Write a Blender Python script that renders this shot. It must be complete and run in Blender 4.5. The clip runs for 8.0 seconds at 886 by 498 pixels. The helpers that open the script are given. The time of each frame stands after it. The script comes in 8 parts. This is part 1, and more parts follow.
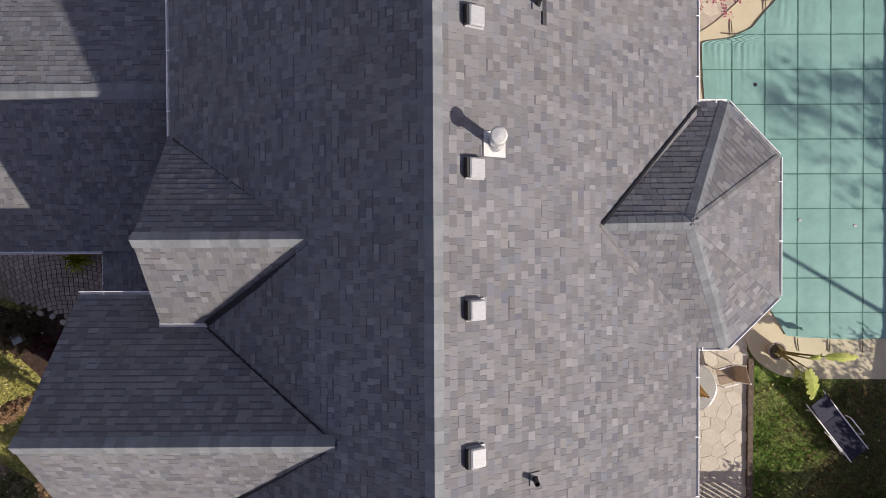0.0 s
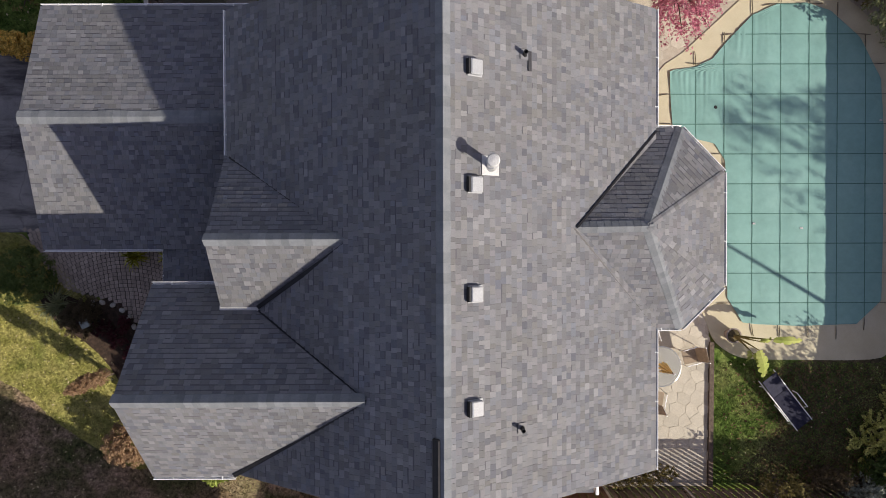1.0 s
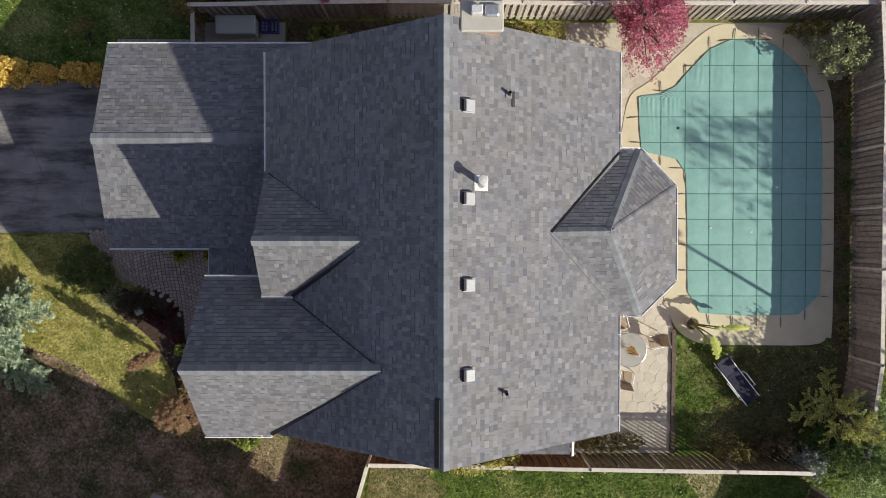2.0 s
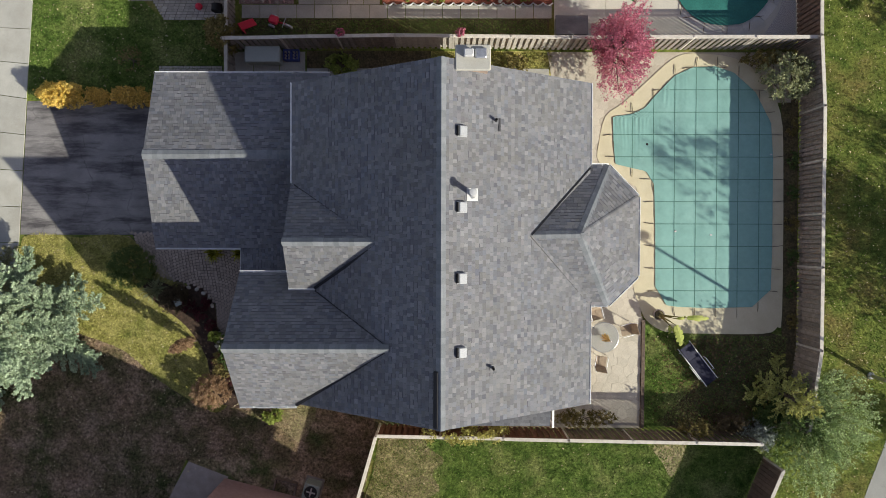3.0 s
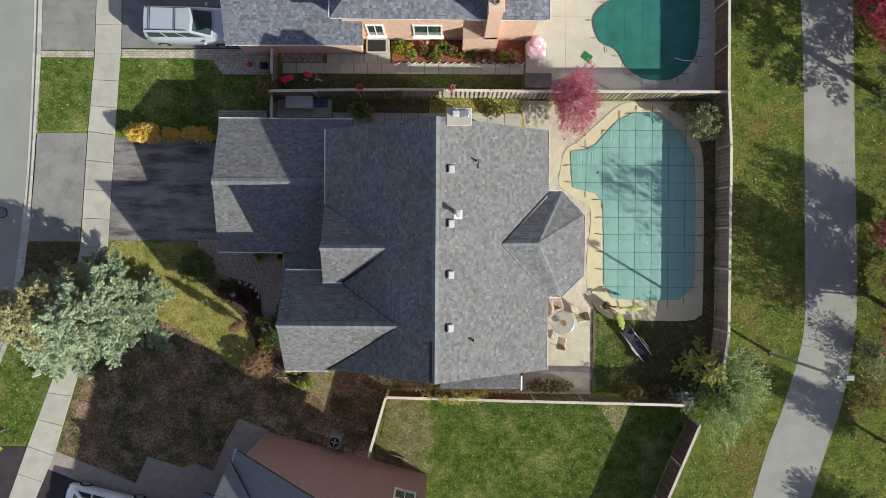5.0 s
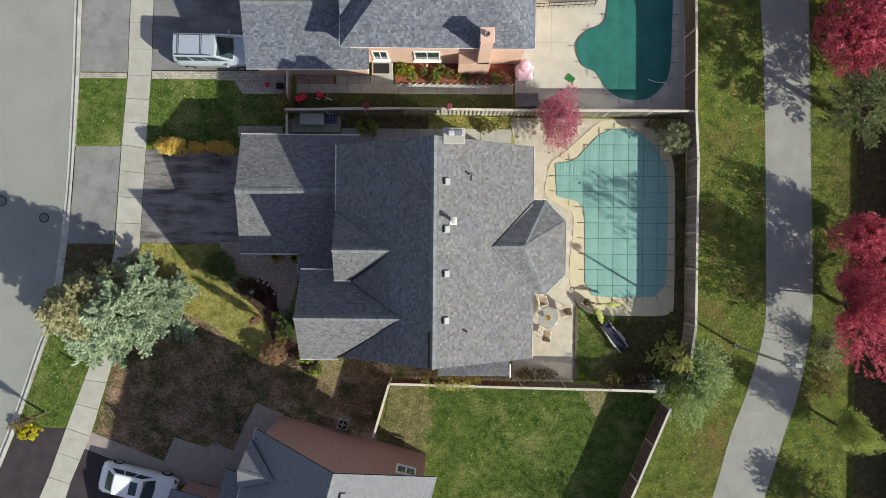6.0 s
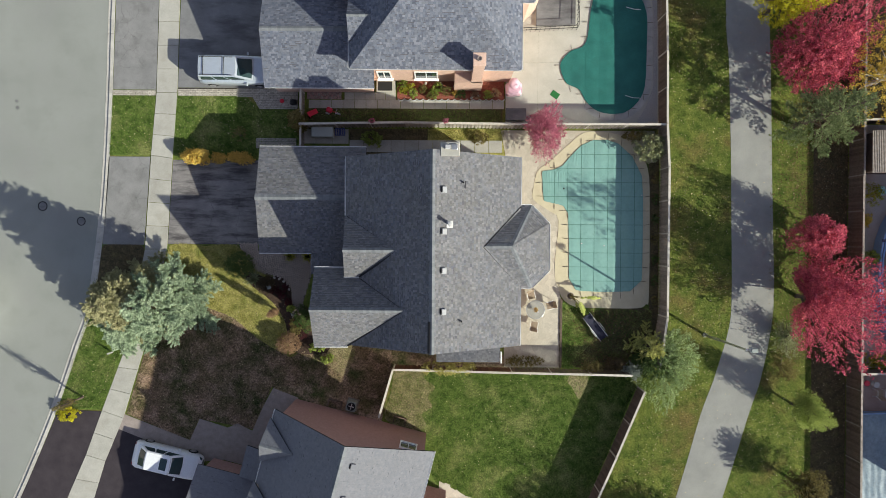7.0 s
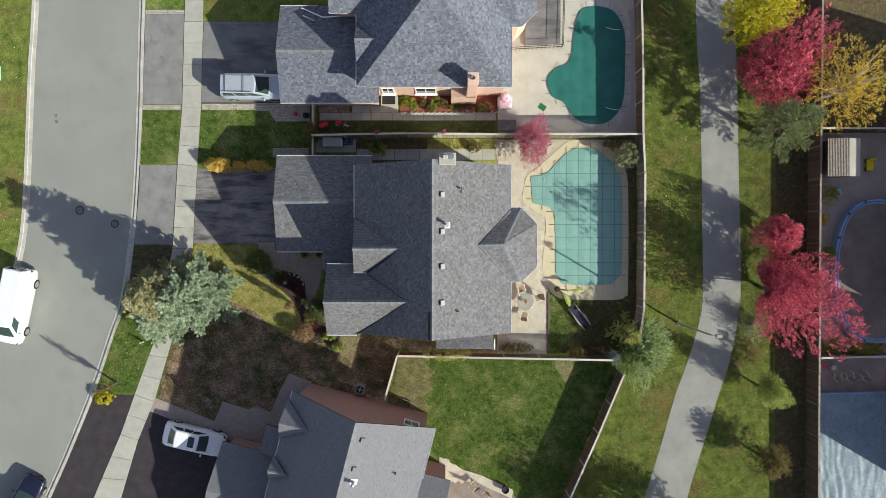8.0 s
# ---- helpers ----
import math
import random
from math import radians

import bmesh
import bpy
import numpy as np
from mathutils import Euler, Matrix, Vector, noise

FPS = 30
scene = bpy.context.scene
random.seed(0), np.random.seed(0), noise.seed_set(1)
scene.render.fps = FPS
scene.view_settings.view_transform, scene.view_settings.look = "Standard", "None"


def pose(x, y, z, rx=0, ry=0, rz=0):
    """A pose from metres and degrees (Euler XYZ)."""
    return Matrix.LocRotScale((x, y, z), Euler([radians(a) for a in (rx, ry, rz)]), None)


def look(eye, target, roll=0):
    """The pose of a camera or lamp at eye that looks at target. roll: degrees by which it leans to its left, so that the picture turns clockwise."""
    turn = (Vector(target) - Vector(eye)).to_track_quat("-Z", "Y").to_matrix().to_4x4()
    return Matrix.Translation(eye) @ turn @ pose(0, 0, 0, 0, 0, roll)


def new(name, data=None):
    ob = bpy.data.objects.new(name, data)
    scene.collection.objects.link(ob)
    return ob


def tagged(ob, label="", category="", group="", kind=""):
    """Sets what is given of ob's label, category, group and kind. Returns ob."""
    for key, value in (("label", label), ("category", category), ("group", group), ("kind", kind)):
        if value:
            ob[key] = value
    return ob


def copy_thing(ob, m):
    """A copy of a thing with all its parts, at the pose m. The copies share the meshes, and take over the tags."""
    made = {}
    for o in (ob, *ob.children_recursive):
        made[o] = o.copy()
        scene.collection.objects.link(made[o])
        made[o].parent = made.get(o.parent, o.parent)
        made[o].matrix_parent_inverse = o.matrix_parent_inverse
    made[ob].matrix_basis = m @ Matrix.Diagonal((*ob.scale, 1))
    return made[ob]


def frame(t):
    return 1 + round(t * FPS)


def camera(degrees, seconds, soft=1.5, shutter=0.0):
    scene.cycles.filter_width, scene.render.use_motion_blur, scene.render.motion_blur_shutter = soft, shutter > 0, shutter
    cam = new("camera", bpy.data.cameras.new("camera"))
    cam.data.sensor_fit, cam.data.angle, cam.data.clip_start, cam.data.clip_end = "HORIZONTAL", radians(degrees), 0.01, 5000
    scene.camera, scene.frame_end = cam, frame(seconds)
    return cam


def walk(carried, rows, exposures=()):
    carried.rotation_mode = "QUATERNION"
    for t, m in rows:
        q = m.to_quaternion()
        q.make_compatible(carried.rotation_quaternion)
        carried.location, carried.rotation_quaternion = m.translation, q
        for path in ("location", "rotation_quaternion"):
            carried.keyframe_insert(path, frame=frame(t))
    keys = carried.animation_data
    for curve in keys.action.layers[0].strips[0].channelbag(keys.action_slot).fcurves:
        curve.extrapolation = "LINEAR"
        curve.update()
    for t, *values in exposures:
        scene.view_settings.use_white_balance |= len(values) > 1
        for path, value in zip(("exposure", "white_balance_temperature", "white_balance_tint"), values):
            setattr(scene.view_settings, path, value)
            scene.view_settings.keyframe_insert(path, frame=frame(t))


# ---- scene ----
# A drone rises over a suburban house, looking straight down. +x is the picture's right, +y its top.
cam = camera(65.0, 8.0, 0.8)
EXPOSURES = [(0.0, 0.46, 7050, 34), (1.0, 0.48, 7050, 31), (2.2, 0.53, 6950, 26), (3.5, 0.54, 6900, 23), (8.0, 0.58, 6850, 21)]
ROWS = [
    (0.0, 0.001, 0.001, 18.923, -0.865, -0.213, -0.266),
    (0.5, -0.101, 0.011, 20.365, -0.901, -0.239, -0.200),
    (1.0, -0.152, 0.007, 22.047, -0.856, -0.192, -0.196),
    (1.5, -0.165, 0.064, 23.879, -0.941, -0.142, -0.094),
    (3.0, 0.020, 0.098, 29.504, -0.813, 0.172, 0.136),
    (3.5, 0.034, 0.090, 31.485, -0.695, 0.138, 0.195),
    (4.0, 0.096, 0.112, 33.574, -0.601, 0.159, 0.252),
    (4.5, 0.200, 0.184, 35.735, -0.551, 0.194, 0.320),
    (6.0, 0.496, 0.335, 42.067, -0.384, 0.226, 0.482),
    (6.5, 0.503, 0.388, 44.368, -0.413, 0.121, 0.511),
    (7.0, 0.597, 0.470, 46.700, -0.549, 0.160, 0.341),
    (7.5, 0.670, 0.527, 49.126, -0.659, 0.197, 0.159),
    (8.0, 0.724, 0.556, 51.692, -0.747, 0.186, 0.034),
]
walk(cam, [(t, pose(x, y, z, rx, ry, rz)) for t, x, y, z, rx, ry, rz in ROWS], EXPOSURES)

# ---- sky and sun ----
SUN_UP, SUN_X, SUN_Y = radians(29.0), 0.861, -0.508
world = bpy.data.worlds.new("sky")
scene.world = world
world.use_nodes = True
wn = world.node_tree
sky = wn.nodes.new("ShaderNodeTexSky")
sky.sky_type, sky.sun_disc = "NISHITA", False
sky.sun_elevation, sky.sun_rotation = SUN_UP, math.atan2(SUN_X, SUN_Y)
sky.dust_density = 0.7
haze = wn.nodes.new("ShaderNodeHueSaturation")
haze.inputs["Saturation"].default_value = 0.85
wn.links.new(sky.outputs["Color"], haze.inputs["Color"])
wn.links.new(haze.outputs["Color"], wn.nodes["Background"].inputs["Color"])
wn.nodes["Background"].inputs["Strength"].default_value = 0.095
sun = new("sun", bpy.data.lights.new("sun", "SUN"))
sun.data.energy, sun.data.angle, sun.data.color = 4.2, radians(0.55), (0.918, 1.0, 0.855)
sun.matrix_world = look((60 * SUN_X, 60 * SUN_Y, 60 * math.tan(SUN_UP)), (0, 0, 0))


# ---- materials ----
def surface(name, low, high, grain=8.0, rough=0.8, bump=0.3, depth=0.01, stain=None, stain_size=0.6, stain_amount=0.5, vary=None,
            spread=0.0, metal=0.0, fine=60.0, spec=0.3, cracks=0.0, contrast=0.22, stretch=None, stain_from=0.5):
    """A matt surface: two colours mixed by coarse and fine noise, stains of a third, and a spread of tone from piece to piece."""
    m = bpy.data.materials.new(name)
    m.use_nodes = True
    t = m.node_tree
    n, link = t.nodes, t.links.new
    b = n["Principled BSDF"]
    geo = n.new("ShaderNodeNewGeometry")

    def noisy(scale, detail=4.0, roughness=0.6):
        k = n.new("ShaderNodeTexNoise")
        k.inputs["Scale"].default_value, k.inputs["Detail"].default_value, k.inputs["Roughness"].default_value = scale, detail, roughness
        link(geo.outputs["Position"], k.inputs["Vector"])
        return k

    def blend(fac, a, c, mode="MIX"):
        k = n.new("ShaderNodeMix")
        k.data_type, k.blend_type = "RGBA", mode
        for s, v in ((0, fac), (6, a), (7, c)):
            if hasattr(v, "is_output"):
                link(v, k.inputs[s])
            else:
                k.inputs[s].default_value = v if s == 0 else (*v, 1)
        return k.outputs[2]

    def ramp(value, a, c, lo=0.0, hi=1.0):
        k = n.new("ShaderNodeMapRange")
        link(value, k.inputs[0])
        for s, v in zip((1, 2, 3, 4), (a, c, lo, hi)):
            k.inputs[s].default_value = v
        return k.outputs[0]

    coarse, small = noisy(grain), noisy(fine, 3.0, 0.7)
    col = blend(ramp(coarse.outputs["Fac"], 0.3, 0.7), low, high)
    if stain:
        blot = noisy(stain_size, 6.0, 0.65)
        if stretch:
            longer = n.new("ShaderNodeVectorMath")
            longer.operation = "MULTIPLY"
            longer.inputs[1].default_value = stretch
            link(geo.outputs["Position"], longer.inputs[0])
            link(longer.outputs[0], blot.inputs["Vector"])
        col = blend(ramp(blot.outputs["Fac"], stain_from, stain_from + 0.18, 0.0, stain_amount), col, stain)
    if cracks:
        warp = n.new("ShaderNodeVectorMath")
        warp.operation = "MULTIPLY_ADD"
        link(noisy(1.7).outputs["Color"], warp.inputs[0])
        warp.inputs[1].default_value = (0.5, 0.5, 0.5)
        link(geo.outputs["Position"], warp.inputs[2])
        cell = n.new("ShaderNodeTexVoronoi")
        cell.feature, cell.inputs["Scale"].default_value = "DISTANCE_TO_EDGE", cracks
        link(warp.outputs[0], cell.inputs["Vector"])
        line = n.new("ShaderNodeMath")
        line.operation = "MULTIPLY"
        link(ramp(cell.outputs["Distance"], 0.004, 0.02, 0.32, 0.0), line.inputs[0])
        link(ramp(noisy(0.55).outputs["Fac"], 0.44, 0.56), line.inputs[1])
        col = blend(line.outputs[0], col, (0.03, 0.03, 0.028))
    hsv = n.new("ShaderNodeHueSaturation")
    link(col, hsv.inputs["Color"])
    value = ramp(small.outputs["Fac"], 0.25, 0.75, 1 - contrast, 1 + contrast)
    if vary:
        if vary == "island":
            source = geo.outputs["Random Per Island"]
        else:
            source = n.new("ShaderNodeObjectInfo").outputs["Random"]
        k = n.new("ShaderNodeMath")
        k.operation = "MULTIPLY"
        link(value, k.inputs[0])
        link(ramp(source, 0.0, 1.0, 1 - spread, 1 + spread), k.inputs[1])
        value = k.outputs[0]
    link(value, hsv.inputs["Value"])
    link(hsv.outputs["Color"], b.inputs["Base Color"])
    b.inputs["Roughness"].default_value, b.inputs["Metallic"].default_value = rough, metal
    b.inputs["Specular IOR Level"].default_value = spec
    if bump:
        k = n.new("ShaderNodeBump")
        k.inputs["Strength"].default_value, k.inputs["Distance"].default_value = bump, depth
        link(small.outputs["Fac"], k.inputs["Height"])
        link(k.outputs["Normal"], b.inputs["Normal"])
    return m


def paint(name, colour, rough=0.4, metal=0.0, coat=0.0):
    m = surface(name, [c * 0.95 for c in colour], [min(1, c * 1.04) for c in colour], 3.0, rough, 0.05, 0.002, metal=metal, fine=40.0, spec=0.5)
    m.node_tree.nodes["Principled BSDF"].inputs["Coat Weight"].default_value = coat
    return m


def glass(name, colour=(0.035, 0.065, 0.068), rough=0.06):
    m = paint(name, colour, rough)
    m.node_tree.nodes["Principled BSDF"].inputs["Specular IOR Level"].default_value = 0.5
    return m


def shingles(name, tones, vary, stain=(0.15, 0.142, 0.125), spread=0.19):
    """Roof shingles: each piece takes one of several greys, with grit and broad weathering."""
    m = surface(name, (0.1, 0.1, 0.1), (0.1, 0.1, 0.1), 3.0, 0.9, 0.6, 0.004, vary=vary, spread=spread, fine=90.0, spec=0.2)
    t = m.node_tree
    n, link = t.nodes, t.links.new
    source = n.new("ShaderNodeNewGeometry").outputs["Random Per Island"] if vary == "island" else n.new("ShaderNodeObjectInfo").outputs["Random"]
    k = n.new("ShaderNodeValToRGB")
    k.color_ramp.interpolation = "LINEAR"
    e = k.color_ramp.elements
    while len(e) < len(tones):
        e.new(0.5)
    for i, c in enumerate(tones):
        e[i].position, e[i].color = i / (len(tones) - 1), (*c, 1)
    scramble = n.new("ShaderNodeMath")
    scramble.operation = "MULTIPLY"
    scramble.inputs[1].default_value = 7.31
    link(source, scramble.inputs[0])
    fract = n.new("ShaderNodeMath")
    fract.operation = "FRACT"
    link(scramble.outputs[0], fract.inputs[0])
    link(fract.outputs[0], k.inputs[0])
    soft = n.new("ShaderNodeTexNoise")
    soft.inputs["Scale"].default_value, soft.inputs["Detail"].default_value = 0.55, 5.0
    link(n.new("ShaderNodeNewGeometry").outputs["Position"], soft.inputs["Vector"])
    rng = n.new("ShaderNodeMapRange")
    link(soft.outputs["Fac"], rng.inputs[0])
    for s, v in zip((1, 2, 3, 4), (0.42, 0.68, 0.0, 0.3)):
        rng.inputs[s].default_value = v
    mix = n.new("ShaderNodeMix")
    mix.data_type = "RGBA"
    link(rng.outputs[0], mix.inputs[0])
    link(k.outputs[0], mix.inputs[6])
    mix.inputs[7].default_value = (*stain, 1)
    link(mix.outputs[2], n["Hue/Saturation/Value"].inputs["Color"])
    return m


GREYS = [(0.120, 0.127, 0.150), (0.158, 0.158, 0.160), (0.137, 0.146, 0.166), (0.170, 0.168, 0.167), (0.146, 0.151, 0.166), (0.155, 0.151, 0.162), (0.193, 0.196, 0.203), (0.141, 0.142, 0.154)]
SHINGLE = shingles("grey_asphalt_shingle", GREYS, "island")
SHINGLE_PIECE = shingles("grey_asphalt_shingle_piece", GREYS, "object")
SHINGLE_N = shingles("blue_grey_shingle", [(0.10, 0.115, 0.15), (0.14, 0.155, 0.19), (0.19, 0.202, 0.235), (0.12, 0.135, 0.17)], "island", (0.14, 0.145, 0.16))
SHINGLE_S = shingles("pale_grey_shingle", [(0.165, 0.172, 0.192), (0.176, 0.182, 0.2), (0.188, 0.193, 0.21)], "island", (0.17, 0.172, 0.18), 0.05)
SHINGLE_LEAN = shingles("slate_grey_shingle", [(0.085, 0.09, 0.105), (0.10, 0.105, 0.12), (0.115, 0.12, 0.135)], "island")
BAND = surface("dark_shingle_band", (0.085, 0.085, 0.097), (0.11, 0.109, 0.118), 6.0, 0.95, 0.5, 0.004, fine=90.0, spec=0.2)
DECK = surface("roof_felt", (0.03, 0.03, 0.035), (0.05, 0.05, 0.055), 4.0)
CAP = surface("ridge_cap_shingle", (0.147, 0.16, 0.172), (0.19, 0.202, 0.21), 5.0, 0.9, 0.4, 0.004, vary="island", spread=0.15, fine=90.0)
CAP_PIECE = surface("ridge_cap_piece", (0.147, 0.16, 0.172), (0.19, 0.202, 0.21), 5.0, 0.9, 0.4, 0.004, vary="object", spread=0.15, fine=90.0)
METAL_DARK = surface("dark_valley_metal", (0.02, 0.02, 0.022), (0.035, 0.033, 0.035), 6.0, 0.5, 0.1, metal=0.4)
WHITE = paint("white_painted_metal", (0.86, 0.86, 0.84), 0.45)
WHITE_VENT = paint("white_plastic", (0.47, 0.47, 0.46), 0.5)
GALV = surface("galvanised_steel", (0.42, 0.43, 0.44), (0.58, 0.59, 0.6), 9.0, 0.38, 0.05, metal=0.8)
BLACK = paint("black_rubber", (0.012, 0.012, 0.013), 0.7)
BRICK = surface("buff_brick_wall", (0.36, 0.27, 0.21), (0.46, 0.35, 0.28), 5.0, 0.9, 0.5, stain=(0.28, 0.2, 0.16), vary="object", spread=0.12)
PINK = surface("pink_brick", (0.60, 0.40, 0.31), (0.70, 0.49, 0.39), 6.0, 0.9, 0.4, vary="island", spread=0.10)
PINK_DARK = surface("dusky_pink_brick", (0.36, 0.215, 0.195), (0.44, 0.275, 0.25), 6.0, 0.9, 0.4, vary="island", spread=0.12)
GRASS = surface("park_grass", (0.06, 0.105, 0.02), (0.205, 0.237, 0.055), 1.5, 0.95, 1.0, 0.05, stain=(0.21, 0.145, 0.06), stain_size=0.33, stain_amount=0.75, fine=9.0, spec=0.1, contrast=0.5)
LAWN = surface("green_lawn", (0.05, 0.10, 0.017), (0.155, 0.22, 0.052), 2.4, 0.95, 1.0, 0.05, stain=(0.33, 0.33, 0.13), stain_size=0.55, stain_amount=0.6, fine=9.0, spec=0.1, contrast=0.55, stain_from=0.49)
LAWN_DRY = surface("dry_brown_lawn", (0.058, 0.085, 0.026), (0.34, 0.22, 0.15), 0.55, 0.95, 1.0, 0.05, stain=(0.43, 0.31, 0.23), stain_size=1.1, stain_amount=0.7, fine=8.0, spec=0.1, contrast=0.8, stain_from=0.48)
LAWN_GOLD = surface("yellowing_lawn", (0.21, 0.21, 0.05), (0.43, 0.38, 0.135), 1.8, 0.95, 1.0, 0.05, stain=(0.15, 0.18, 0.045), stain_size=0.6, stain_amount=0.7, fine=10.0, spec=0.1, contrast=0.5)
LAWN_STRAW = surface("straw_coloured_lawn", (0.16, 0.17, 0.055), (0.46, 0.38, 0.22), 1.5, 0.95, 1.0, 0.05, stain=(0.40, 0.31, 0.20), stain_size=0.8, stain_amount=0.6, fine=9.0, spec=0.1, contrast=0.6, stain_from=0.47)
# Leaf litter brown, also laid where grass is only darkened by shade
LITTER_SHADE = surface("brown_litter_and_shade", (0.065, 0.055, 0.028), (0.15, 0.115, 0.06), 3.0, 0.95, 1.0, 0.05, stain=(0.18, 0.16, 0.06), stain_size=1.2, fine=12.0, contrast=0.5)
SOIL = surface("dark_mulch", (0.04, 0.027, 0.02), (0.10, 0.062, 0.045), 9.0, 0.95, 1.0, 0.05, fine=40.0)
MULCH_RED = surface("red_mulch", (0.21, 0.06, 0.04), (0.36, 0.125, 0.085), 12.0, 0.95, 1.0, 0.05, fine=45.0)
PEBBLE = surface("pink_pebbles", (0.20, 0.13, 0.115), (0.42, 0.30, 0.27), 14.0, 0.9, 1.0, 0.03, fine=40.0, contrast=0.5)
ASPHALT = surface("road_asphalt", (0.238, 0.25, 0.225), (0.288, 0.30, 0.272), 0.5, 0.9, 0.4, 0.006, stain=(0.21, 0.21, 0.20), stain_size=0.25, fine=70.0)
ASPHALT_OLD = surface("worn_driveway_asphalt", (0.19, 0.18, 0.175), (0.27, 0.255, 0.245), 1.1, 0.9, 0.4, 0.006, stain=(0.055, 0.05, 0.054), stain_size=1.0, stain_amount=0.85, fine=60.0, cracks=0.75, stretch=(0.4, 2.0, 1.0), stain_from=0.45)
APRON = surface("pale_worn_apron_asphalt", (0.20, 0.20, 0.195), (0.26, 0.258, 0.25), 0.8, 0.9, 0.4, 0.006, stain=(0.12, 0.115, 0.11), stain_size=0.9, stain_amount=0.5, fine=60.0, cracks=0.9)
ASPHALT_NEW = surface("new_black_asphalt", (0.034, 0.027, 0.032), (0.055, 0.045, 0.05), 1.2, 0.85, 0.4, 0.006, fine=70.0)
ASPHALT_MID = surface("grey_driveway_asphalt", (0.17, 0.172, 0.172), (0.225, 0.226, 0.224), 1.1, 0.9, 0.4, 0.006, stain=(0.075, 0.072, 0.075), stain_size=0.9, stain_amount=0.7, fine=60.0, stretch=(0.3, 1.0, 1.0), stain_from=0.47)
PATH = surface("path_asphalt", (0.252, 0.255, 0.235), (0.312, 0.313, 0.287), 0.7, 0.9, 0.3, 0.006, stain=(0.2, 0.2, 0.2), fine=60.0)
PATIO_PALE = surface("pale_patio_concrete", (0.44, 0.425, 0.36), (0.54, 0.52, 0.45), 0.8, 0.9, 0.3, 0.006, stain=(0.38, 0.36, 0.30), stain_size=0.5, fine=50.0)
CONCRETE = surface("pavement_concrete", (0.365, 0.355, 0.31), (0.45, 0.437, 0.385), 1.3, 0.9, 0.3, 0.006, stain=(0.33, 0.31, 0.26), stain_size=0.8, vary="object", spread=0.07, fine=50.0)
KERB = surface("kerb_concrete", (0.42, 0.40, 0.36), (0.54, 0.52, 0.46), 2.0, 0.9, 0.3, 0.006, stain=(0.3, 0.28, 0.24), vary="object", spread=0.06)
COPING = surface("cream_pool_coping", (0.515, 0.46, 0.31), (0.59, 0.535, 0.375), 1.6, 0.8, 0.2, 0.004, stain=(0.48, 0.42, 0.3), stain_size=0.7, fine=45.0, contrast=0.1)
COPING_GREY = surface("grey_pool_coping", (0.40, 0.39, 0.36), (0.52, 0.51, 0.47), 1.5, 0.9, 0.3, 0.006, stain=(0.34, 0.33, 0.30), vary="object", spread=0.08, fine=45.0)
STONE = surface("stamped_stone", (0.47, 0.425, 0.34), (0.56, 0.515, 0.42), 2.4, 0.85, 0.4, 0.006, stain=(0.40, 0.355, 0.28), vary="object", spread=0.10, fine=40.0)
JOINT = surface("sandy_joint", (0.40, 0.35, 0.28), (0.48, 0.43, 0.34), 8.0)
JOINT_DARK = surface("dark_joint", (0.035, 0.03, 0.025), (0.06, 0.05, 0.04), 8.0)
PAVER = surface("grey_paver", (0.32, 0.26, 0.22), (0.42, 0.345, 0.29), 4.0, 0.9, 0.4, 0.006, vary="island", spread=0.18)
PAVER_PIECE = surface("grey_paver_piece", (0.32, 0.26, 0.22), (0.42, 0.345, 0.29), 4.0, 0.9, 0.4, 0.006, vary="object", spread=0.18)
PAVER_DARK = surface("brown_patio_stone", (0.20, 0.165, 0.14), (0.29, 0.245, 0.21), 1.6, 0.9, 0.3, stain=(0.36, 0.32, 0.27), stain_size=0.6)
PAVE_BRICK = surface("tan_paving_brick", (0.36, 0.33, 0.28), (0.46, 0.42, 0.36), 3.0, 0.9, 0.3, vary="object", spread=0.16)
PAVE_TAN = surface("tan_paving", (0.27, 0.225, 0.20), (0.35, 0.295, 0.265), 3.0, 0.9, 0.3, vary="island", spread=0.10)
COVER = surface("teal_pool_cover", (0.175, 0.355, 0.315), (0.195, 0.385, 0.345), 0.9, 0.6, 0.2, 0.012, stain=(0.215, 0.385, 0.35), stain_size=0.5, stain_amount=0.5, fine=4.0, contrast=0.08)
COVER_N = surface("deep_green_pool_cover", (0.012, 0.125, 0.105), (0.018, 0.16, 0.135), 0.9, 0.6, 0.2, 0.01, stain=(0.01, 0.10, 0.09), fine=14.0)
STRAP = surface("green_strap", (0.06, 0.16, 0.13), (0.08, 0.20, 0.165), 6.0, 0.7)
STRAP_DARK = surface("brown_strap", (0.10, 0.085, 0.06), (0.16, 0.13, 0.09), 6.0, 0.7)
WOOD = surface("weathered_fence_wood", (0.20, 0.17, 0.145), (0.33, 0.29, 0.255), 5.0, 0.9, 0.4, vary="object", spread=0.22, fine=45.0)
WOOD_PALE = surface("pale_weathered_rail", (0.46, 0.42, 0.36), (0.60, 0.56, 0.49), 5.0, 0.9, 0.3, vary="object", spread=0.10)
WOOD_RED = surface("red_brown_fence_wood", (0.14, 0.07, 0.045), (0.22, 0.11, 0.07), 5.0, 0.9, 0.4, vary="object", spread=0.22)
WOOD_BROWN = surface("brown_fence_wood", (0.12, 0.085, 0.065), (0.19, 0.14, 0.11), 5.0, 0.9, 0.4, vary="object", spread=0.22)
BARK = surface("bark", (0.09, 0.065, 0.05), (0.17, 0.13, 0.10), 8.0, 0.95, 0.8)
SILVER = paint("silver_car_paint", (0.50, 0.56, 0.62), 0.3, 0.35, 0.6)
WHITE_CAR = paint("white_car_paint", (0.80, 0.82, 0.83), 0.3, 0.0, 0.6)
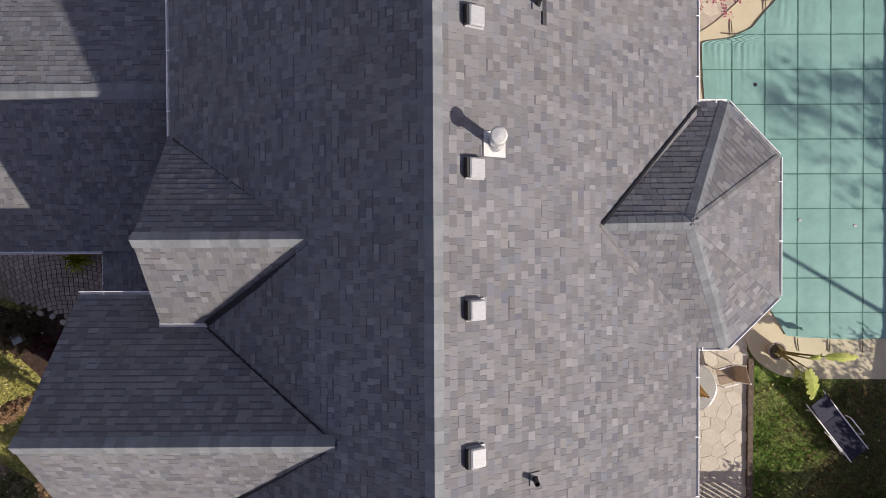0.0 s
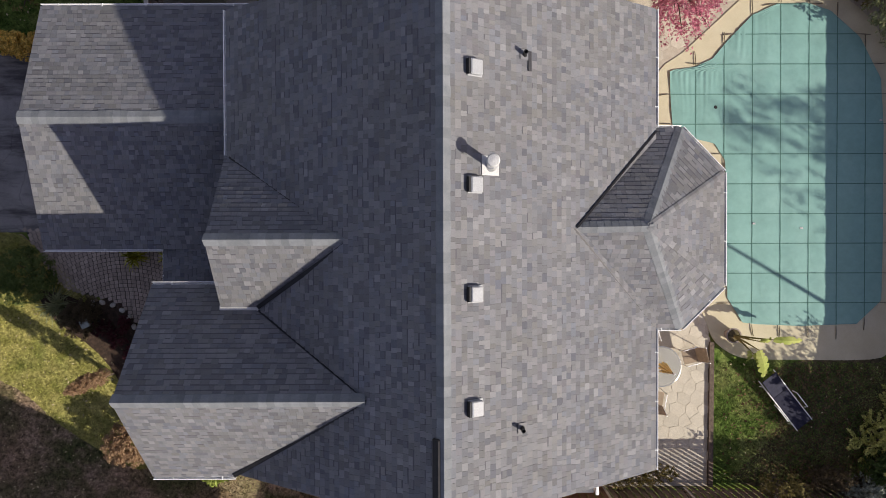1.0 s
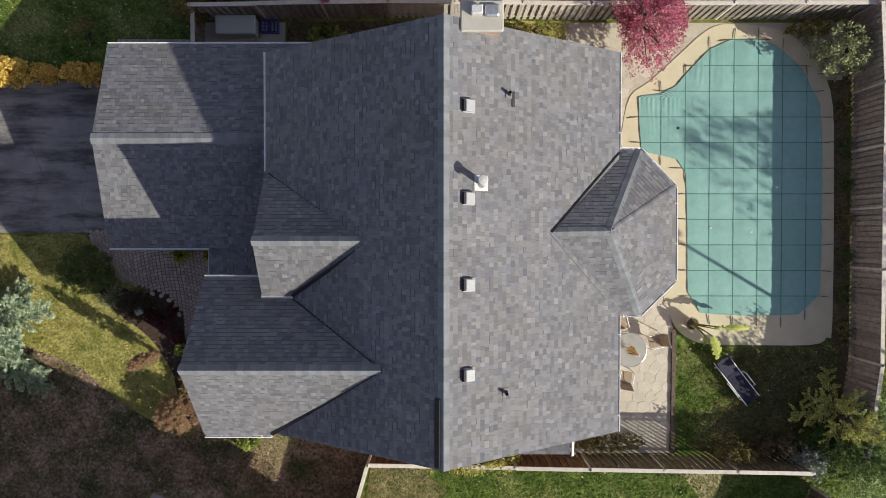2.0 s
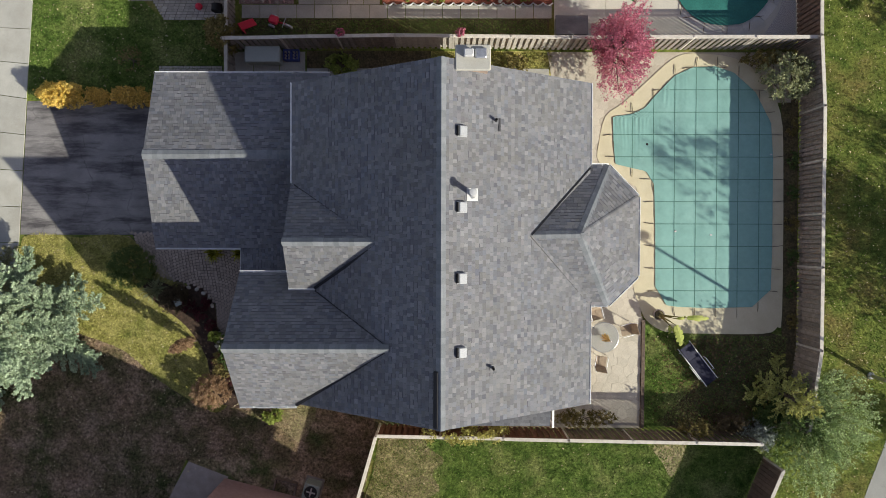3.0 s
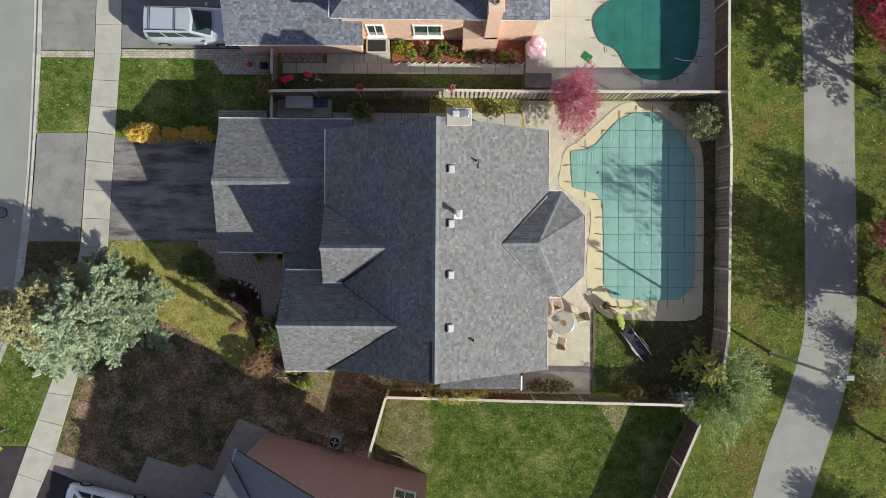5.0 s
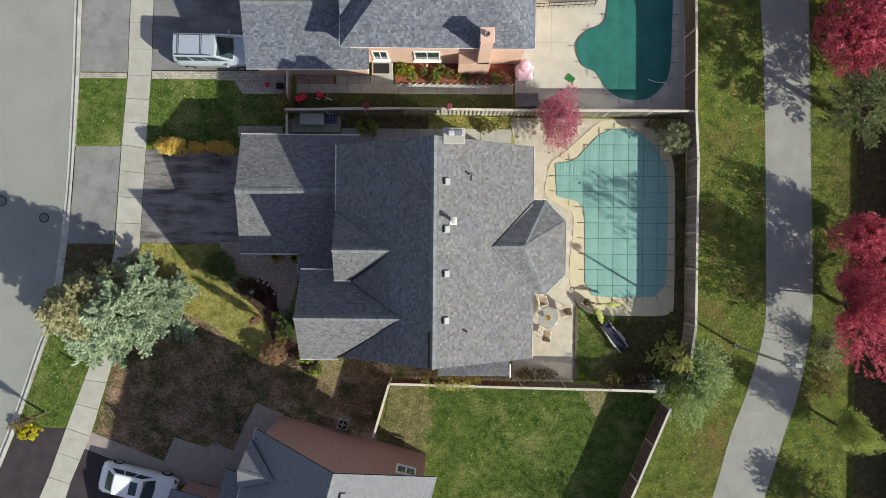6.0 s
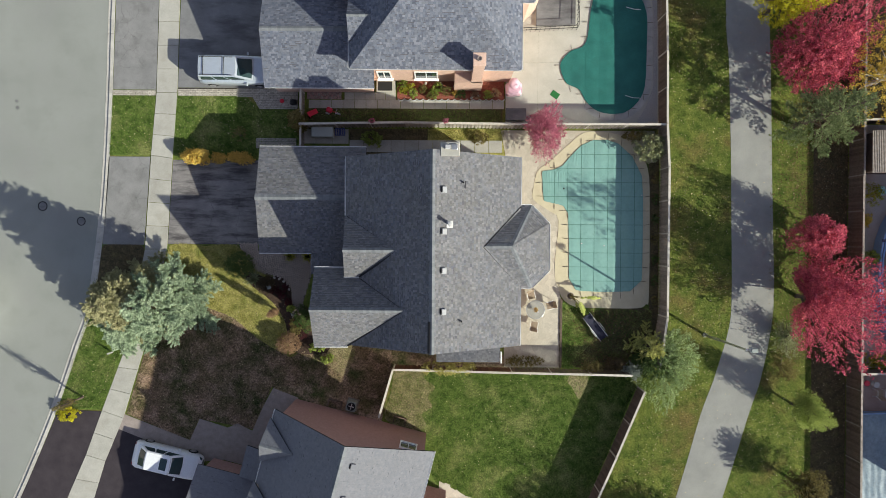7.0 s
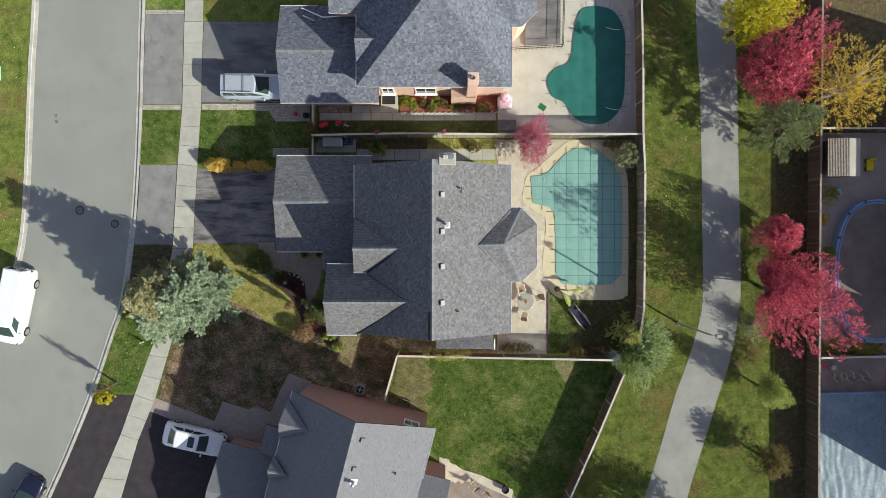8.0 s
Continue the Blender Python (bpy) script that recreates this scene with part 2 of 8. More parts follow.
NAVY_CAR = paint("dark_blue_car_paint", (0.012, 0.016, 0.04), 0.25, 0.2, 0.8)
GLASS = glass("dark_glass")
VENT_GREY = paint("pale_grey_vent_metal", (0.33, 0.34, 0.35), 0.5)
PLASTIC_GREY = paint("grey_green_plastic", (0.24, 0.27, 0.25), 0.55)
PLASTIC_SAGE = paint("pale_sage_plastic", (0.40, 0.44, 0.41), 0.55)
PLASTIC_BLUE = paint("blue_plastic", (0.06, 0.10, 0.38), 0.5)
PLASTIC_RED = paint("red_plastic", (0.65, 0.03, 0.06), 0.5)
TAIL_RED = paint("dark_red_lens", (0.22, 0.015, 0.02), 0.3)
PLASTIC_PINK = paint("pink_plastic", (0.86, 0.56, 0.64), 0.5)
PLASTIC_YELLOW = paint("yellow_plastic", (0.80, 0.62, 0.02), 0.5)
PLASTIC_TEAL = paint("pale_teal_plastic", (0.30, 0.60, 0.58), 0.5)


# ---- builders ----
class Form:
    """Vertices and faces of one mesh."""

    def __init__(self):
        self.v, self.f, self.dark = [], [], []

    def add(self, verts, faces):
        k = len(self.v)
        self.v += [tuple(p) for p in verts]
        self.f += [tuple(k + i for i in face) for face in faces]
        return self

    def box(self, size, m=Matrix(), bevel=0.0):
        x, y, z = (s / 2 for s in size)
        c = min(bevel, x * 0.9, y * 0.9, z * 0.9)
        if not c:
            pts = [(sx * x, sy * y, sz * z) for sz in (-1, 1) for sx, sy in ((-1, -1), (1, -1), (1, 1), (-1, 1))]
            faces = [(3, 2, 1, 0), (4, 5, 6, 7), (0, 1, 5, 4), (1, 2, 6, 5), (2, 3, 7, 6), (3, 0, 4, 7)]
        else:
            ring = [(-x + c, -y), (x - c, -y), (x, -y + c), (x, y - c), (x - c, y), (-x + c, y), (-x, y - c), (-x, -y + c)]
            inner = [(px * (1 - c / x), py * (1 - c / y)) for px, py in ring]
            pts = [(*p, -z) for p in inner] + [(*p, -z + c) for p in ring] + [(*p, z - c) for p in ring] + [(*p, z) for p in inner]
            faces = [tuple(range(7, -1, -1)), tuple(range(24, 32))]
            faces += [(8 * r + i, 8 * r + (i + 1) % 8, 8 * r + 8 + (i + 1) % 8, 8 * r + 8 + i) for r in range(3) for i in range(8)]
        return self.add([m @ Vector(p) for p in pts], faces)

    def prism(self, poly, z0, z1):
        """poly: plan points, counter-clockwise; z0, z1: heights, or functions of x and y."""
        area = sum(a[0] * b[1] - b[0] * a[1] for a, b in zip(poly, poly[1:] + poly[:1]))
        poly = poly if area > 0 else poly[::-1]
        n = len(poly)
        lo = [(x, y, z0(x, y) if callable(z0) else z0) for x, y in poly]
        hi = [(x, y, z1(x, y) if callable(z1) else z1) for x, y in poly]
        return self.add(lo + hi, [tuple(range(n - 1, -1, -1)), tuple(range(n, 2 * n))] + [(i, (i + 1) % n, n + (i + 1) % n, n + i) for i in range(n)])

    def tube(self, path, radii, sides=8):
        path = [Vector(p) for p in path]
        radii = radii if isinstance(radii, (list, tuple)) else [radii] * len(path)
        rings = []
        for i, p in enumerate(path):
            d = (path[min(i + 1, len(path) - 1)] - path[max(i - 1, 0)]).normalized()
            a = d.orthogonal().normalized()
            b = d.cross(a)
            rings.append([p + radii[i] * (a * math.cos(2 * math.pi * k / sides) + b * math.sin(2 * math.pi * k / sides)) for k in range(sides)])
        n = len(path)
        faces = [(r * sides + k, r * sides + (k + 1) % sides, (r + 1) * sides + (k + 1) % sides, (r + 1) * sides + k) for r in range(n - 1) for k in range(sides)]
        faces += [tuple(range(sides - 1, -1, -1)), tuple(range((n - 1) * sides, n * sides))]
        return self.add([p for ring in rings for p in ring], faces)

    def lathe(self, outline, sides=20, m=Matrix()):
        """outline: radius and height, from bottom to top, round the z axis."""
        rings = [[m @ Vector((r * math.cos(2 * math.pi * k / sides), r * math.sin(2 * math.pi * k / sides), z)) for k in range(sides)] for r, z in outline]
        n = len(outline)
        faces = [(r * sides + k, r * sides + (k + 1) % sides, (r + 1) * sides + (k + 1) % sides, (r + 1) * sides + k) for r in range(n - 1) for k in range(sides)]
        faces += [tuple(range(sides - 1, -1, -1)), tuple(range((n - 1) * sides, n * sides))]
        return self.add([p for ring in rings for p in ring], faces)

    def data(self, name, material, smooth=False):
        mesh = bpy.data.meshes.new(name)
        mesh.from_pydata(self.v, [], self.f)
        mesh.materials.append(material)
        if smooth:
            mesh.polygons.foreach_set("use_smooth", [True] * len(mesh.polygons))
        mesh.update()
        return mesh


def part(name, form, material, parent=None, label="", smooth=False, at=None):
    """One mesh object, under a thing or a part if there is one."""
    mesh = form if isinstance(form, bpy.types.Mesh) else form.data(name, material, smooth)
    ob = new(name, mesh)
    if parent:
        ob.parent = parent
    if at:
        ob.matrix_basis = at
    return tagged(ob, label=label)


def thing(name, label, category, at=None, group="", kind=""):
    ob = new(name)
    if at:
        ob.matrix_basis = at
    return tagged(ob, label, category, group, kind)


def setting(name, form, material, label, category="ground", kind="structure"):
    return tagged(part(name, form, material), label, category, kind=kind)


def smooth_line(points, steps=6, closed=False):
    """A Catmull-Rom line through plan points."""
    p = [Vector((*q, 0)[:3]) for q in points]
    n, out = len(p), []
    for i in range(n if closed else n - 1):
        if closed:
            a, b, c, d = p[i - 1], p[i], p[(i + 1) % n], p[(i + 2) % n]
        else:
            a, b, c, d = p[max(i - 1, 0)], p[i], p[i + 1], p[min(i + 2, n - 1)]
        for s in range(steps):
            u = s / steps
            q = 0.5 * (2 * b + (c - a) * u + (2 * a - 5 * b + 4 * c - d) * u * u + (3 * b - a - 3 * c + d) * u**3)
            out.append((q.x, q.y))
    return out if closed else out + [tuple(p[-1].xy)]


def inside(x, y, poly):
    hit = False
    for (ax, ay), (bx, by) in zip(poly, poly[1:] + poly[:1]):
        if (ay > y) != (by > y) and x < (bx - ax) * (y - ay) / (by - ay) + ax:
            hit = not hit
    return hit


def spans(poly, v, axis=1):
    """Where the line of that y (axis 1) or x (axis 0) lies within a plan polygon."""
    cuts = []
    for a, b in zip(poly, poly[1:] + poly[:1]):
        if (a[axis] > v) != (b[axis] > v):
            cuts.append(a[1 - axis] + (b[1 - axis] - a[1 - axis]) * (v - a[axis]) / (b[axis] - a[axis]))
    cuts.sort()
    return list(zip(cuts[::2], cuts[1::2]))


def grown(poly, d):
    """A counter-clockwise plan polygon moved outwards by d."""
    n, out = len(poly), []
    for i in range(n):
        a, b, c = Vector(poly[i - 1]), Vector(poly[i]), Vector(poly[(i + 1) % n])
        e, g = (b - a).normalized(), (c - b).normalized()
        m = Vector((e.y + g.y, -e.x - g.x))
        m = m / max(0.3, m.length_squared / 2) if m.length > 1e-6 else Vector((e.y, -e.x))
        out.append(tuple(b + d * m))
    return out


def ribbon(left, right):
    return left + right[::-1]

# ---- ground, road and paving ----
FAR = 1500.0
ROAD_W = smooth_line([(-28.6, 40), (-29.7, 18.3), (-29.98, 14.2), (-30.2, 9.8), (-30.45, 4.5), (-30.9, 0), (-32.3, -5.0), (-35.0, -11.5), (-38.5, -19), (-46, -34)], 4)
ROAD_E = smooth_line([(-20.8, 40), (-21.73, 18.3), (-21.98, 10.4), (-22.26, 4.5), (-22.65, 0.33), (-23.28, -3.9), (-24.2, -6.6), (-25.6, -10.7), (-27.3, -14.9), (-28.9, -18.5), (-36, -34)], 4)
KERB_W = 0.22
west = [(x - KERB_W, y) for x, y in ROAD_W]
east = [(x + KERB_W, y) for x, y in ROAD_E]
ground = Form()
ground.prism([(-FAR, FAR), (-FAR, -FAR), (-700, -FAR)] + west[::-1] + [(0, FAR)], -0.6, 0.0)
ground.prism([(-690, -FAR), (FAR, -FAR), (FAR, FAR), (10, FAR)] + east, -0.6, 0.0)
setting("ground", ground, GRASS, "autumn grass ground with patches of brown and fallen leaves")
setting("road", Form().prism([(0, FAR)] + ROAD_W + [(-700, -FAR), (-690, -FAR)] + ROAD_E[::-1] + [(10, FAR)], -0.6, -0.07), ASPHALT, "grey asphalt residential street", "road")


def kerb(line, side, name="kerb"):
    owner = thing(name, "pale concrete kerb along the street", "kerb", kind="structure")
    for a, b in zip(line[:-1], line[1:]):
        a, b = Vector(a), Vector(b)
        n = max(1, round((b - a).length / 1.2))
        for k in range(n):
            p, q = a.lerp(b, k / n), a.lerp(b, (k + 1) / n)
            d = (q - p).normalized()
            w = Vector((-d.y, d.x)) * side
            p, q = p + d * 0.006, q - d * 0.006
            f = Form().prism([tuple(p - w * 0.26), tuple(q - w * 0.26), tuple(q), tuple(p)], -0.2, -0.056)
            f.prism([tuple(p), tuple(q), tuple(q + w * KERB_W), tuple(p + w * KERB_W)], -0.2, 0.025)
            part("kerb_stone", f, KERB, owner)


kerb(ROAD_W, -1)
kerb(ROAD_E, 1)


def patch(name, poly, material, label, z=0.012, category="lawn"):
    return setting(name, Form().prism(poly, -0.3, z), material, label, category)


# Lawns
SHADY = smooth_line([(-22.35, 0.12), (-19.7, 0.12), (-19.95, -1.6), (-20.4, -4.2), (-21.6, -5.2), (-23.3, -4.6), (-22.9, -2.2)], 3, True)
patch("lawn_front", [(-17.6, -0.4), (-13.4, 0.2), (-9.5, -3.2), (-7.4, -5.2), (-7.4, -9.3), (-11.0, -9.3), (-12.2, -12.2), (-15.9, -11.5), (-16.5, -13.0), (-20.8, -11.2), (-19.4, -6.5), (-18.0, -1)], LAWN_DRY, "dry brown front lawn scattered with dead leaves")
GOLD = smooth_line([(-17.9, 0.15), (-15.5, 0.12), (-13.4, 0.15), (-11.2, -2.0), (-9.4, -4.2), (-9.0, -6.4), (-9.6, -7.3), (-10.6, -6.9), (-12.2, -5.9), (-13.6, -4.7), (-15.4, -4.0), (-17.9, -3.0)], 3, True)
patch("lawn_gold", GOLD, LAWN_GOLD, "yellow green strip of front lawn", 0.02)
patch("lawn_side", [(-7.4, -6.0), (-2.8, -6.0), (-2.8, -7.9), (-3.6, -11.6), (-6.0, -11.2), (-9.6, -10.2), (-11.2, -9.2), (-7.4, -9.2)], LAWN_DRY, "brown side yard between two houses", 0.017)
patch("lawn_verge", [(-21.7, 10.3), (-18.85, 10.3), (-19.15, 6.2), (-22.0, 6.2)], LAWN, "green grass verge by the street")
patch("lawn_verge_south", [(-22.45, 0.2), (-19.6, 0.2), (-20.85, -6.6), (-22.4, -10.95), (-25.5, -10.9), (-24.0, -6.6)], LAWN, "green grass verge under the spruce")
# Shaded part of the verge: shade and dead leaves put into one brown
patch("verge_bare", SHADY, LITTER_SHADE, "verge grass with dead leaves under the spruce, browned for shade", 0.018)
patch("lawn_verge_far", [(-21.6, 30), (-18.4, 30), (-18.6, 17.4), (-21.5, 17.4)], LAWN, "green grass verge by the street")
patch("lawn_neighbour_front", [(-17.45, 10.3), (-12.9, 10.3), (-11.9, 9.3), (-9.0, 9.3), (-9.0, 6.9), (-12.0, 6.2), (-17.7, 6.2)], LAWN, "green lawn between two driveways")
patch("lawn_backyard", [(-2.65, -7.85), (13.6, -8.1), (13.95, -8.7), (11.9, -13.5), (9.9, -18.1), (6.6, -26), (0.6, -26), (-1.6, -15.6), (-2.2, -12.6), (-3.4, -11.4)], LAWN, "green fenced back lawn with worn pale patches")
WORN = smooth_line([(-2.6, -7.95), (-1.4, -8.0), (-0.5, -8.15), (-0.75, -8.7), (0.0, -9.3), (-0.5, -9.9), (-0.2, -10.6), (-0.9, -11.1), (-0.6, -11.9), (-1.6, -12.2), (-3.35, -11.4), (-3.0, -9.8)], 4, True)
patch("lawn_bare_spot", smooth_line([(9.3, -8.25), (10.2, -8.3), (10.2, -9.0), (9.7, -10.0), (9.3, -9.4), (8.9, -8.8)], 4, True), LAWN_STRAW, "worn pale spot of the back lawn by the fence", 0.02)
patch("lawn_worn", WORN, LAWN_STRAW, "worn pale straw grass at the lawn's end", 0.02)
patch("lawn_pale", [(-7.3, -6.2), (-5.3, -6.2), (-5.5, -7.6), (-6.2, -8.6), (-7.2, -7.8)], LAWN_STRAW, "pale straw grass by the house corner", 0.02)
patch("yard_litter", [(27.8, 8.75), (45, 8.75), (45, 30), (27.8, 30)], LITTER_SHADE, "brown leaf covered yard under trees")
patch("lawn_garden", [(8.5, -3.4), (9.4, -3.75), (14.6, -3.9), (14.6, -7.9), (8.5, -7.9)], LAWN, "small lawn beside the pool")
# Brown laid over the green lawn here puts its shade into the colour
patch("lawn_shaded", smooth_line([(10.9, -4.0), (14.3, -4.0), (14.5, -7.85), (9.4, -7.85), (9.9, -6.9), (10.6, -6.0), (10.4, -5.0)], 3, True), LITTER_SHADE, "bare brown end of the small lawn, darkened for shade", 0.018)
LEAFY = smooth_line([(23.3, 4.6), (25.2, 5.0), (27.6, 4.8), (27.6, 0), (27.6, -6.9), (25.9, -6.4), (24.4, -6.9), (23.0, -5.6), (22.75, -3.0), (23.1, -0.5), (22.9, 2.0)], 4, True)
# Ground in the fence's shadow: the shade is put into the brown, with litter
STRIP = [(25.25, 24), (27.55, 24), (27.55, -24), (25.25, -24)]
patch("fence_strip", STRIP, LITTER_SHADE, "grass strip along the park fence, fence shade and dead leaves in its brown", 0.006)
LEAFY_N = smooth_line([(23.0, 20), (27.6, 20), (27.6, 6.5), (25.0, 6.2), (23.4, 8.0), (23.0, 12.0)], 4, True)
patch("lawn_fence_strip", [(-2.79, -6.0), (0.2, -6.0), (4.9, -7.15), (8.4, -7.2), (8.4, -8.0), (-2.79, -7.85)], LAWN_DRY, "brown strip of ground along the fence", 0.013)
# One strip, paler where lit and darker where shaded: light put into the colour
patch("lawn_side_north", [(-0.6, 5.6), (4.6, 5.6), (4.6, 8.05), (-0.6, 8.05)], LAWN_GOLD, "narrow strip of yellowing grass beside the house, paler for the sun on it")
patch("bare_side_strip", [(-5.85, 5.6), (-0.61, 5.6), (-0.61, 8.05), (-5.85, 8.05)], LITTER_SHADE, "bare brown ground beside the house, darkened for shade")
# Grass beside the fence, its shade put into the brown
patch("lawn_neighbour_side", [(-8.6, 8.3), (4.4, 8.3), (4.4, 9.4), (-8.6, 9.4)], LITTER_SHADE, "thin bare grass along the fence, browned for shade")


def slabs(name, left, right, spacing, material, label, z=0.03, category="pavement", piece="slab"):
    """A pavement of slabs, with open joints, between two lines."""
    owner = thing(name, label, category, kind="structure")
    la, lb = [Vector(p) for p in left], [Vector(p) for p in right]
    for i in range(len(la) - 1):
        n = max(1, round((la[i + 1] - la[i]).length / spacing))
        for k in range(n):
            g = 0.013 / max(0.1, (la[i + 1] - la[i]).length / n)
            u, v = (k + g) / n, (k + 1 - g) / n
            p = [la[i].lerp(la[i + 1], u), la[i].lerp(la[i + 1], v), lb[i].lerp(lb[i + 1], v), lb[i].lerp(lb[i + 1], u)]
            h = z + random.uniform(-0.004, 0.006)
            part(piece, Form().prism([tuple(q) for q in p], -0.1, h), material, owner)
    return owner


slabs("sidewalk", [(-18.2, 34), (-18.55, 18.3), (-18.79, 10.4), (-19.15, 6.2), (-19.55, -0.1), (-20.8, -6.6), (-22.43, -11.0), (-23.5, -14.0), (-25.6, -18.9), (-29, -27)],
      [(-16.8, 34), (-17.21, 18.3), (-17.41, 10.4), (-17.72, 6.0), (-18.08, -0.1), (-19.54, -6.6), (-21.0, -11.5), (-22.2, -14.4), (-23.55, -18.9), (-26.7, -27)],
      1.55, CONCRETE, "pale concrete sidewalk of joined slabs", 0.045)
patch("driveway_apron", [(-22.0, 6.1), (-19.22, 6.1), (-19.62, 0.2), (-22.4, 0.2)], APRON, "worn grey driveway apron with cracks", 0.025, "driveway")
patch("driveway", [(-17.68, 5.9), (-11.0, 5.9), (-11.0, 0.25), (-18.02, 0.25)], ASPHALT_OLD, "worn dark asphalt driveway with stains", 0.025, "driveway")
patch("driveway_apron_north", [(-21.5, 17.25), (-18.64, 17.25), (-18.83, 10.6), (-21.72, 10.6)], APRON, "grey asphalt driveway apron", 0.025, "driveway")
patch("driveway_north", [(-17.18, 16.7), (-10.5, 16.7), (-10.5, 10.75), (-17.36, 10.75)], ASPHALT_MID, "dark grey asphalt driveway", 0.025, "driveway")
patch("driveway_apron_south", [(-25.36, -10.95), (-22.3, -11.05), (-25.4, -18.7), (-27.0, -22), (-30.5, -22.5), (-28.62, -18.5), (-27.03, -14.9)], ASPHALT_NEW, "new black asphalt driveway apron", 0.025, "driveway")
patch("driveway_south", [(-21.5, -12.0), (-21.2, -12.2), (-15.8, -14.2), (-13.0, -20.0), (-14, -27), (-27.0, -27), (-23.9, -18.8)], ASPHALT_NEW, "new black asphalt driveway", 0.025, "driveway")


def brick_paving(name, poly, label, size=(0.235, 0.115), z=0.04):
    """Small bricks in running bond, cut to a plan polygon, over a dark bed."""
    owner = setting(name, Form().prism(poly, -0.2, z - 0.012), JOINT_DARK, label, "paving")
    rnd = random.Random(len(name))
    ys, row = [p[1] for p in poly], 0
    y = min(ys)
    shared = {}
    while y + size[1] * 0.6 < max(ys):
        y1 = min(y + size[1], max(ys))
        for a, b in spans(poly, (y + y1) / 2):
            x = a - size[0] * 0.5 * (row % 2)
            while x < b - 0.02:
                p, q = max(a, x), min(b, x + size[0])
                key = (round(q - p, 3), round(y1 - y, 3))
                if key[0] > 0.03:
                    if key not in shared:
                        shared[key] = Form().box((key[0] - 0.014, key[1] - 0.012, 0.05), Matrix.Translation((key[0] / 2, key[1] / 2, 0)), 0.006).data("paver", PAVE_BRICK)
                    part("paver", shared[key], PAVE_BRICK, owner, at=Matrix.Translation((p, y, z - 0.022 + rnd.uniform(-0.003, 0.003))))
                x += size[0]
        y, row = y + size[1], row + 1


brick_paving("driveway_edging", [(-21.74, 10.2), (-18.86, 10.2), (-18.86, 10.55), (-21.74, 10.55)], "pale brick edging beside a driveway")
brick_paving("driveway_edging_east", [(-17.35, 10.2), (-13.42, 10.2), (-13.42, 10.72), (-17.35, 10.72)], "pale brick edging beside a driveway")
brick_paving("driveway_edging_far", [(-21.5, 17.28), (-18.6, 17.28), (-18.6, 17.6), (-21.5, 17.6)], "pale brick edging beside a driveway")
brick_paving("neighbour_front_walk", [(-13.41, 10.18), (-12.39, 10.18), (-11.87, 9.33), (-9.3, 9.33), (-9.3, 10.75), (-13.41, 10.75)], "grey tan brick path beside the garage")
brick_paving("garage_side_walk", [(-12.1, 6.7), (-9.41, 6.7), (-9.41, 7.41), (-12.1, 7.41)], "grey tan brick walk beside the garage")

PATH_L = [(18.9, 40), (19.25, 17.4), (19.5, 13.0), (19.62, 9.9), (19.73, 5.8), (19.80, 1.6), (19.86, -2.6), (19.71, -5.1), (18.75, -8.5), (17.85, -11.0), (16.9, -14.4), (15.85, -17.9), (11, -34)]
PATH_R = [(21.8, 40), (22.17, 17.4), (22.3, 13.0), (22.38, 9.9), (22.47, 5.8), (22.58, 1.6), (22.69, -2.6), (22.54, -5.1), (21.88, -8.5), (21.07, -11.0), (20.06, -14.4), (19.0, -17.9), (14.4, -34)]
setting("footpath", Form().prism(ribbon(smooth_line(PATH_L, 5), smooth_line(PATH_R, 5)), -0.2, 0.014), PATH, "grey asphalt park footpath", "path")

# Pools
POOL = smooth_line([(7.08, 5.28), (7.85, 5.38), (8.43, 5.64), (8.85, 6.15), (9.69, 7.02), (10.46, 7.36), (11.4, 7.40), (12.15, 7.15), (13.1, 6.3), (13.75, 5.0), (13.84, 3.5), (13.84, 0), (13.8, -2.0), (13.0, -2.76), (11.2, -2.8), (9.42, -2.72), (8.92, -1.9), (8.9, 0.5), (8.84, 2.45), (8.5, 2.98), (7.9, 3.12), (7.2, 3.28), (7.12, 4.2)], 1, True)
COPE = smooth_line([(6.52, 3.36), (6.5, 4.13), (6.78, 5.3), (7.5, 5.85), (8.6, 6.85), (9.6, 7.72), (10.45, 7.95), (12.2, 7.75), (13.37, 6.95), (14.15, 5.5), (14.3, 3.0), (14.3, -3.0), (14.1, -3.6), (13.5, -3.88), (11, -3.88), (10.0, -3.86), (9.36, -3.8), (8.84, -3.55), (8.48, -3.2), (8.28, -2.7), (8.0, -1.9), (8.0, -0.5), (8.2, 2.0), (7.6, 2.6)], 3, True)
setting("pool_deck", Form().prism(COPE, -0.3, 0.05), COPING, "cream concrete coping round the covered pool", "pool deck")


def area_of(poly):
    return sum(a[0] * b[1] - b[0] * a[1] for a, b in zip(poly, poly[1:] + poly[:1])) / 2


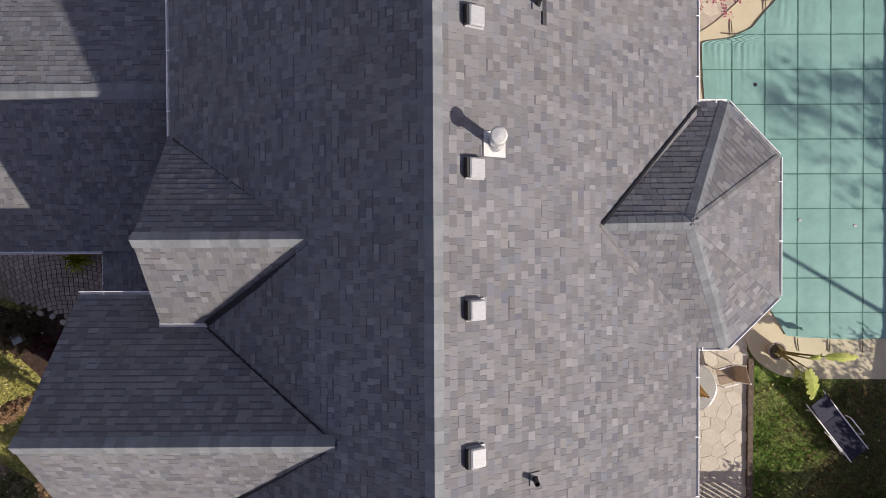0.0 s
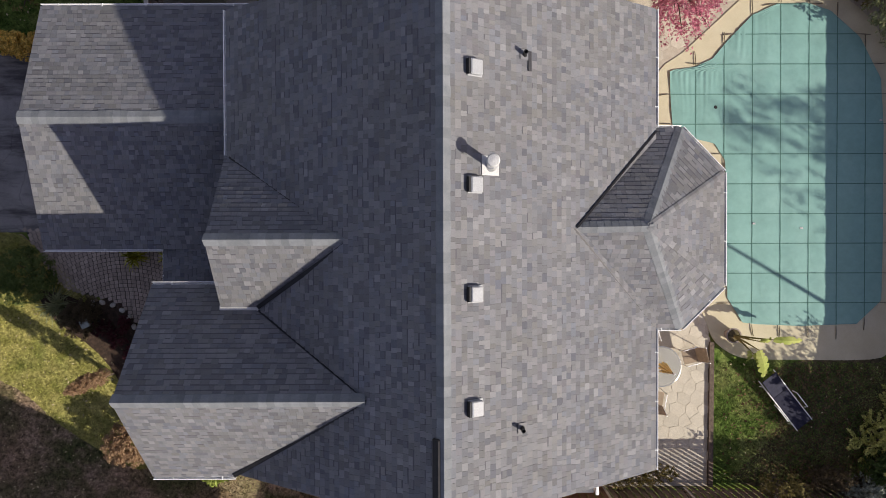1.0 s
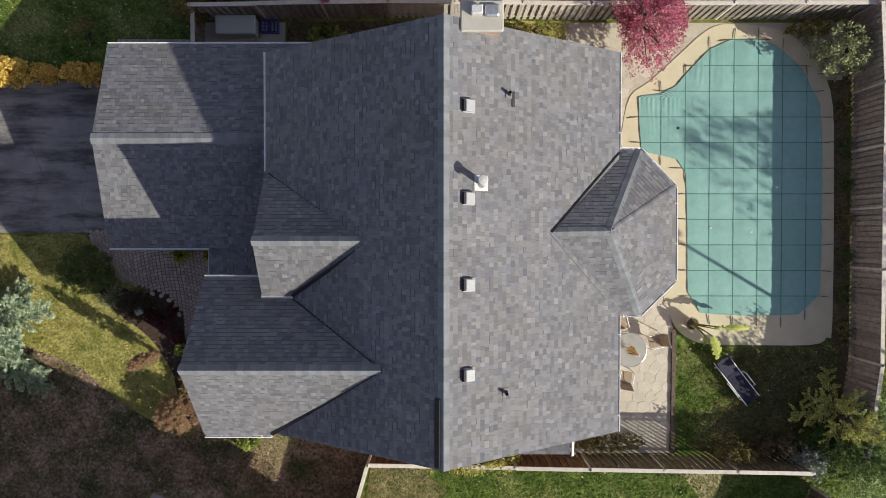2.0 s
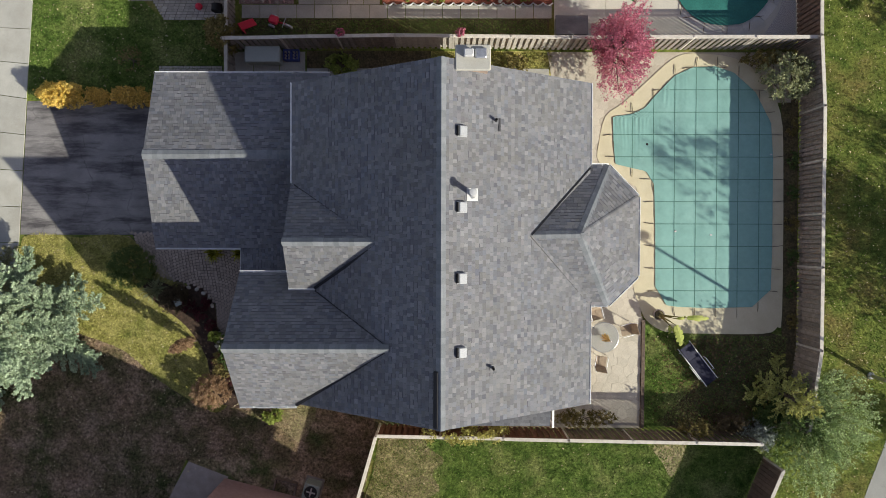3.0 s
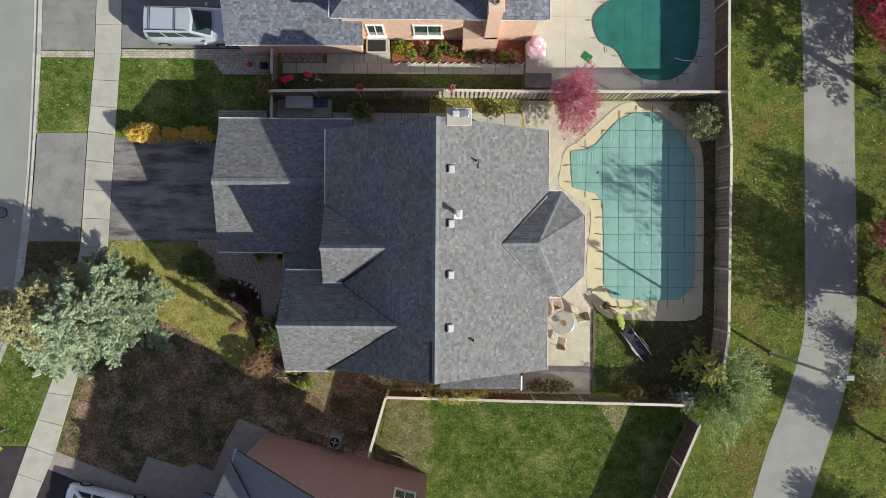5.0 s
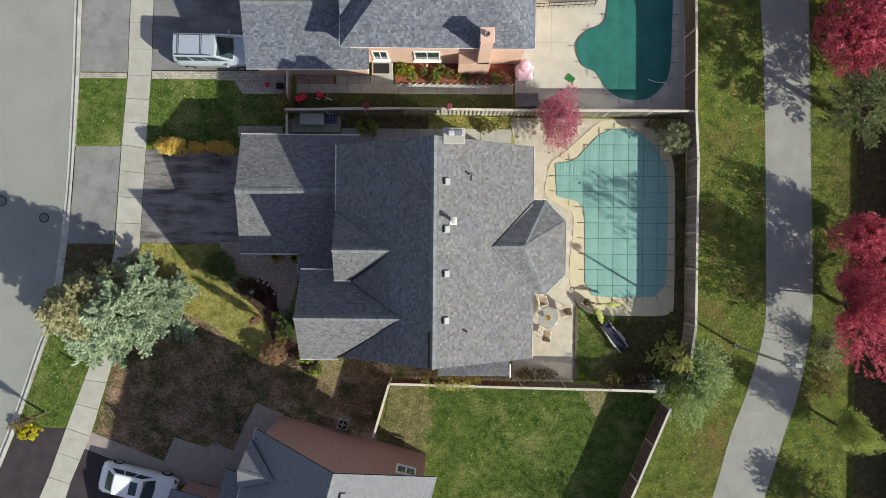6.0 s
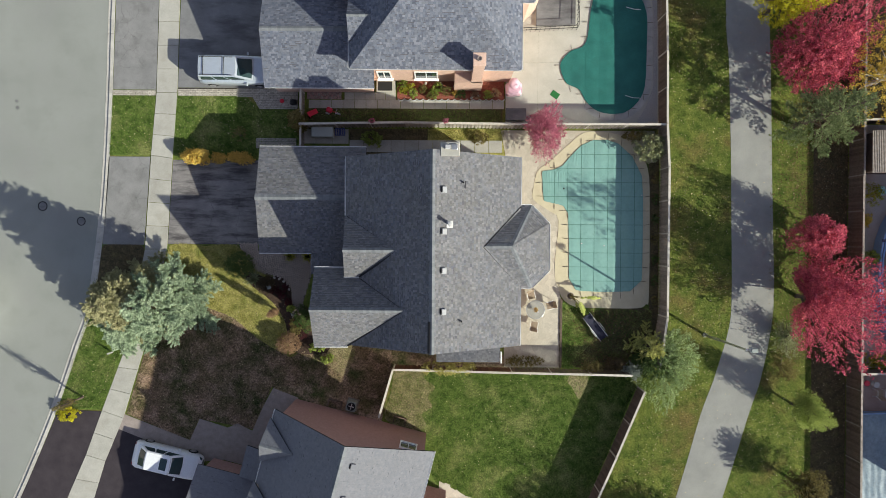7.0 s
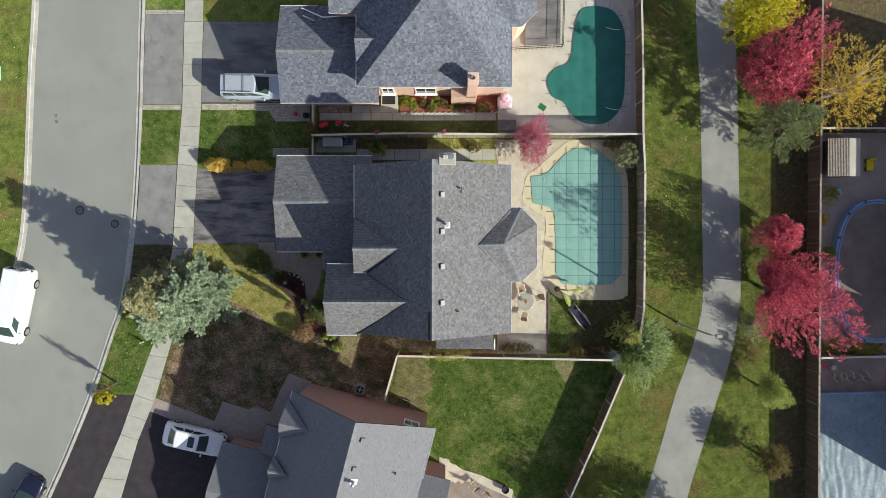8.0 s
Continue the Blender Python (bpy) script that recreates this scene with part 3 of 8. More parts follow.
def pool_cover(poly, material, label, step_x, step_y, x0, y0, anchors, z=0.075, folds=None, web=STRAP):
    """A cover that sags a little, with a net of straps and the anchor straps that reach over the deck."""
    poly = poly if area_of(poly) > 0 else poly[::-1]
    xs, ys = [p[0] for p in poly], [p[1] for p in poly]
    cx, cy = sum(xs) / len(xs), sum(ys) / len(ys)
    owner = thing("pool_cover", label, "pool cover")

    def height(x, y):
        return z + 0.012 * math.sin((x - x0) / step_x * math.pi) ** 2 + 0.010 * math.sin((y - y0) / step_y * math.pi) ** 2 + (folds(x, y) if folds else 0.0)

    g, rows, n = Form(), [], 170
    lo, hi = min(ys) + 1e-3, max(ys) - 1e-3
    # Rows of quads from side to side; the outline is wide in one stretch per row.
    for i in range(n + 1):
        y = lo + (hi - lo) * i / n
        s = spans(poly, y)
        rows.append((y, s[0][0], s[-1][1]))
    m = 240 if folds else 60
    pts = [(a + (b - a) * k / m, y, height(a + (b - a) * k / m, y)) for y, a, b in rows for k in range(m + 1)]
    g.add(pts, [(i * (m + 1) + k, i * (m + 1) + k + 1, (i + 1) * (m + 1) + k + 1, (i + 1) * (m + 1) + k) for i in range(n) for k in range(m)])
    part("cover_sheet", g, material, owner, smooth=True)
    lines = [(0, x0 + k * step_x) for k in range(-30, 30) if min(xs) < x0 + k * step_x < max(xs)]
    lines += [(1, y0 + k * step_y) for k in range(-30, 30) if min(ys) < y0 + k * step_y < max(ys)]
    for axis, v in lines:
        for a, b in spans(poly, v, axis):
            if b - a < 0.25:
                continue
            f, pieces = Form(), max(2, int((b - a) / 0.2))
            path = [a + (b - a) * k / pieces for k in range(pieces + 1)]
            pts = []
            for u in path:
                for w in (-0.014, 0.014):
                    x, y = (v + w, u) if axis == 0 else (u, v + w)
                    pts.append((x, y, height(x, y) + 0.006))
            f.add(pts, [(2 * k, 2 * k + 1, 2 * k + 3, 2 * k + 2) if axis else (2 * k + 1, 2 * k, 2 * k + 2, 2 * k + 3) for k in range(pieces)])
            part("strap", f, web, owner)
            for u, way in ((a, -1), (b, 1)):
                p, q = u + way * 0.02, u + way * (0.42 + random.uniform(-0.06, 0.05))
                bend = random.uniform(-0.06, 0.06)
                ends = [(v, p, z + 0.01), (v + bend * 0.3, (p + q) / 2, z + 0.012), (v + bend, q, 0.075)]
                part("anchor_strap", Form().tube([e if axis == 0 else (e[1], e[0], e[2]) for e in ends], [0.010, 0.016, 0.012], 5), anchors, owner)
    return owner


def puckers(x, y):
    """Folds that run in from the pool's stepped north-west edge and die out towards the middle."""
    edge = 5.3 if x < 8.2 else 5.3 + min(2.1, 1.02 * (x - 8.2))
    near = math.exp(-max(0.0, edge - y) / 0.6) * max(0.0, min(1.0, (10.9 - x) / 1.2))
    wave = math.sin(x * 33 + 5.0 * noise.noise((x * 1.6, y * 0.7, 0))) * (0.5 + 1.4 * noise.noise((x * 3.5, y * 0.8, 4)))
    slack = 0.006 * noise.noise((x * 1.4, y * 2.6, 7)) + 0.004 * noise.noise((x * 4.0 + y * 2.0, y * 1.1, 2))
    return 0.016 * near * wave + slack


cover = pool_cover(POOL, COVER, "taut teal safety cover over a swimming pool", 0.893, 0.942, 8.80, 4.53, STRAP_DARK, folds=puckers)
part("drain_plug", Form().lathe([(0.055, 0.085), (0.055, 0.1), (0.03, 0.105)], 12, Matrix.Translation((8.53, 4.12, 0))), BLACK, cover)
for x, y in ((9.75, 0.45), (11.25, 0.3), (13.75, 3.7)):
    part("patch", Form().box((0.09, 0.06, 0.012), Matrix.Translation((x, y, 0.1)), 0.004), WHITE_VENT, cover)
patch("patio_north", [(4.3, 8.0), (4.7, 5.9), (14.6, 5.9), (14.6, 8.0)], JOINT, "sandy ground under stamped stone", 0.026, "patio")
setting("patio_base", Form().prism([(4.6, 6.2), (8.4, 7.9), (8.4, 2.0), (8.3, -7.9), (4.6, -7.9)], -0.2, 0.028), JOINT, "sandy ground under stamped stone", "patio")


def flagstones(name, polys, label, size=0.42, z=0.034, material=STONE):
    """Irregular stones with open joints: a jittered honeycomb within plan polygons."""
    owner = thing(name, label, "patio", kind="structure")
    rnd = random.Random(7)
    seen, h = {}, size * math.sqrt(3) / 2

    def corner(x, y):
        key = (round(x, 3), round(y, 3))
        if key not in seen:
            seen[key] = (x + rnd.uniform(-0.3, 0.3) * size * 0.5, y + rnd.uniform(-0.3, 0.3) * size * 0.5)
        return seen[key]

    s = size / math.sqrt(3)
    for row in range(-40, 40):
        for c in range(-50, 50):
            x, y = (c + (row % 2) / 2) * size, row * h
            ok = any(inside(x, y, p) for p in polys)
            if not ok:
                continue
            pts = [corner(x + s * math.sin(math.pi / 3 * k), y + s * math.cos(math.pi / 3 * k)) for k in range(6)]
            mx, my = sum(p[0] for p in pts) / 6, sum(p[1] for p in pts) / 6
            pts = [(mx + (px - mx) * 0.97, my + (py - my) * 0.97) for px, py in pts]
            part("stone", Form().prism(pts, -0.05, z + rnd.uniform(-0.002, 0.004)), material, owner)
    return owner


flagstones("patio", [[(5.3, -2.2), (5.8, -2.5), (7.0, -1.2), (7.9, -0.7), (8.1, -1.4), (8.35, -3.0), (8.3, -7.6), (5.3, -7.6)]], "cream stamped stone patio by the pool")
flagstones("patio_pool_side", [[(4.8, 7.95), (9.4, 7.95), (6.9, 5.6), (6.35, 4.2), (6.4, 3.2), (8.0, 2.4), (8.0, -0.6), (6.9, -1.1), (6.9, 1.6), (5.8, 2.7), (5.0, 2.7), (4.8, 6)]], "cream stamped stone patio between house and pool")
setting("patio_edge", Form().prism([(8.36, -3.3), (8.5, -3.3), (8.46, -7.9), (8.32, -7.9)], -0.1, 0.12), BARK, "dark timber edging beside the patio", "edging")

# Neighbour's pool and patio
npatio = thing("neighbour_patio", "pale concrete patio of large slabs round a covered pool", "patio", kind="structure")
for x0, x1, y0, y1 in [(*a, *b) for a in ((4.6, 6.75), (6.76, 15.0)) for b in ((8.5, 12.55), (12.56, 18.6), (18.61, 26))]:
    part("slab", Form().prism([(x0, y0), (x1, y0), (x1, y1), (x0, y1)], -0.2, 0.022), PATIO_PALE, npatio)
NPOOL = smooth_line([(10.62, 17.4), (10.21, 15.8), (10.05, 14.3), (9.7, 13.6), (8.96, 13.32), (8.35, 12.7), (8.25, 12.1), (8.67, 11.15), (9.5, 10.75), (9.95, 10.0), (10.5, 9.45), (11.3, 9.15), (12.5, 9.2), (13.4, 9.9), (13.9, 11.0), (14.0, 13.5), (13.97, 15.9), (13.3, 17.3), (12.5, 17.75), (11.5, 17.8)], 3, True)
ring = NPOOL if area_of(NPOOL) > 0 else NPOOL[::-1]
deck_n = thing("neighbour_pool_deck", "pale coping slabs round the neighbour's pool", "pool deck", kind="structure")
inner, outer = grown(ring, -0.05), grown(ring, 0.43)
for k in range(0, len(ring), 2):
    a, b, c = k, (k + 1) % len(ring), (k + 2) % len(ring)
    quad = [Vector(outer[a]), Vector(outer[b]), Vector(outer[c]), Vector(inner[c]), Vector(inner[b]), Vector(inner[a])]
    mid = sum(quad, Vector((0, 0))) / 6
    if mid.x < 10.8 and mid.y > 9.9:
        continue
    part("slab", Form().prism([tuple(mid + (q - mid) * 0.985) for q in quad], -0.1, 0.045 + random.uniform(-0.003, 0.003)), COPING_GREY, deck_n)
pool_cover(NPOOL, COVER_N, "dark green safety cover over the neighbour's pool", 0.96, 0.96, 10.9, 11.4, STRAP_DARK, web=COVER_N)

# ---- roofs ----
LIMIT = [300]


def plane(a, b, c):
    """The height over plan points of the plane through three points."""
    n = (Vector(b) - Vector(a)).cross(Vector(c) - Vector(a))
    return lambda x, y: a[2] - (n.x * (x - a[0]) + n.y * (y - a[1])) / n.z


def roof_plane(owner, poly, z, material, seed, name="roof", course=0.118, tabs=None, thick=0.15, pieces=None, band=None):
    """One slope: a deck and overlapping shingles in courses. poly: plan points; z: its height function. pieces: a plan box in which shingles are parts."""
    poly = poly if area_of(poly) > 0 else poly[::-1]
    deck = part(name, Form().prism(poly, lambda x, y: z(x, y) - thick, z), DECK, owner)
    rnd = random.Random(seed)
    gx, gy = z(1, 0) - z(0, 0), z(0, 1) - z(0, 0)
    g = math.hypot(gx, gy)
    up = Vector((gx / g, gy / g))
    along = Vector((-up.y, up.x))
    # Dark granule bands, most on north slopes, fewest on east: shade put into colour
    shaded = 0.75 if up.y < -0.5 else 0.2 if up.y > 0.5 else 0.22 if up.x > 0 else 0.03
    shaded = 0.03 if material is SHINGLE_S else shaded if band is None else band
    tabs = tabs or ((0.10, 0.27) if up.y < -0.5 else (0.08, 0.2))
    local = [(Vector(p).dot(along), Vector(p).dot(up)) for p in poly]
    if area_of(local) < 0:
        local = local[::-1]
    lo, hi = min(p[1] for p in local), max(p[1] for p in local)
    form, n = Form(), max(1, round((hi - lo) / course))
    step = (hi - lo) / n
    for i in range(n):
        v0, v1 = lo + i * step - (0.02 if i == 0 else 0), lo + (i + 1) * step
        s0, s1 = spans(local, max(v0, lo + 1e-4)), spans(local, min(v1, hi) - 1e-4)
        if not s0 or not s1:
            continue
        a0, b0, a1, b1 = s0[0][0], s0[-1][1], s1[0][0], s1[-1][1]
        length = max(b0, b1) - min(a0, a1)
        u, cuts = min(a0, a1) - rnd.uniform(0, 0.2), []
        while u < max(b0, b1):
            cuts.append(u)
            u += rnd.uniform(*tabs)
        cuts.append(u)
        for c, d in zip(cuts[:-1], cuts[1:]):
            p = [min(max(c, a0), b0), min(max(d, a0), b0), min(max(d, a1), b1), min(max(c, a1), b1)]
            if p[1] - p[0] < 0.012 and p[2] - p[3] < 0.012:
                continue
            h = rnd.choice((0.009, 0.011, 0.015))
            gap = 0.0018
            quad = [(p[0] + gap, v0, h), (p[1] - gap, v0, h), (p[2] - gap, v1 + 0.004, 0.004), (p[3] + gap, v1 + 0.004, 0.004)]
            top = []
            for uu, vv, hh in quad:
                w = along * uu + up * vv
                top.append((w.x, w.y, z(w.x, w.y) + hh))
            base = [(x, y, zz - 0.03) for x, y, zz in top]
            faces = [(0, 1, 2, 3), (4, 5, 1, 0), (5, 6, 2, 1), (7, 4, 0, 3)]
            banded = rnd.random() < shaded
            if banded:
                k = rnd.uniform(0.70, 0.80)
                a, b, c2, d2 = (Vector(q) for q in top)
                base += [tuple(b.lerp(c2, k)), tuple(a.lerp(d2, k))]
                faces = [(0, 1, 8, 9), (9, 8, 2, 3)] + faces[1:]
            mid = top[0]
            if pieces and LIMIT[0] > 0 and pieces[0] < mid[0] < pieces[1] and pieces[2] < mid[1] < pieces[3]:
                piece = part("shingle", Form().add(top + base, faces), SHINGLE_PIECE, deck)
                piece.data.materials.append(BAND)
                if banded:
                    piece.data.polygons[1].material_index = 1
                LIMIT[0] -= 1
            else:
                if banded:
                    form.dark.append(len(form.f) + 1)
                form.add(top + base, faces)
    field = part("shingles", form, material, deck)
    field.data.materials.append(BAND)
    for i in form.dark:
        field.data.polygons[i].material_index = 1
    tagged(field, kind="stuff")
    return deck


def cap_line(owner, a, b, drop, width=0.19, material=None, step=0.19, name="ridge_cap", joined=False, lift=0.03):
    """Cap shingles that bend over a ridge or hip from a to b. drop: by how much the two sides fall per metre."""
    a, b = Vector(a), Vector(b)
    d = (b - a)
    n = max(1, round(d.length / step))
    d.normalize()
    w = Vector((-d.y, d.x, 0)).normalized()
    rnd = random.Random(int(abs(a.x * 31 + a.y * 17) * 10))
    form = Form()
    for k in range(n):
        p, q = a.lerp(b, k / n), a.lerp(b, (k + 1) / n)
        s = width * rnd.uniform(0.95, 1.06)
        h0, h1 = lift, lift - 0.004
        one = form if joined else Form()
        ring = []
        for e, h in ((p, h0), (q + d * 0.01, h1)):
            ring += [e - w * s + Vector((0, 0, h - drop[0] * s)), e + Vector((0, 0, h + 0.004)), e + w * s + Vector((0, 0, h - drop[1] * s))]
        low = [v - Vector((0, 0, 0.05)) for v in ring]
        one.add(ring + low, [(0, 1, 4, 3)[::-1], (1, 2, 5, 4)[::-1], (0, 6, 7, 1), (1, 7, 8, 2), (0, 3, 9, 6), (2, 8, 11, 5), (3, 4, 10, 9), (4, 5, 11, 10)])
        if not joined:
            part("cap_shingle", one, CAP_PIECE, owner)
    if joined:
        tagged(part(name, form, material or CAP, owner), kind="stuff")


def gutter(owner, a, b, out, material=None, name="gutter"):
    """An open trough on brackets along an eave; out: the plan direction away from the roof."""
    a, b, o = Vector(a), Vector(b), Vector((*out, 0)).normalized()
    up = Vector((0, 0, 1))
    outline = [(0.0, 0.0), (0.0, -0.09), (0.055, -0.09), (0.072, -0.01), (0.08, -0.01), (0.08, 0.0), (0.064, 0.0), (0.05, -0.078), (0.012, -0.078), (0.012, 0.0)]
    n = len(outline)
    pts = [p + o * x + up * y for p in (a, b) for x, y in outline]
    f = Form().add(pts, [(i, (i + 1) % n, n + (i + 1) % n, n + i) for i in range(n)] + [tuple(range(n))[::-1], tuple(range(n, 2 * n))])
    g = part(name, f, material or WHITE, owner)
    d = (b - a).normalized()
    k = 0.5
    while k < (b - a).length:
        c = a + d * k
        part("bracket", Form().box((0.025, 0.085, 0.012), Matrix.Translation(c + o * 0.04 + up * 0.004) @ Matrix.Rotation(math.atan2(o.y, o.x) - math.pi / 2, 4, "Z")), material or WHITE, g)
        k += 1.2
    return g


def valley(owner, a, b, width=0.11, lift=0.02, side=(0, 0)):
    a, b = Vector(a), Vector(b)
    d = (b - a).normalized()
    w = Vector((-d.y, d.x, 0)).normalized()
    o = Vector((side[0], side[1], 0))
    up = Vector((0, 0, lift))
    pts = [a - w * width + o + up, a + w * width + o + up, b + w * width + o + up, b - w * width + o + up]
    f = Form().add(pts + [p - Vector((0, 0, 0.06)) for p in pts], [(0, 1, 2, 3), (3, 2, 1, 0)[::-1]][:1] + [(4, 5, 1, 0), (5, 6, 2, 1), (6, 7, 3, 2), (7, 4, 0, 3)])
    return part("valley_flashing", f, METAL_DARK, owner)


def box_walls(owner, poly, z0, z1, material, name="wall"):
    return part(name, Form().prism(poly, z0, z1), material, owner)


# ---- the house ----
RIDGE, EAVE = 8.58, 5.07
XR, XE, XW, YN, YS = -0.10, 5.09, -5.34, 5.58, -5.70
house = thing("house", "two storey house with a grey shingled gable roof and attached garage", "house")
E_slope = plane((XR, 0, RIDGE), (XR, 1, RIDGE), (XE, 0, EAVE))
W_slope = plane((XR, 0, RIDGE), (XR, 1, RIDGE), (XW, 0, EAVE))
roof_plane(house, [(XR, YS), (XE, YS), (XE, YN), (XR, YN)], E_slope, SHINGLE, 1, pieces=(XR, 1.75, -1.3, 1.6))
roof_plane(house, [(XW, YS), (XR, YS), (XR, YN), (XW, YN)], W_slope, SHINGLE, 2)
cap_line(house, (XR, YN, RIDGE), (XR, YS, RIDGE), (0.67, 0.67), 0.145, step=0.2)
box_walls(house, [(XW + 0.4, YS + 0.3), (XE - 0.4, YS + 0.3), (XE - 0.4, YN - 0.3), (XW + 0.4, YN - 0.3)], 0, EAVE - 0.1, BRICK)
for y0, y1 in ((YS + 0.3, YS + 0.55), (YN - 0.55, YN - 0.3)):
    f = Form().prism([(XW + 0.4, y0), (XE - 0.4, y0), (XE - 0.4, y1), (XW + 0.4, y1)], EAVE - 0.1, EAVE + 0.05)
    f.add([(x, y, z) for y in (y0, y1) for x, z in ((XW + 0.4, EAVE + 0.05), (XE - 0.4, EAVE + 0.05), (XR, RIDGE - 0.2))], [(0, 1, 2), (5, 4, 3), (0, 3, 4, 1), (1, 4, 5, 2), (2, 5, 3, 0)])
    part("gable_wall", f, BRICK, house)
gutter(house, (XE, YS, EAVE), (XE, -2.22, EAVE), (1, 0))
gutter(house, (XE, 2.7, EAVE), (XE, YN, EAVE), (1, 0))
gutter(house, (XW, 2.05, EAVE), (XW, YN, EAVE), (-1, 0))
part("ridge_vent", Form().box((0.17, 1.75, 0.07), Matrix.Translation((-0.25, -4.78, 8.52)) @ Matrix.Rotation(-0.59, 4, "Y"), 0.02), METAL_DARK, house, "black ridge vent")

# Front wing and dormer
wing_n = plane((-7.1, -3.39, 7.58), (0, -3.39, 7.58), (-7.2, -1.1, 5.05))
wing_s = plane((-7.1, -3.39, 7.58), (0, -3.39, 7.58), (-7.2, -5.8, 5.07))
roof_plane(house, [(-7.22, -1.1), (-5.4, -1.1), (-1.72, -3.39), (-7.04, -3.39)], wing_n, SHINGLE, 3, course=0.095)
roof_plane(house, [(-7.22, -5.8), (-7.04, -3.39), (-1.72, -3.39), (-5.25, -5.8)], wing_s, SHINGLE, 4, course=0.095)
cap_line(house, (-7.07, -3.39, 7.58), (-1.75, -3.39, 7.58), (1.1, 1.04), 0.14, step=0.17)
box_walls(house, [(-6.95, -5.5), (XW + 0.4, -5.5), (XW + 0.4, -1.4), (-6.95, -1.4)], 0, 5.0, BRICK)
part("gable_wall", Form().add([(x, y, z) for x in (-6.95, -6.7) for y, z in ((-5.5, 5.0), (-1.4, 5.0), (-3.39, 7.3))], [(0, 1, 2), (5, 4, 3), (0, 3, 4, 1), (1, 4, 5, 2), (2, 5, 3, 0)]), BRICK, house)
gutter(house, (-7.22, -1.1, 5.05), (-5.45, -1.1, 5.05), (0, 1))
gutter(house, (-7.22, -5.8, 5.07), (-5.2, -5.8, 5.07), (0, -1))
dorm_n = plane((-5.3, 0, 7.16), (-2, 0, 7.16), (-5.37, 2.02, 5.09))
dorm_s = plane((-5.3, 0, 7.16), (-2, 0, 7.16), (-5.35, -1.58, 5.68))
roof_plane(house, [(-5.40, 2.04), (-2.0, 0), (-5.22, 0)], dorm_n, SHINGLE, 5, course=0.10)
roof_plane(house, [(-5.34, -1.58), (-5.22, 0), (-2.0, 0), (-4.44, -1.58)], dorm_s, SHINGLE, 6, course=0.105)
cap_line(house, (-5.25, 0, 7.16), (-2.06, 0, 7.16), (1.02, 0.93), 0.14, step=0.17)
part("gable_wall", Form().add([(x, y, z) for x in (-5.2, -4.95) for y, z in ((1.75, 5.0), (0, 6.85), (-1.4, 5.65), (-1.4, 4.8), (1.75, 4.8))], [(0, 1, 2, 3, 4), (9, 8, 7, 6, 5), (0, 5, 6, 1), (1, 6, 7, 2), (2, 7, 8, 3), (3, 8, 9, 4), (4, 9, 5, 0)]), BRICK, house)
part("eave_return", Form().box((0.95, 0.16, 0.10), Matrix.Translation((-4.9, -1.62, 5.63)), 0.02), WHITE_VENT, house, "pale soffit return")
valley(house, (-2.06, -0.02, 7.22), (-4.46, -1.6, 5.70), 0.05, 0.03)
valley(house, (-1.75, -3.42, 7.46), (-5.2, -5.75, 5.18), 0.05, 0.03)
valley(house, (-1.75, -3.36, 7.46), (-5.3, -1.15, 5.1), 0.05, 0.02)
valley(house, (-2.06, 0.02, 7.22), (-5.3, 1.98, 5.1), 0.05, 0.02)

# Garage
gar_n = plane((-11.1, 3.19, 3.95), (0, 3.19, 3.95), (-11.1, 6.42, 2.8))
gar_s = plane((-11.1, 3.19, 3.95), (0, 3.19, 3.95), (-11.1, -0.24, 2.8))
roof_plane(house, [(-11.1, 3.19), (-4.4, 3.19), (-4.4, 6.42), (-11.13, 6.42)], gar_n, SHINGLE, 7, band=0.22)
roof_plane(house, [(-11.13, -0.24), (-5.0, -0.24), (-5.0, 3.19), (-11.1, 3.19)], gar_s, SHINGLE, 8)
cap_line(house, (-11.13, 3.19, 3.95), (-5.0, 3.19, 3.95), (0.35, 0.34), 0.17, step=0.19)
box_walls(house, [(-10.85, 0.05), (-5.0, 0.05), (-4.7, 6.1), (-10.85, 6.1)], 0, 2.75, BRICK)
part("gable_wall", Form().add([(x, y, z) for x in (-10.85, -10.6) for y, z in ((0.05, 2.7), (6.1, 2.7), (3.19, 3.75))], [(0, 1, 2), (5, 4, 3), (0, 3, 4, 1), (1, 4, 5, 2), (2, 5, 3, 0)]), BRICK, house)
gutter(house, (-11.13, 6.42, 2.8), (-4.4, 6.42, 2.8), (0, 1))
gutter(house, (-11.13, -0.24, 2.8), (-7.85, -0.24, 2.8), (0, -1))
porch = plane((-5.0, 0, 2.95), (-5.0, 1, 2.95), (-7.85, 0, 2.7))
roof_plane(house, [(-7.85, -1.6), (-5.0, -1.6), (-5.0, -0.1), (-7.85, -0.1)], porch, SHINGLE, 9)
gutter(house, (-7.80, -1.5, 2.7), (-7.80, -0.24, 2.7), (-1, 0))

# East bay
TZ, TA = 4.86, 6.56
apex, bay = (4.49, 0.27, TA), [(5.08, 2.71), (5.81, 2.71), (6.85, 1.62), (6.85, -1.19), (5.81, -2.22), (5.08, -2.22)]
back = (2.85, 0.25, TA)
bay_n = plane((*bay[0], TZ), (*bay[1], TZ), apex)
bay_s = plane((*bay[4], TZ), (*bay[5], TZ), apex)
roof_plane(house, [bay[0], back[:2], apex[:2], bay[1]], bay_n, SHINGLE, 10, course=0.105)
for i, s in ((1, 11), (2, 12), (3, 13)):
    roof_plane(house, [bay[i], apex[:2], bay[i + 1]], plane((*bay[i], TZ), (*bay[i + 1], TZ), apex), SHINGLE, s)
roof_plane(house, [bay[5], bay[4], apex[:2], back[:2]], bay_s, SHINGLE, 14, course=0.105)
cap_line(house, back, apex, (0.72, 0.68), 0.13, step=0.16)
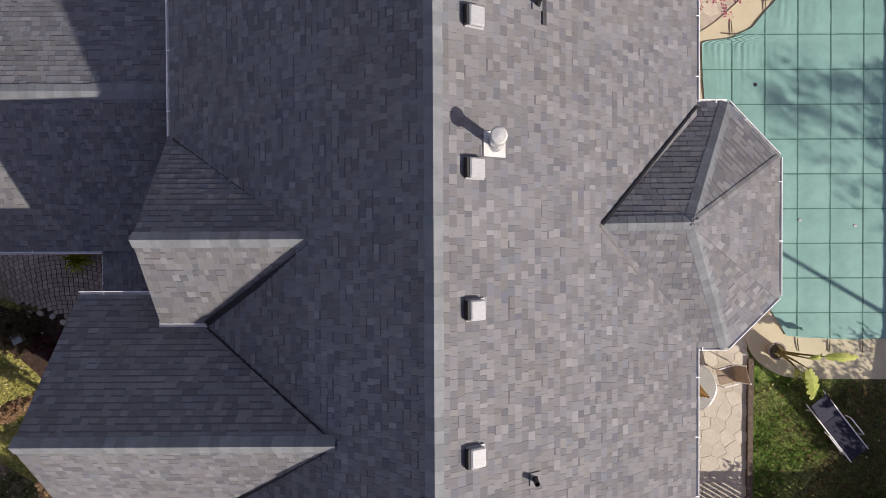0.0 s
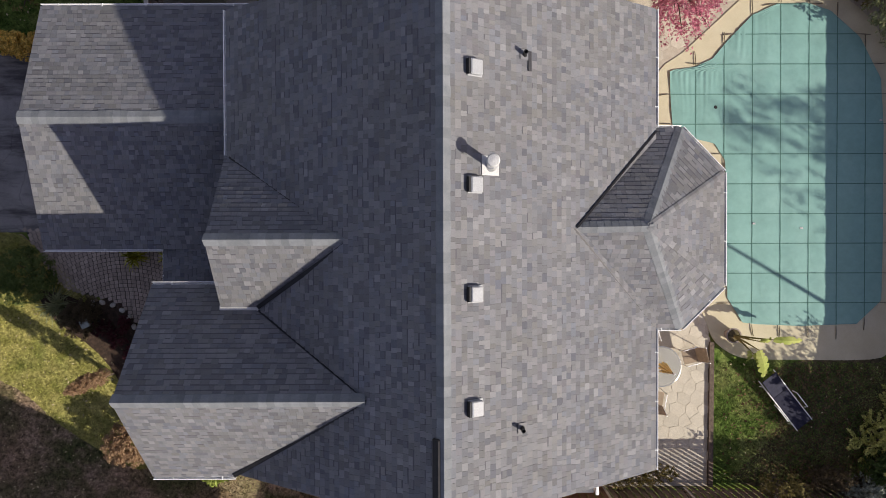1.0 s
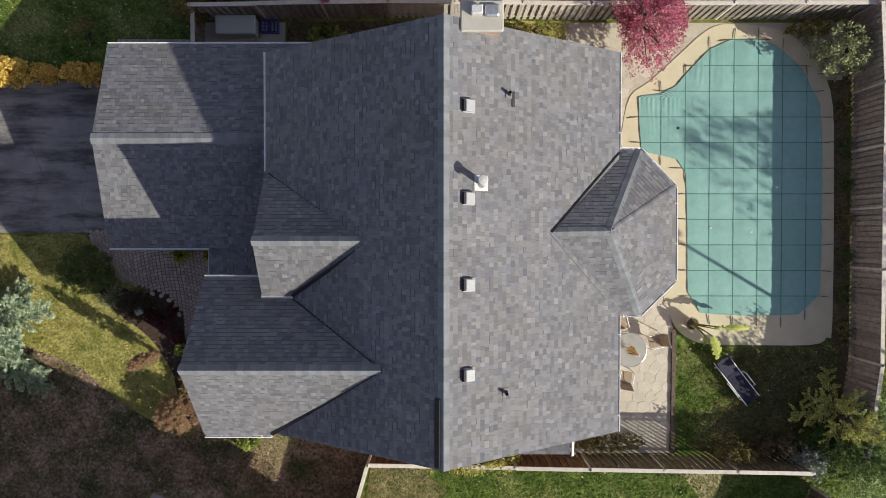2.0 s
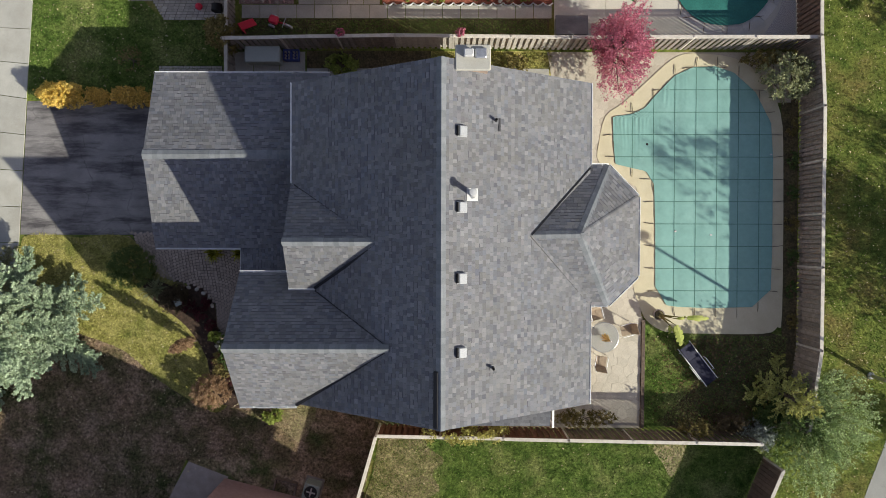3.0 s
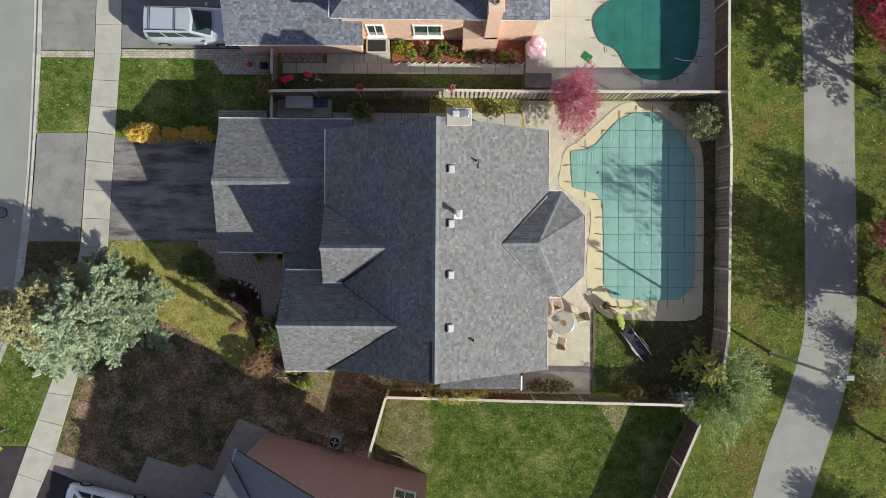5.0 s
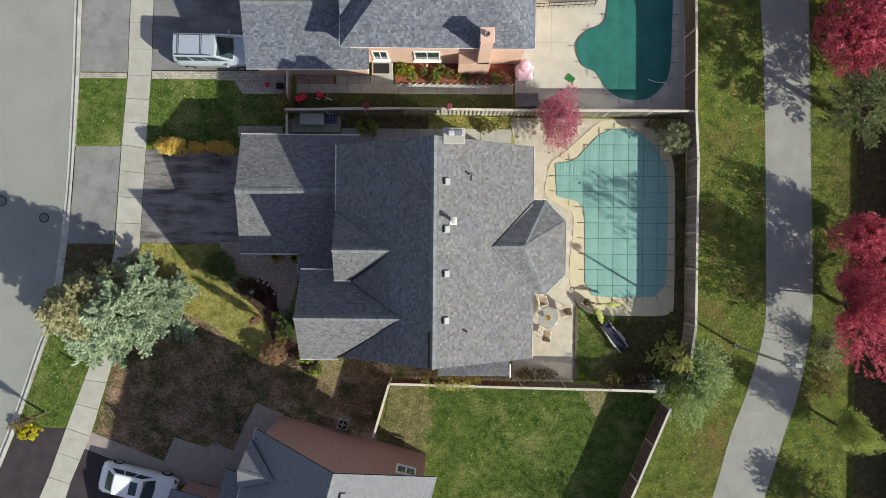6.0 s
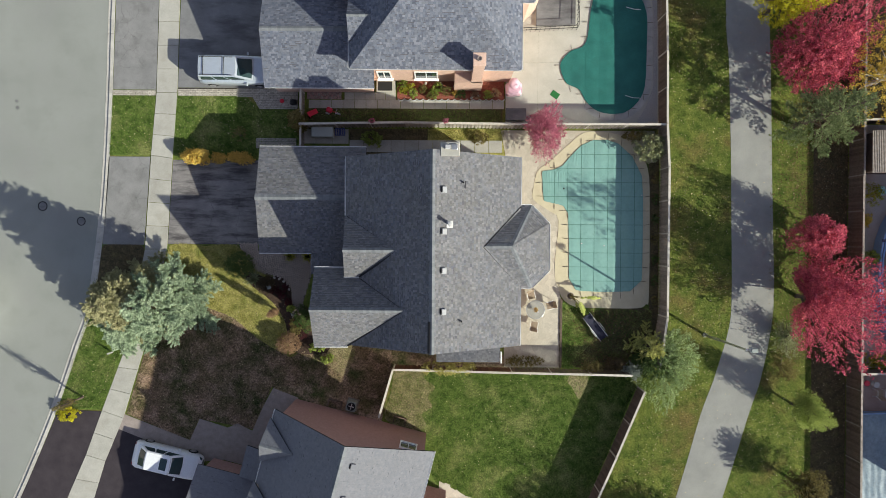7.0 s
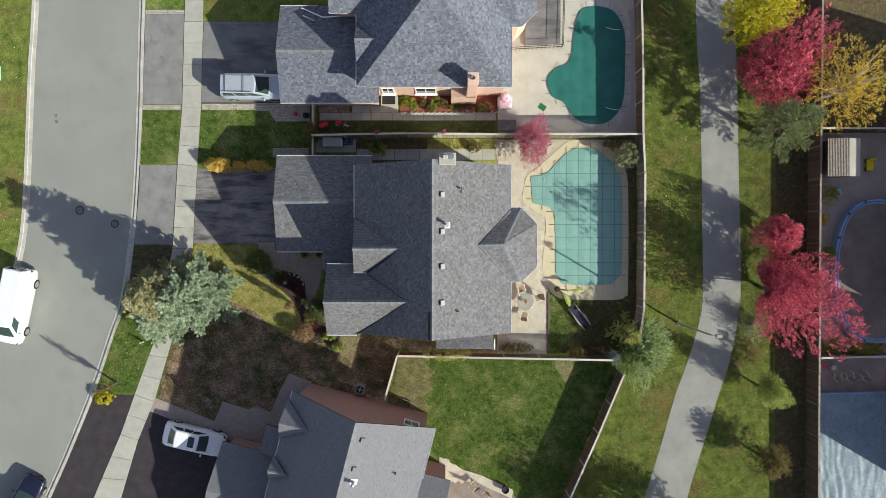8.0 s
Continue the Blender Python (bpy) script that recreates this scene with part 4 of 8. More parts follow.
cap_line(house, apex, (*bay[1], TZ), (0.28, 0.35), 0.15, step=0.17, name="hip_cap", lift=0.018)
cap_line(house, apex, (*bay[4], TZ), (0.34, 0.28), 0.15, step=0.17, name="hip_cap", lift=0.018)
cap_line(house, apex, (*bay[2], TZ), (0.2, 0.2), 0.07, SHINGLE, 0.17, "hip_cap", True)
cap_line(house, apex, (*bay[3], TZ), (0.2, 0.2), 0.07, SHINGLE, 0.17, "hip_cap", True)
for i in range(5):
    a, b = bay[i], bay[i + 1]
    gutter(house, (*a, TZ), (*b, TZ), (a[1] - b[1], b[0] - a[0]) if b[1] < a[1] else (0, 1 if i == 0 else -1))
box_walls(house, [(5.0, 2.4), (5.7, 2.4), (6.5, 1.5), (6.5, -1.1), (5.7, -1.95), (5.0, -1.95), (4.6, 0)], 0, TZ - 0.1, BRICK)
valley(house, (2.85, 0.27, 6.60), (5.09, 2.64, 5.07), 0.022, 0.03, (0.03, -0.03))
valley(house, (2.82, 0.2, 6.60), (5.05, -2.18, 5.07), 0.03, 0.02)

# Lean-to on the south side
lean = plane((0, -5.4, 3.35), (1, -5.4, 3.35), (0, -7.1, 2.7))
roof_plane(house, [(0.1, -7.1), (4.1, -7.1), (4.1, -5.4), (0.1, -5.4)], lean, SHINGLE_LEAN, 15)
box_walls(house, [(0.3, -6.85), (3.9, -6.85), (3.9, -5.3), (0.3, -5.3)], 0, 2.7, BRICK)
part("downspout", Form().box((0.09, 0.75, 0.07), Matrix.Translation((4.2, -6.8, 2.72)), 0.015).box((0.08, 0.08, 2.6), Matrix.Translation((4.2, -7.1, 1.35)), 0.01), WHITE, house)

# Chimney on the north gable
part("chimney_shaft", Form().prism([(0.38, 5.28), (1.33, 5.28), (1.33, 5.95), (0.38, 5.95)], 0, 8.25), BRICK, house)
cap = part("chimney_cap", Form().box((1.08, 0.78, 0.12), Matrix.Translation((0.855, 5.61, 8.3)), 0.03), CONCRETE, house, "pale concrete chimney cap")
part("flue", Form().box((0.3, 0.24, 0.22), Matrix.Translation((0.72, 5.72, 8.45)), 0.03), WHITE_VENT, cap)
part("flue", Form().box((0.36, 0.30, 0.12), Matrix.Translation((1.1, 5.72, 8.41)), 0.03), GALV, cap)


# Roof vents
def box_vent(x, y):
    z = E_slope(x, y)
    tilt = Matrix.Translation((x, y, z)) @ Matrix.Rotation(math.atan(0.677), 4, "Y")
    v = thing("roof_vent", "pale grey square box vent on the shingled roof", "roof vent", tilt, "box vents along the ridge")
    part("flange", Form().box((0.36, 0.35, 0.012), Matrix.Translation((0.02, 0, 0.034)), 0.004), VENT_GREY, v)
    part("hood", Form().box((0.29, 0.31, 0.11), Matrix.Translation((0, 0, 0.10)), 0.02), VENT_GREY, v)
    part("throat", Form().box((0.05, 0.30, 0.09), Matrix.Translation((-0.165, 0, 0.08))), BLACK, v)


for y in (3.40, 1.08, -1.10, -3.38):
    box_vent(0.5, y)
flue_pipe = thing("flue_pipe", "galvanised flue pipe with a round cap on white flashing", "flue pipe")
px, py = 0.86, 1.50
pz = E_slope(px, py)
part("flashing", Form().box((0.44, 0.40, 0.012), Matrix.Translation((px, py - 0.02, pz + 0.03)) @ Matrix.Rotation(math.atan(0.677), 4, "Y"), 0.004), WHITE_VENT, flue_pipe)
part("collar", Form().lathe([(0.15, -0.08), (0.15, 0.06), (0.10, 0.12)], 20, Matrix.Translation((px, py, pz))), GALV, flue_pipe, smooth=False)
part("pipe", Form().lathe([(0.085, -0.1), (0.085, 0.75)], 20, Matrix.Translation((px, py, pz))), GALV, flue_pipe)
part("cap", Form().lathe([(0.10, 0.72), (0.13, 0.74), (0.13, 0.84), (0.11, 0.87), (0.02, 0.885)], 20, Matrix.Translation((px, py, pz))), WHITE_VENT, flue_pipe)
for x, y in ((1.62, 3.85), (1.55, -3.98)):
    z = E_slope(x, y)
    v = thing("plumbing_vent", "short black plumbing vent pipe on the roof", "vent pipe", group="plumbing vents")
    if y > 0:
        part("flashing", Form().box((0.09, 0.42, 0.01), Matrix.Translation((x + 0.12, y - 0.12, E_slope(x + 0.12, y) + 0.036)) @ Matrix.Rotation(math.atan(0.677), 4, "Y"), 0.003), DECK, v)
    part("boot", Form().box((0.24, 0.22, 0.012), Matrix.Translation((x, y, z + 0.03)) @ Matrix.Rotation(math.atan(0.677), 4, "Y"), 0.004), SHINGLE_PIECE, v)
    part("pipe", Form().lathe([(0.06, -0.05), (0.05, 0.05), (0.045, 0.05), (0.045, 0.28), (0.035, 0.28), (0.035, 0.2)], 14, Matrix.Translation((x, y, z))), BLACK, v)

# ---- the neighbours' houses ----
north = thing("neighbour_house", "pink brick house with a blue grey shingled roof", "house")
nz = 4.88
n_pts = {"sw": (-5.22, 10.9), "se": (5.12, 10.85), "nw": (-5.22, 21.5), "ne": (5.12, 21.5)}
n_ridge = 8.9
n_s = plane((*n_pts["sw"], nz), (*n_pts["se"], nz), (-0.1, 16.2, n_ridge))
roof_plane(north, [n_pts["sw"], n_pts["se"], (-0.05, 16.2)], n_s, SHINGLE_N, 21)
roof_plane(north, [n_pts["se"], n_pts["ne"], (-0.05, 16.2)], plane((*n_pts["se"], nz), (*n_pts["ne"], nz), (-0.05, 16.2, n_ridge)), SHINGLE_N, 22)
roof_plane(north, [n_pts["nw"], n_pts["sw"], (-0.05, 16.2)], plane((*n_pts["nw"], nz), (*n_pts["sw"], nz), (-0.05, 16.2, n_ridge)), SHINGLE_N, 23)
roof_plane(north, [n_pts["ne"], n_pts["nw"], (-0.05, 16.2)], plane((*n_pts["ne"], nz), (*n_pts["nw"], nz), (-0.05, 16.2, n_ridge)), SHINGLE_N, 24)
part("wall", Form().prism([(-4.9, 11.25), (4.85, 11.25), (4.85, 21.2), (-4.9, 21.2)], 0, nz - 0.12), PINK, north)
for a, b, o in (((-5.22, 10.9, nz), (5.12, 10.85, nz), (0, -1)), ((5.12, 10.85, nz), (5.12, 21.5, nz), (1, 0)), ((-5.22, 10.9, nz), (-5.22, 21.5, nz), (-1, 0))):
    gutter(north, a, b, o)
garage_n = plane((-10.95, 13.55, 3.95), (0, 13.55, 3.95), (-10.9, 16.9, 2.8))
garage_s = plane((-10.95, 13.55, 3.95), (0, 13.55, 3.95), (-10.9, 10.2, 2.8))
roof_plane(north, [(-10.85, 10.2), (-3.92, 10.2), (-3.92, 13.55), (-10.9, 13.55)], garage_s, SHINGLE_N, 25)
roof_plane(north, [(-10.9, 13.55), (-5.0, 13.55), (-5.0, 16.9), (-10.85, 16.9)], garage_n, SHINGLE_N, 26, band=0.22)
cap_line(north, (-10.9, 13.55, 3.95), (-5.0, 13.55, 3.95), (0.35, 0.34), 0.15, joined=True)
part("wall", Form().prism([(-10.6, 10.5), (-4.2, 10.5), (-4.2, 16.6), (-10.6, 16.6)], 0, 2.75), PINK, north)
part("gable_wall", Form().add([(x, y, z) for x in (-10.6, -10.35) for y, z in ((10.5, 2.7), (16.6, 2.7), (13.55, 3.75))], [(0, 1, 2), (5, 4, 3), (0, 3, 4, 1), (1, 4, 5, 2), (2, 5, 3, 0)]), PINK, north)
gutter(north, (-10.85, 10.2, 2.8), (-3.92, 10.2, 2.8), (0, -1))
gutter(north, (-10.85, 16.9, 2.8), (-8.2, 16.9, 2.8), (0, 1))

part("roof_downspout", Form().tube([(x, y, garage_n(x, y) + 0.07) for x, y in ((-9.33, 16.75), (-9.2, 16.7), (-7.86, 16.06), (-7.7, 16.04), (-6.09, 16.17), (-6.0, 16.3))], 0.045, 8), WHITE, north)


def gablet(owner, m, u0, u1, v, half, z0, z1, material, seed):
    """A small gable on an eave: its ridge runs from u0 to u1 along the roof's own axes m."""
    def at(a, b):
        return tuple((m @ Vector((a, b, 0))).xy)
    for s in (-1, 1):
        z = plane((*at(u0, v), z1), (*at(u1, v), z1), (*at(u0, v + s * half), z0))
        roof_plane(owner, [at(u0, v), at(u1, v), at(u0, v + s * half)], z, material, seed + s, thick=0.12)
    a, b = at(u0, v), at(u1, v)
    cap_line(owner, (*a, z1), (*b, z1), (0.9, 0.9), 0.1, joined=True)
    p = [m @ Vector((u0 + 0.15, v + s * half * 0.85, 0)) for s in (-1, 1)] + [m @ Vector((u0 + 0.15, v, 0))]
    q = [m @ Vector((u0 + 0.4, v + s * half * 0.85, 0)) for s in (-1, 1)] + [m @ Vector((u0 + 0.4, v, 0))]
    zs = [z0, z0, z1 - 0.2]
    part("gable_wall", Form().add([(w.x, w.y, h) for w, h in zip(p, zs)] + [(w.x, w.y, h) for w, h in zip(q, zs)], [(0, 1, 2), (5, 4, 3), (0, 3, 4, 1), (1, 4, 5, 2), (2, 5, 3, 0)]), BRICK, owner)


gablet(north, Matrix(), -5.25, -3.6, 13.75, 1.35, 4.95, 5.95, SHINGLE_N, 30)
for s, y in ((-1, 15.75), (1, 21.0)):
    z = plane((-7.05, 18.4, 7.4), (0, 18.4, 7.4), (-7.05, y, 5.0))
    roof_plane(north, [(-7.05, 18.4), (-2.0, 18.4), (-4.8, y), (-7.05, y)], z, SHINGLE_N, 40 + s)
part("wall", Form().prism([(-6.8, 16.1), (-4.9, 16.1), (-4.9, 20.7), (-6.8, 20.7)], 0, 4.9), PINK, north)
gutter(north, (-7.05, 15.75, 5.0), (-5.85, 15.75, 5.0), (0, -1))
gutter(north, (-7.05, 15.75, 5.0), (-7.05, 21.0, 5.0), (-1, 0))
gutter(north, (-9.2, 16.2, 3.2), (-7.9, 15.6, 3.2), (-0.4, -1))
gutter(north, (-7.9, 15.6, 3.2), (-6.0, 15.55, 3.2), (0, -1))
dy = 17.12
nbay = [(x, y + dy) for x, y in bay]
nap, nbk = (4.6, 0.27 + dy, 6.6), (2.85, 0.25 + dy, 6.6)
roof_plane(north, [nbay[0], nbk[:2], nap[:2], nbay[1]], plane((*nbay[0], nz), (*nbay[1], nz), nap), SHINGLE_N, 50)
for i in (1, 2, 3):
    roof_plane(north, [nbay[i], nap[:2], nbay[i + 1]], plane((*nbay[i], nz), (*nbay[i + 1], nz), nap), SHINGLE_N, 50 + i)
roof_plane(north, [nbay[5], nbay[4], nap[:2], nbk[:2]], plane((*nbay[4], nz), (*nbay[5], nz), nap), SHINGLE_N, 55)
gutter(north, (*nbay[4], nz), (*nbay[5], nz), (0, -1))
gutter(north, (*nbay[3], nz), (*nbay[4], nz), (0.7, -0.7))
part("wall", Form().prism([(4.8, 2.4 + dy), (5.7, 2.4 + dy), (6.5, 1.5 + dy), (6.5, -1.1 + dy), (5.7, -1.95 + dy), (4.8, -1.95 + dy)], 0, nz - 0.1), PINK, north)
stack = part("chimney_shaft", Form().prism([(2.2, 10.62), (2.85, 10.62), (2.85, 11.3), (2.2, 11.3)], 2.4, 6.75).box((0.75, 0.78, 0.1), Matrix.Translation((2.525, 10.96, 6.78)), 0.02), PINK, north)
part("flue", Form().lathe([(0.14, 6.8), (0.14, 7.0), (0.11, 7.0), (0.11, 6.9)], 14, Matrix.Translation((2.525, 10.96, 0))), PAVE_TAN, stack)
part("chimney_breast", Form().prism([(1.15, 10.62), (2.95, 10.62), (2.95, 11.3), (1.15, 11.3)], 0, lambda x, y: 2.35 if x < 2 else 2.75), PINK, north)


def wall_window(owner, x0, x1, y, z0, z1):
    w = part("window", Form().box((x1 - x0 + 0.16, 0.1, 0.09), Matrix.Translation(((x0 + x1) / 2, y, z0 - 0.045))).box((x1 - x0 + 0.16, 0.08, 0.08), Matrix.Translation(((x0 + x1) / 2, y, z1 + 0.04)))
             .box((0.08, 0.08, z1 - z0), Matrix.Translation((x0 - 0.04, y, (z0 + z1) / 2))).box((0.08, 0.08, z1 - z0), Matrix.Translation((x1 + 0.04, y, (z0 + z1) / 2)))
             .box((0.05, 0.06, z1 - z0), Matrix.Translation(((x0 + x1) / 2, y, (z0 + z1) / 2))), WHITE, owner)
    part("pane", Form().box((x1 - x0, 0.02, z1 - z0), Matrix.Translation(((x0 + x1) / 2, y + 0.015, (z0 + z1) / 2))), GLASS, w)
    part("sill", Form().box((x1 - x0 + 0.3, 0.22, 0.06), Matrix.Translation(((x0 + x1) / 2, y - 0.05, z0 - 0.12)), 0.01), WHITE, w)


wall_window(north, -3.75, -3.0, 11.23, 1.0, 2.6)
wall_window(north, -1.35, 0.0, 11.23, 1.0, 2.6)
landing = thing("door_landing", "concrete side landing with a dark doormat", "steps", kind="structure")
part("step", Form().box((1.25, 0.75, 0.3), Matrix.Translation((-3.4, 10.85, 0.15)), 0.015), CONCRETE, landing)
part("doormat", Form().box((0.95, 0.6, 0.02), Matrix.Translation((-3.45, 10.85, 0.312)), 0.005), BLACK, landing)

# ---- the southern neighbour, turned by 14.5 degrees ----
S = pose(-9.34, -10.11, 0, 0, 0, -14.5)
south = thing("neighbour_house", "pink brick house with a pale grey gable roof", "house")


def sp(u, v):
    return tuple((S @ Vector((u, v, 0))).xy)


SR, SE = 8.25, 4.8
su0, su1, sur = -0.35, 9.6, 4.5
s_west = plane((*sp(sur, 0), SR), (*sp(sur, 1), SR), (*sp(su0, 0), SE))
s_east = plane((*sp(sur, 0), SR), (*sp(sur, 1), SR), (*sp(su1, 0), SE))
roof_plane(south, [sp(su0, -14), sp(sur, -14), sp(sur, 0.35), sp(su0, 0.35)], s_west, SHINGLE_S, 60)
roof_plane(south, [sp(sur, -14), sp(su1, -14), sp(su1, 0.35), sp(sur, 0.35)], s_east, SHINGLE_S, 61)
cap_line(south, (*sp(sur, 0.35), SR), (*sp(sur, -14), SR), (0.62, 0.6), 0.14, joined=True)
part("wall", Form().prism([sp(0, 0), sp(9.05, 0), sp(9.05, -13.6), sp(0, -13.6)], 0, SE - 0.1), PINK_DARK, south)
for v0 in (-0.25, -13.6):
    pts = [(*sp(u, v0 + d), z) for d in (0, 0.25) for u, z in ((0, SE - 0.1), (9.05, SE - 0.1), (sur, SR - 0.2))]
    part("gable_wall", Form().add(pts, [(0, 1, 2), (5, 4, 3), (0, 3, 4, 1), (1, 4, 5, 2), (2, 5, 3, 0)]), PINK_DARK, south)
gutter(south, (*sp(su1, 0.35), SE), (*sp(su1, -3.2), SE), tuple((S.to_3x3() @ Vector((1, 0, 0))).xy))
gutter(south, (*sp(su0, -14), SE), (*sp(su0, 0.35), SE), tuple((S.to_3x3() @ Vector((-1, 0, 0))).xy))
gablet(south, S, -0.5, 1.5, -1.55, 1.38, 4.9, 6.2, SHINGLE_S, 70)
gablet(south, S, -0.5, 0.8, -4.95, 0.82, 4.9, 5.8, SHINGLE_S, 74)
setting("porch_slab", Form().prism([sp(-4.7, -3.4), sp(0, -2.8), sp(0, -5.25), sp(-4.3, -5.25)], -0.2, 0.028), PAVE_TAN, "grey tan paving under a side porch", "paving")
porch_s = plane((*sp(-0.2, -3), 3.05), (*sp(-0.2, -5), 3.05), (*sp(-1.85, -3), 2.7))
roof_plane(south, [sp(-1.85, -5.0), sp(-0.1, -5.0), sp(-0.1, -2.95), sp(-1.85, -2.95)], porch_s, SHINGLE_S, 77)
pane_at = Matrix.Translation((*sp(8.0, 0.02), 4.12)) @ S.to_3x3().to_4x4()
gable_window = part("window", Form().box((1.1, 0.1, 0.08), Matrix.Translation((0, 0.03, 0.58))).box((1.1, 0.14, 0.08), Matrix.Translation((0, 0.05, -0.58))).box((0.08, 0.1, 1.1), Matrix.Translation((-0.51, 0.03, 0))).box((0.08, 0.1, 1.1), Matrix.Translation((0.51, 0.03, 0))).box((0.05, 0.08, 1.1), Matrix.Translation((0, 0.03, 0))), WHITE, south, at=pane_at)
part("pane", Form().box((0.96, 0.03, 1.08), Matrix.Translation((0, 0.01, 0))), GLASS, gable_window)
for s, v in ((1, -3.1), (-1, -9.5)):
    z = plane((*sp(9, -6.3), 5.6), (*sp(12, -6.3), 5.6), (*sp(9, v), 4.1))
    roof_plane(south, [sp(7.8, -6.3), sp(11.6, -6.3), sp(11.6, v), sp(9.3, v)], z, SHINGLE_S, 80 + s)
part("wall", Form().prism([sp(9, -3.4), sp(11.3, -3.4), sp(11.3, -9.2), sp(9, -9.2)], 0, 4.0), PINK_DARK, south)
for s, v in ((1, -5.0), (-1, -11.5)):
    z = plane((*sp(-4.65, -8.2), 3.6), (*sp(0, -8.2), 3.6), (*sp(-4.65, v), 2.5))
    roof_plane(south, [sp(-4.65, -8.2), sp(0.2, -8.2), sp(0.2, v), sp(-4.65, v)], z, SHINGLE_S, 85 + s)
part("wall", Form().prism([sp(-4.35, -5.3), sp(0, -5.3), sp(0, -11.2), sp(-4.35, -11.2)], 0, 2.42), PINK_DARK, south)
part("gable_wall", Form().add([(*sp(u, v), z) for u in (-4.35, -4.15) for v, z in ((-5.3, 2.4), (-11.2, 2.4), (-8.2, 3.42))], [(0, 1, 2), (5, 4, 3), (0, 3, 4, 1), (1, 4, 5, 2), (2, 5, 3, 0)]), PINK_DARK, south)
for u, v in ((5.2, -0.75), (5.15, -2.65)):
    x, y = sp(u, v)
    vent = thing("roof_vent", "dark low box vent on the pale roof", "roof vent", group="vents on the pale roof")
    part("hood", Form().box((0.3, 0.3, 0.14), Matrix.Translation((x, y, s_east(x, y) + 0.07)) @ S.to_3x3().to_4x4() @ Matrix.Rotation(0.54, 4, "Y"), 0.02), SHINGLE_S, vent)
    part("throat", Form().box((0.03, 0.26, 0.10), Matrix.Translation((x, y, s_east(x, y) + 0.07)) @ S.to_3x3().to_4x4() @ Matrix.Rotation(0.54, 4, "Y") @ Matrix.Translation((-0.16, 0, 0))), BLACK, vent)
x, y = sp(5.3, -3.5)
pipe = thing("flue_pipe", "white flue pipe on the pale grey roof", "flue pipe")
part("flashing", Form().box((0.5, 0.4, 0.015), Matrix.Translation((x, y, s_east(x, y) + 0.03)) @ S.to_3x3().to_4x4() @ Matrix.Rotation(0.54, 4, "Y"), 0.004), WHITE_VENT, pipe)
part("pipe", Form().lathe([(0.09, -0.1), (0.09, 0.6), (0.13, 0.62), (0.13, 0.72), (0.03, 0.76)], 16, Matrix.Translation((x, y, s_east(x, y)))), GALV, pipe)
x, y = sp(7.75, -2.85)
pipe = thing("plumbing_vent", "short black plumbing vent pipe on the pale roof", "vent pipe", group="plumbing vents")
part("pipe", Form().lathe([(0.06, -0.1), (0.05, 0.05), (0.045, 0.3), (0.03, 0.3)], 12, Matrix.Translation((x, y, s_east(x, y)))), BLACK, pipe)
setting("side_walk_south", Form().prism([(-21.0, -11.2), (-16.5, -12.95), (-15.85, -11.5), (-13.95, -12.1), (-13.3, -11.8), (-12.3, -12.3), (-11.55, -10.6), (-10.9, -9.4), (-9.2, -10.05), (-9.6, -11.0), (-11.0, -14.0), (-15.8, -14.4), (-21.4, -12.2)], -0.2, 0.034), PAVE_TAN, "grey tan paved front walk", "paving")
# Darker brown than its border: tree shade put into the patio's colour
setting("south_patio", Form().prism([(0.3, -15.6), (2.1, -16.6), (3.4, -17.0), (5.8, -18.1), (6.2, -20), (5, -26), (0.3, -26)], -0.2, 0.03), PAVER_DARK, "brown stone patio behind a house, darkened for tree shade", "patio")
setting("patio_border", Form().prism([(0.3, -15.6), (2.1, -16.6), (3.4, -17.0), (5.8, -18.1), (5.7, -18.75), (3.3, -17.65), (2.0, -17.2), (0.3, -16.3)], -0.2, 0.036), STONE, "cream border of the stone patio", "patio")
ac = thing("air_conditioner", "grey outdoor air conditioner unit beside the pink wall", "air conditioner", pose(-5.55, -10.45, 0, 0, 0, -14.5))
part("case", Form().box((0.66, 0.66, 0.72), Matrix.Translation((0, 0, 0.4)), 0.04), PLASTIC_GREY, ac)
part("fan_guard", Form().lathe([(0.27, 0.765), (0.27, 0.78), (0.2, 0.79), (0.2, 0.77)], 20), BLACK, ac)
part("fan", Form().box((0.4, 0.06, 0.02), Matrix.Translation((0, 0, 0.77))).box((0.06, 0.4, 0.02), Matrix.Translation((0, 0, 0.773))), GALV, ac)
part("pad", Form().box((0.8, 0.8, 0.06), Matrix.Translation((0, 0, 0.03)), 0.01), PAVER_DARK, ac)
for u, w in ((2.6, 0.9), (7.1, 0.8)):
    x, y = sp(u, 0.35)
    well = thing("window_well", "low dark timber window well beside the wall", "window well", pose(x, y, 0, 0, 0, -14.5))
    part("frame", Form().box((w, 0.06, 0.3), Matrix.Translation((0, 0.25, 0.12))).box((0.06, 0.5, 0.3), Matrix.Translation((-w / 2, 0, 0.12))).box((0.06, 0.5, 0.3), Matrix.Translation((w / 2, 0, 0.12))), WOOD_BROWN, well)

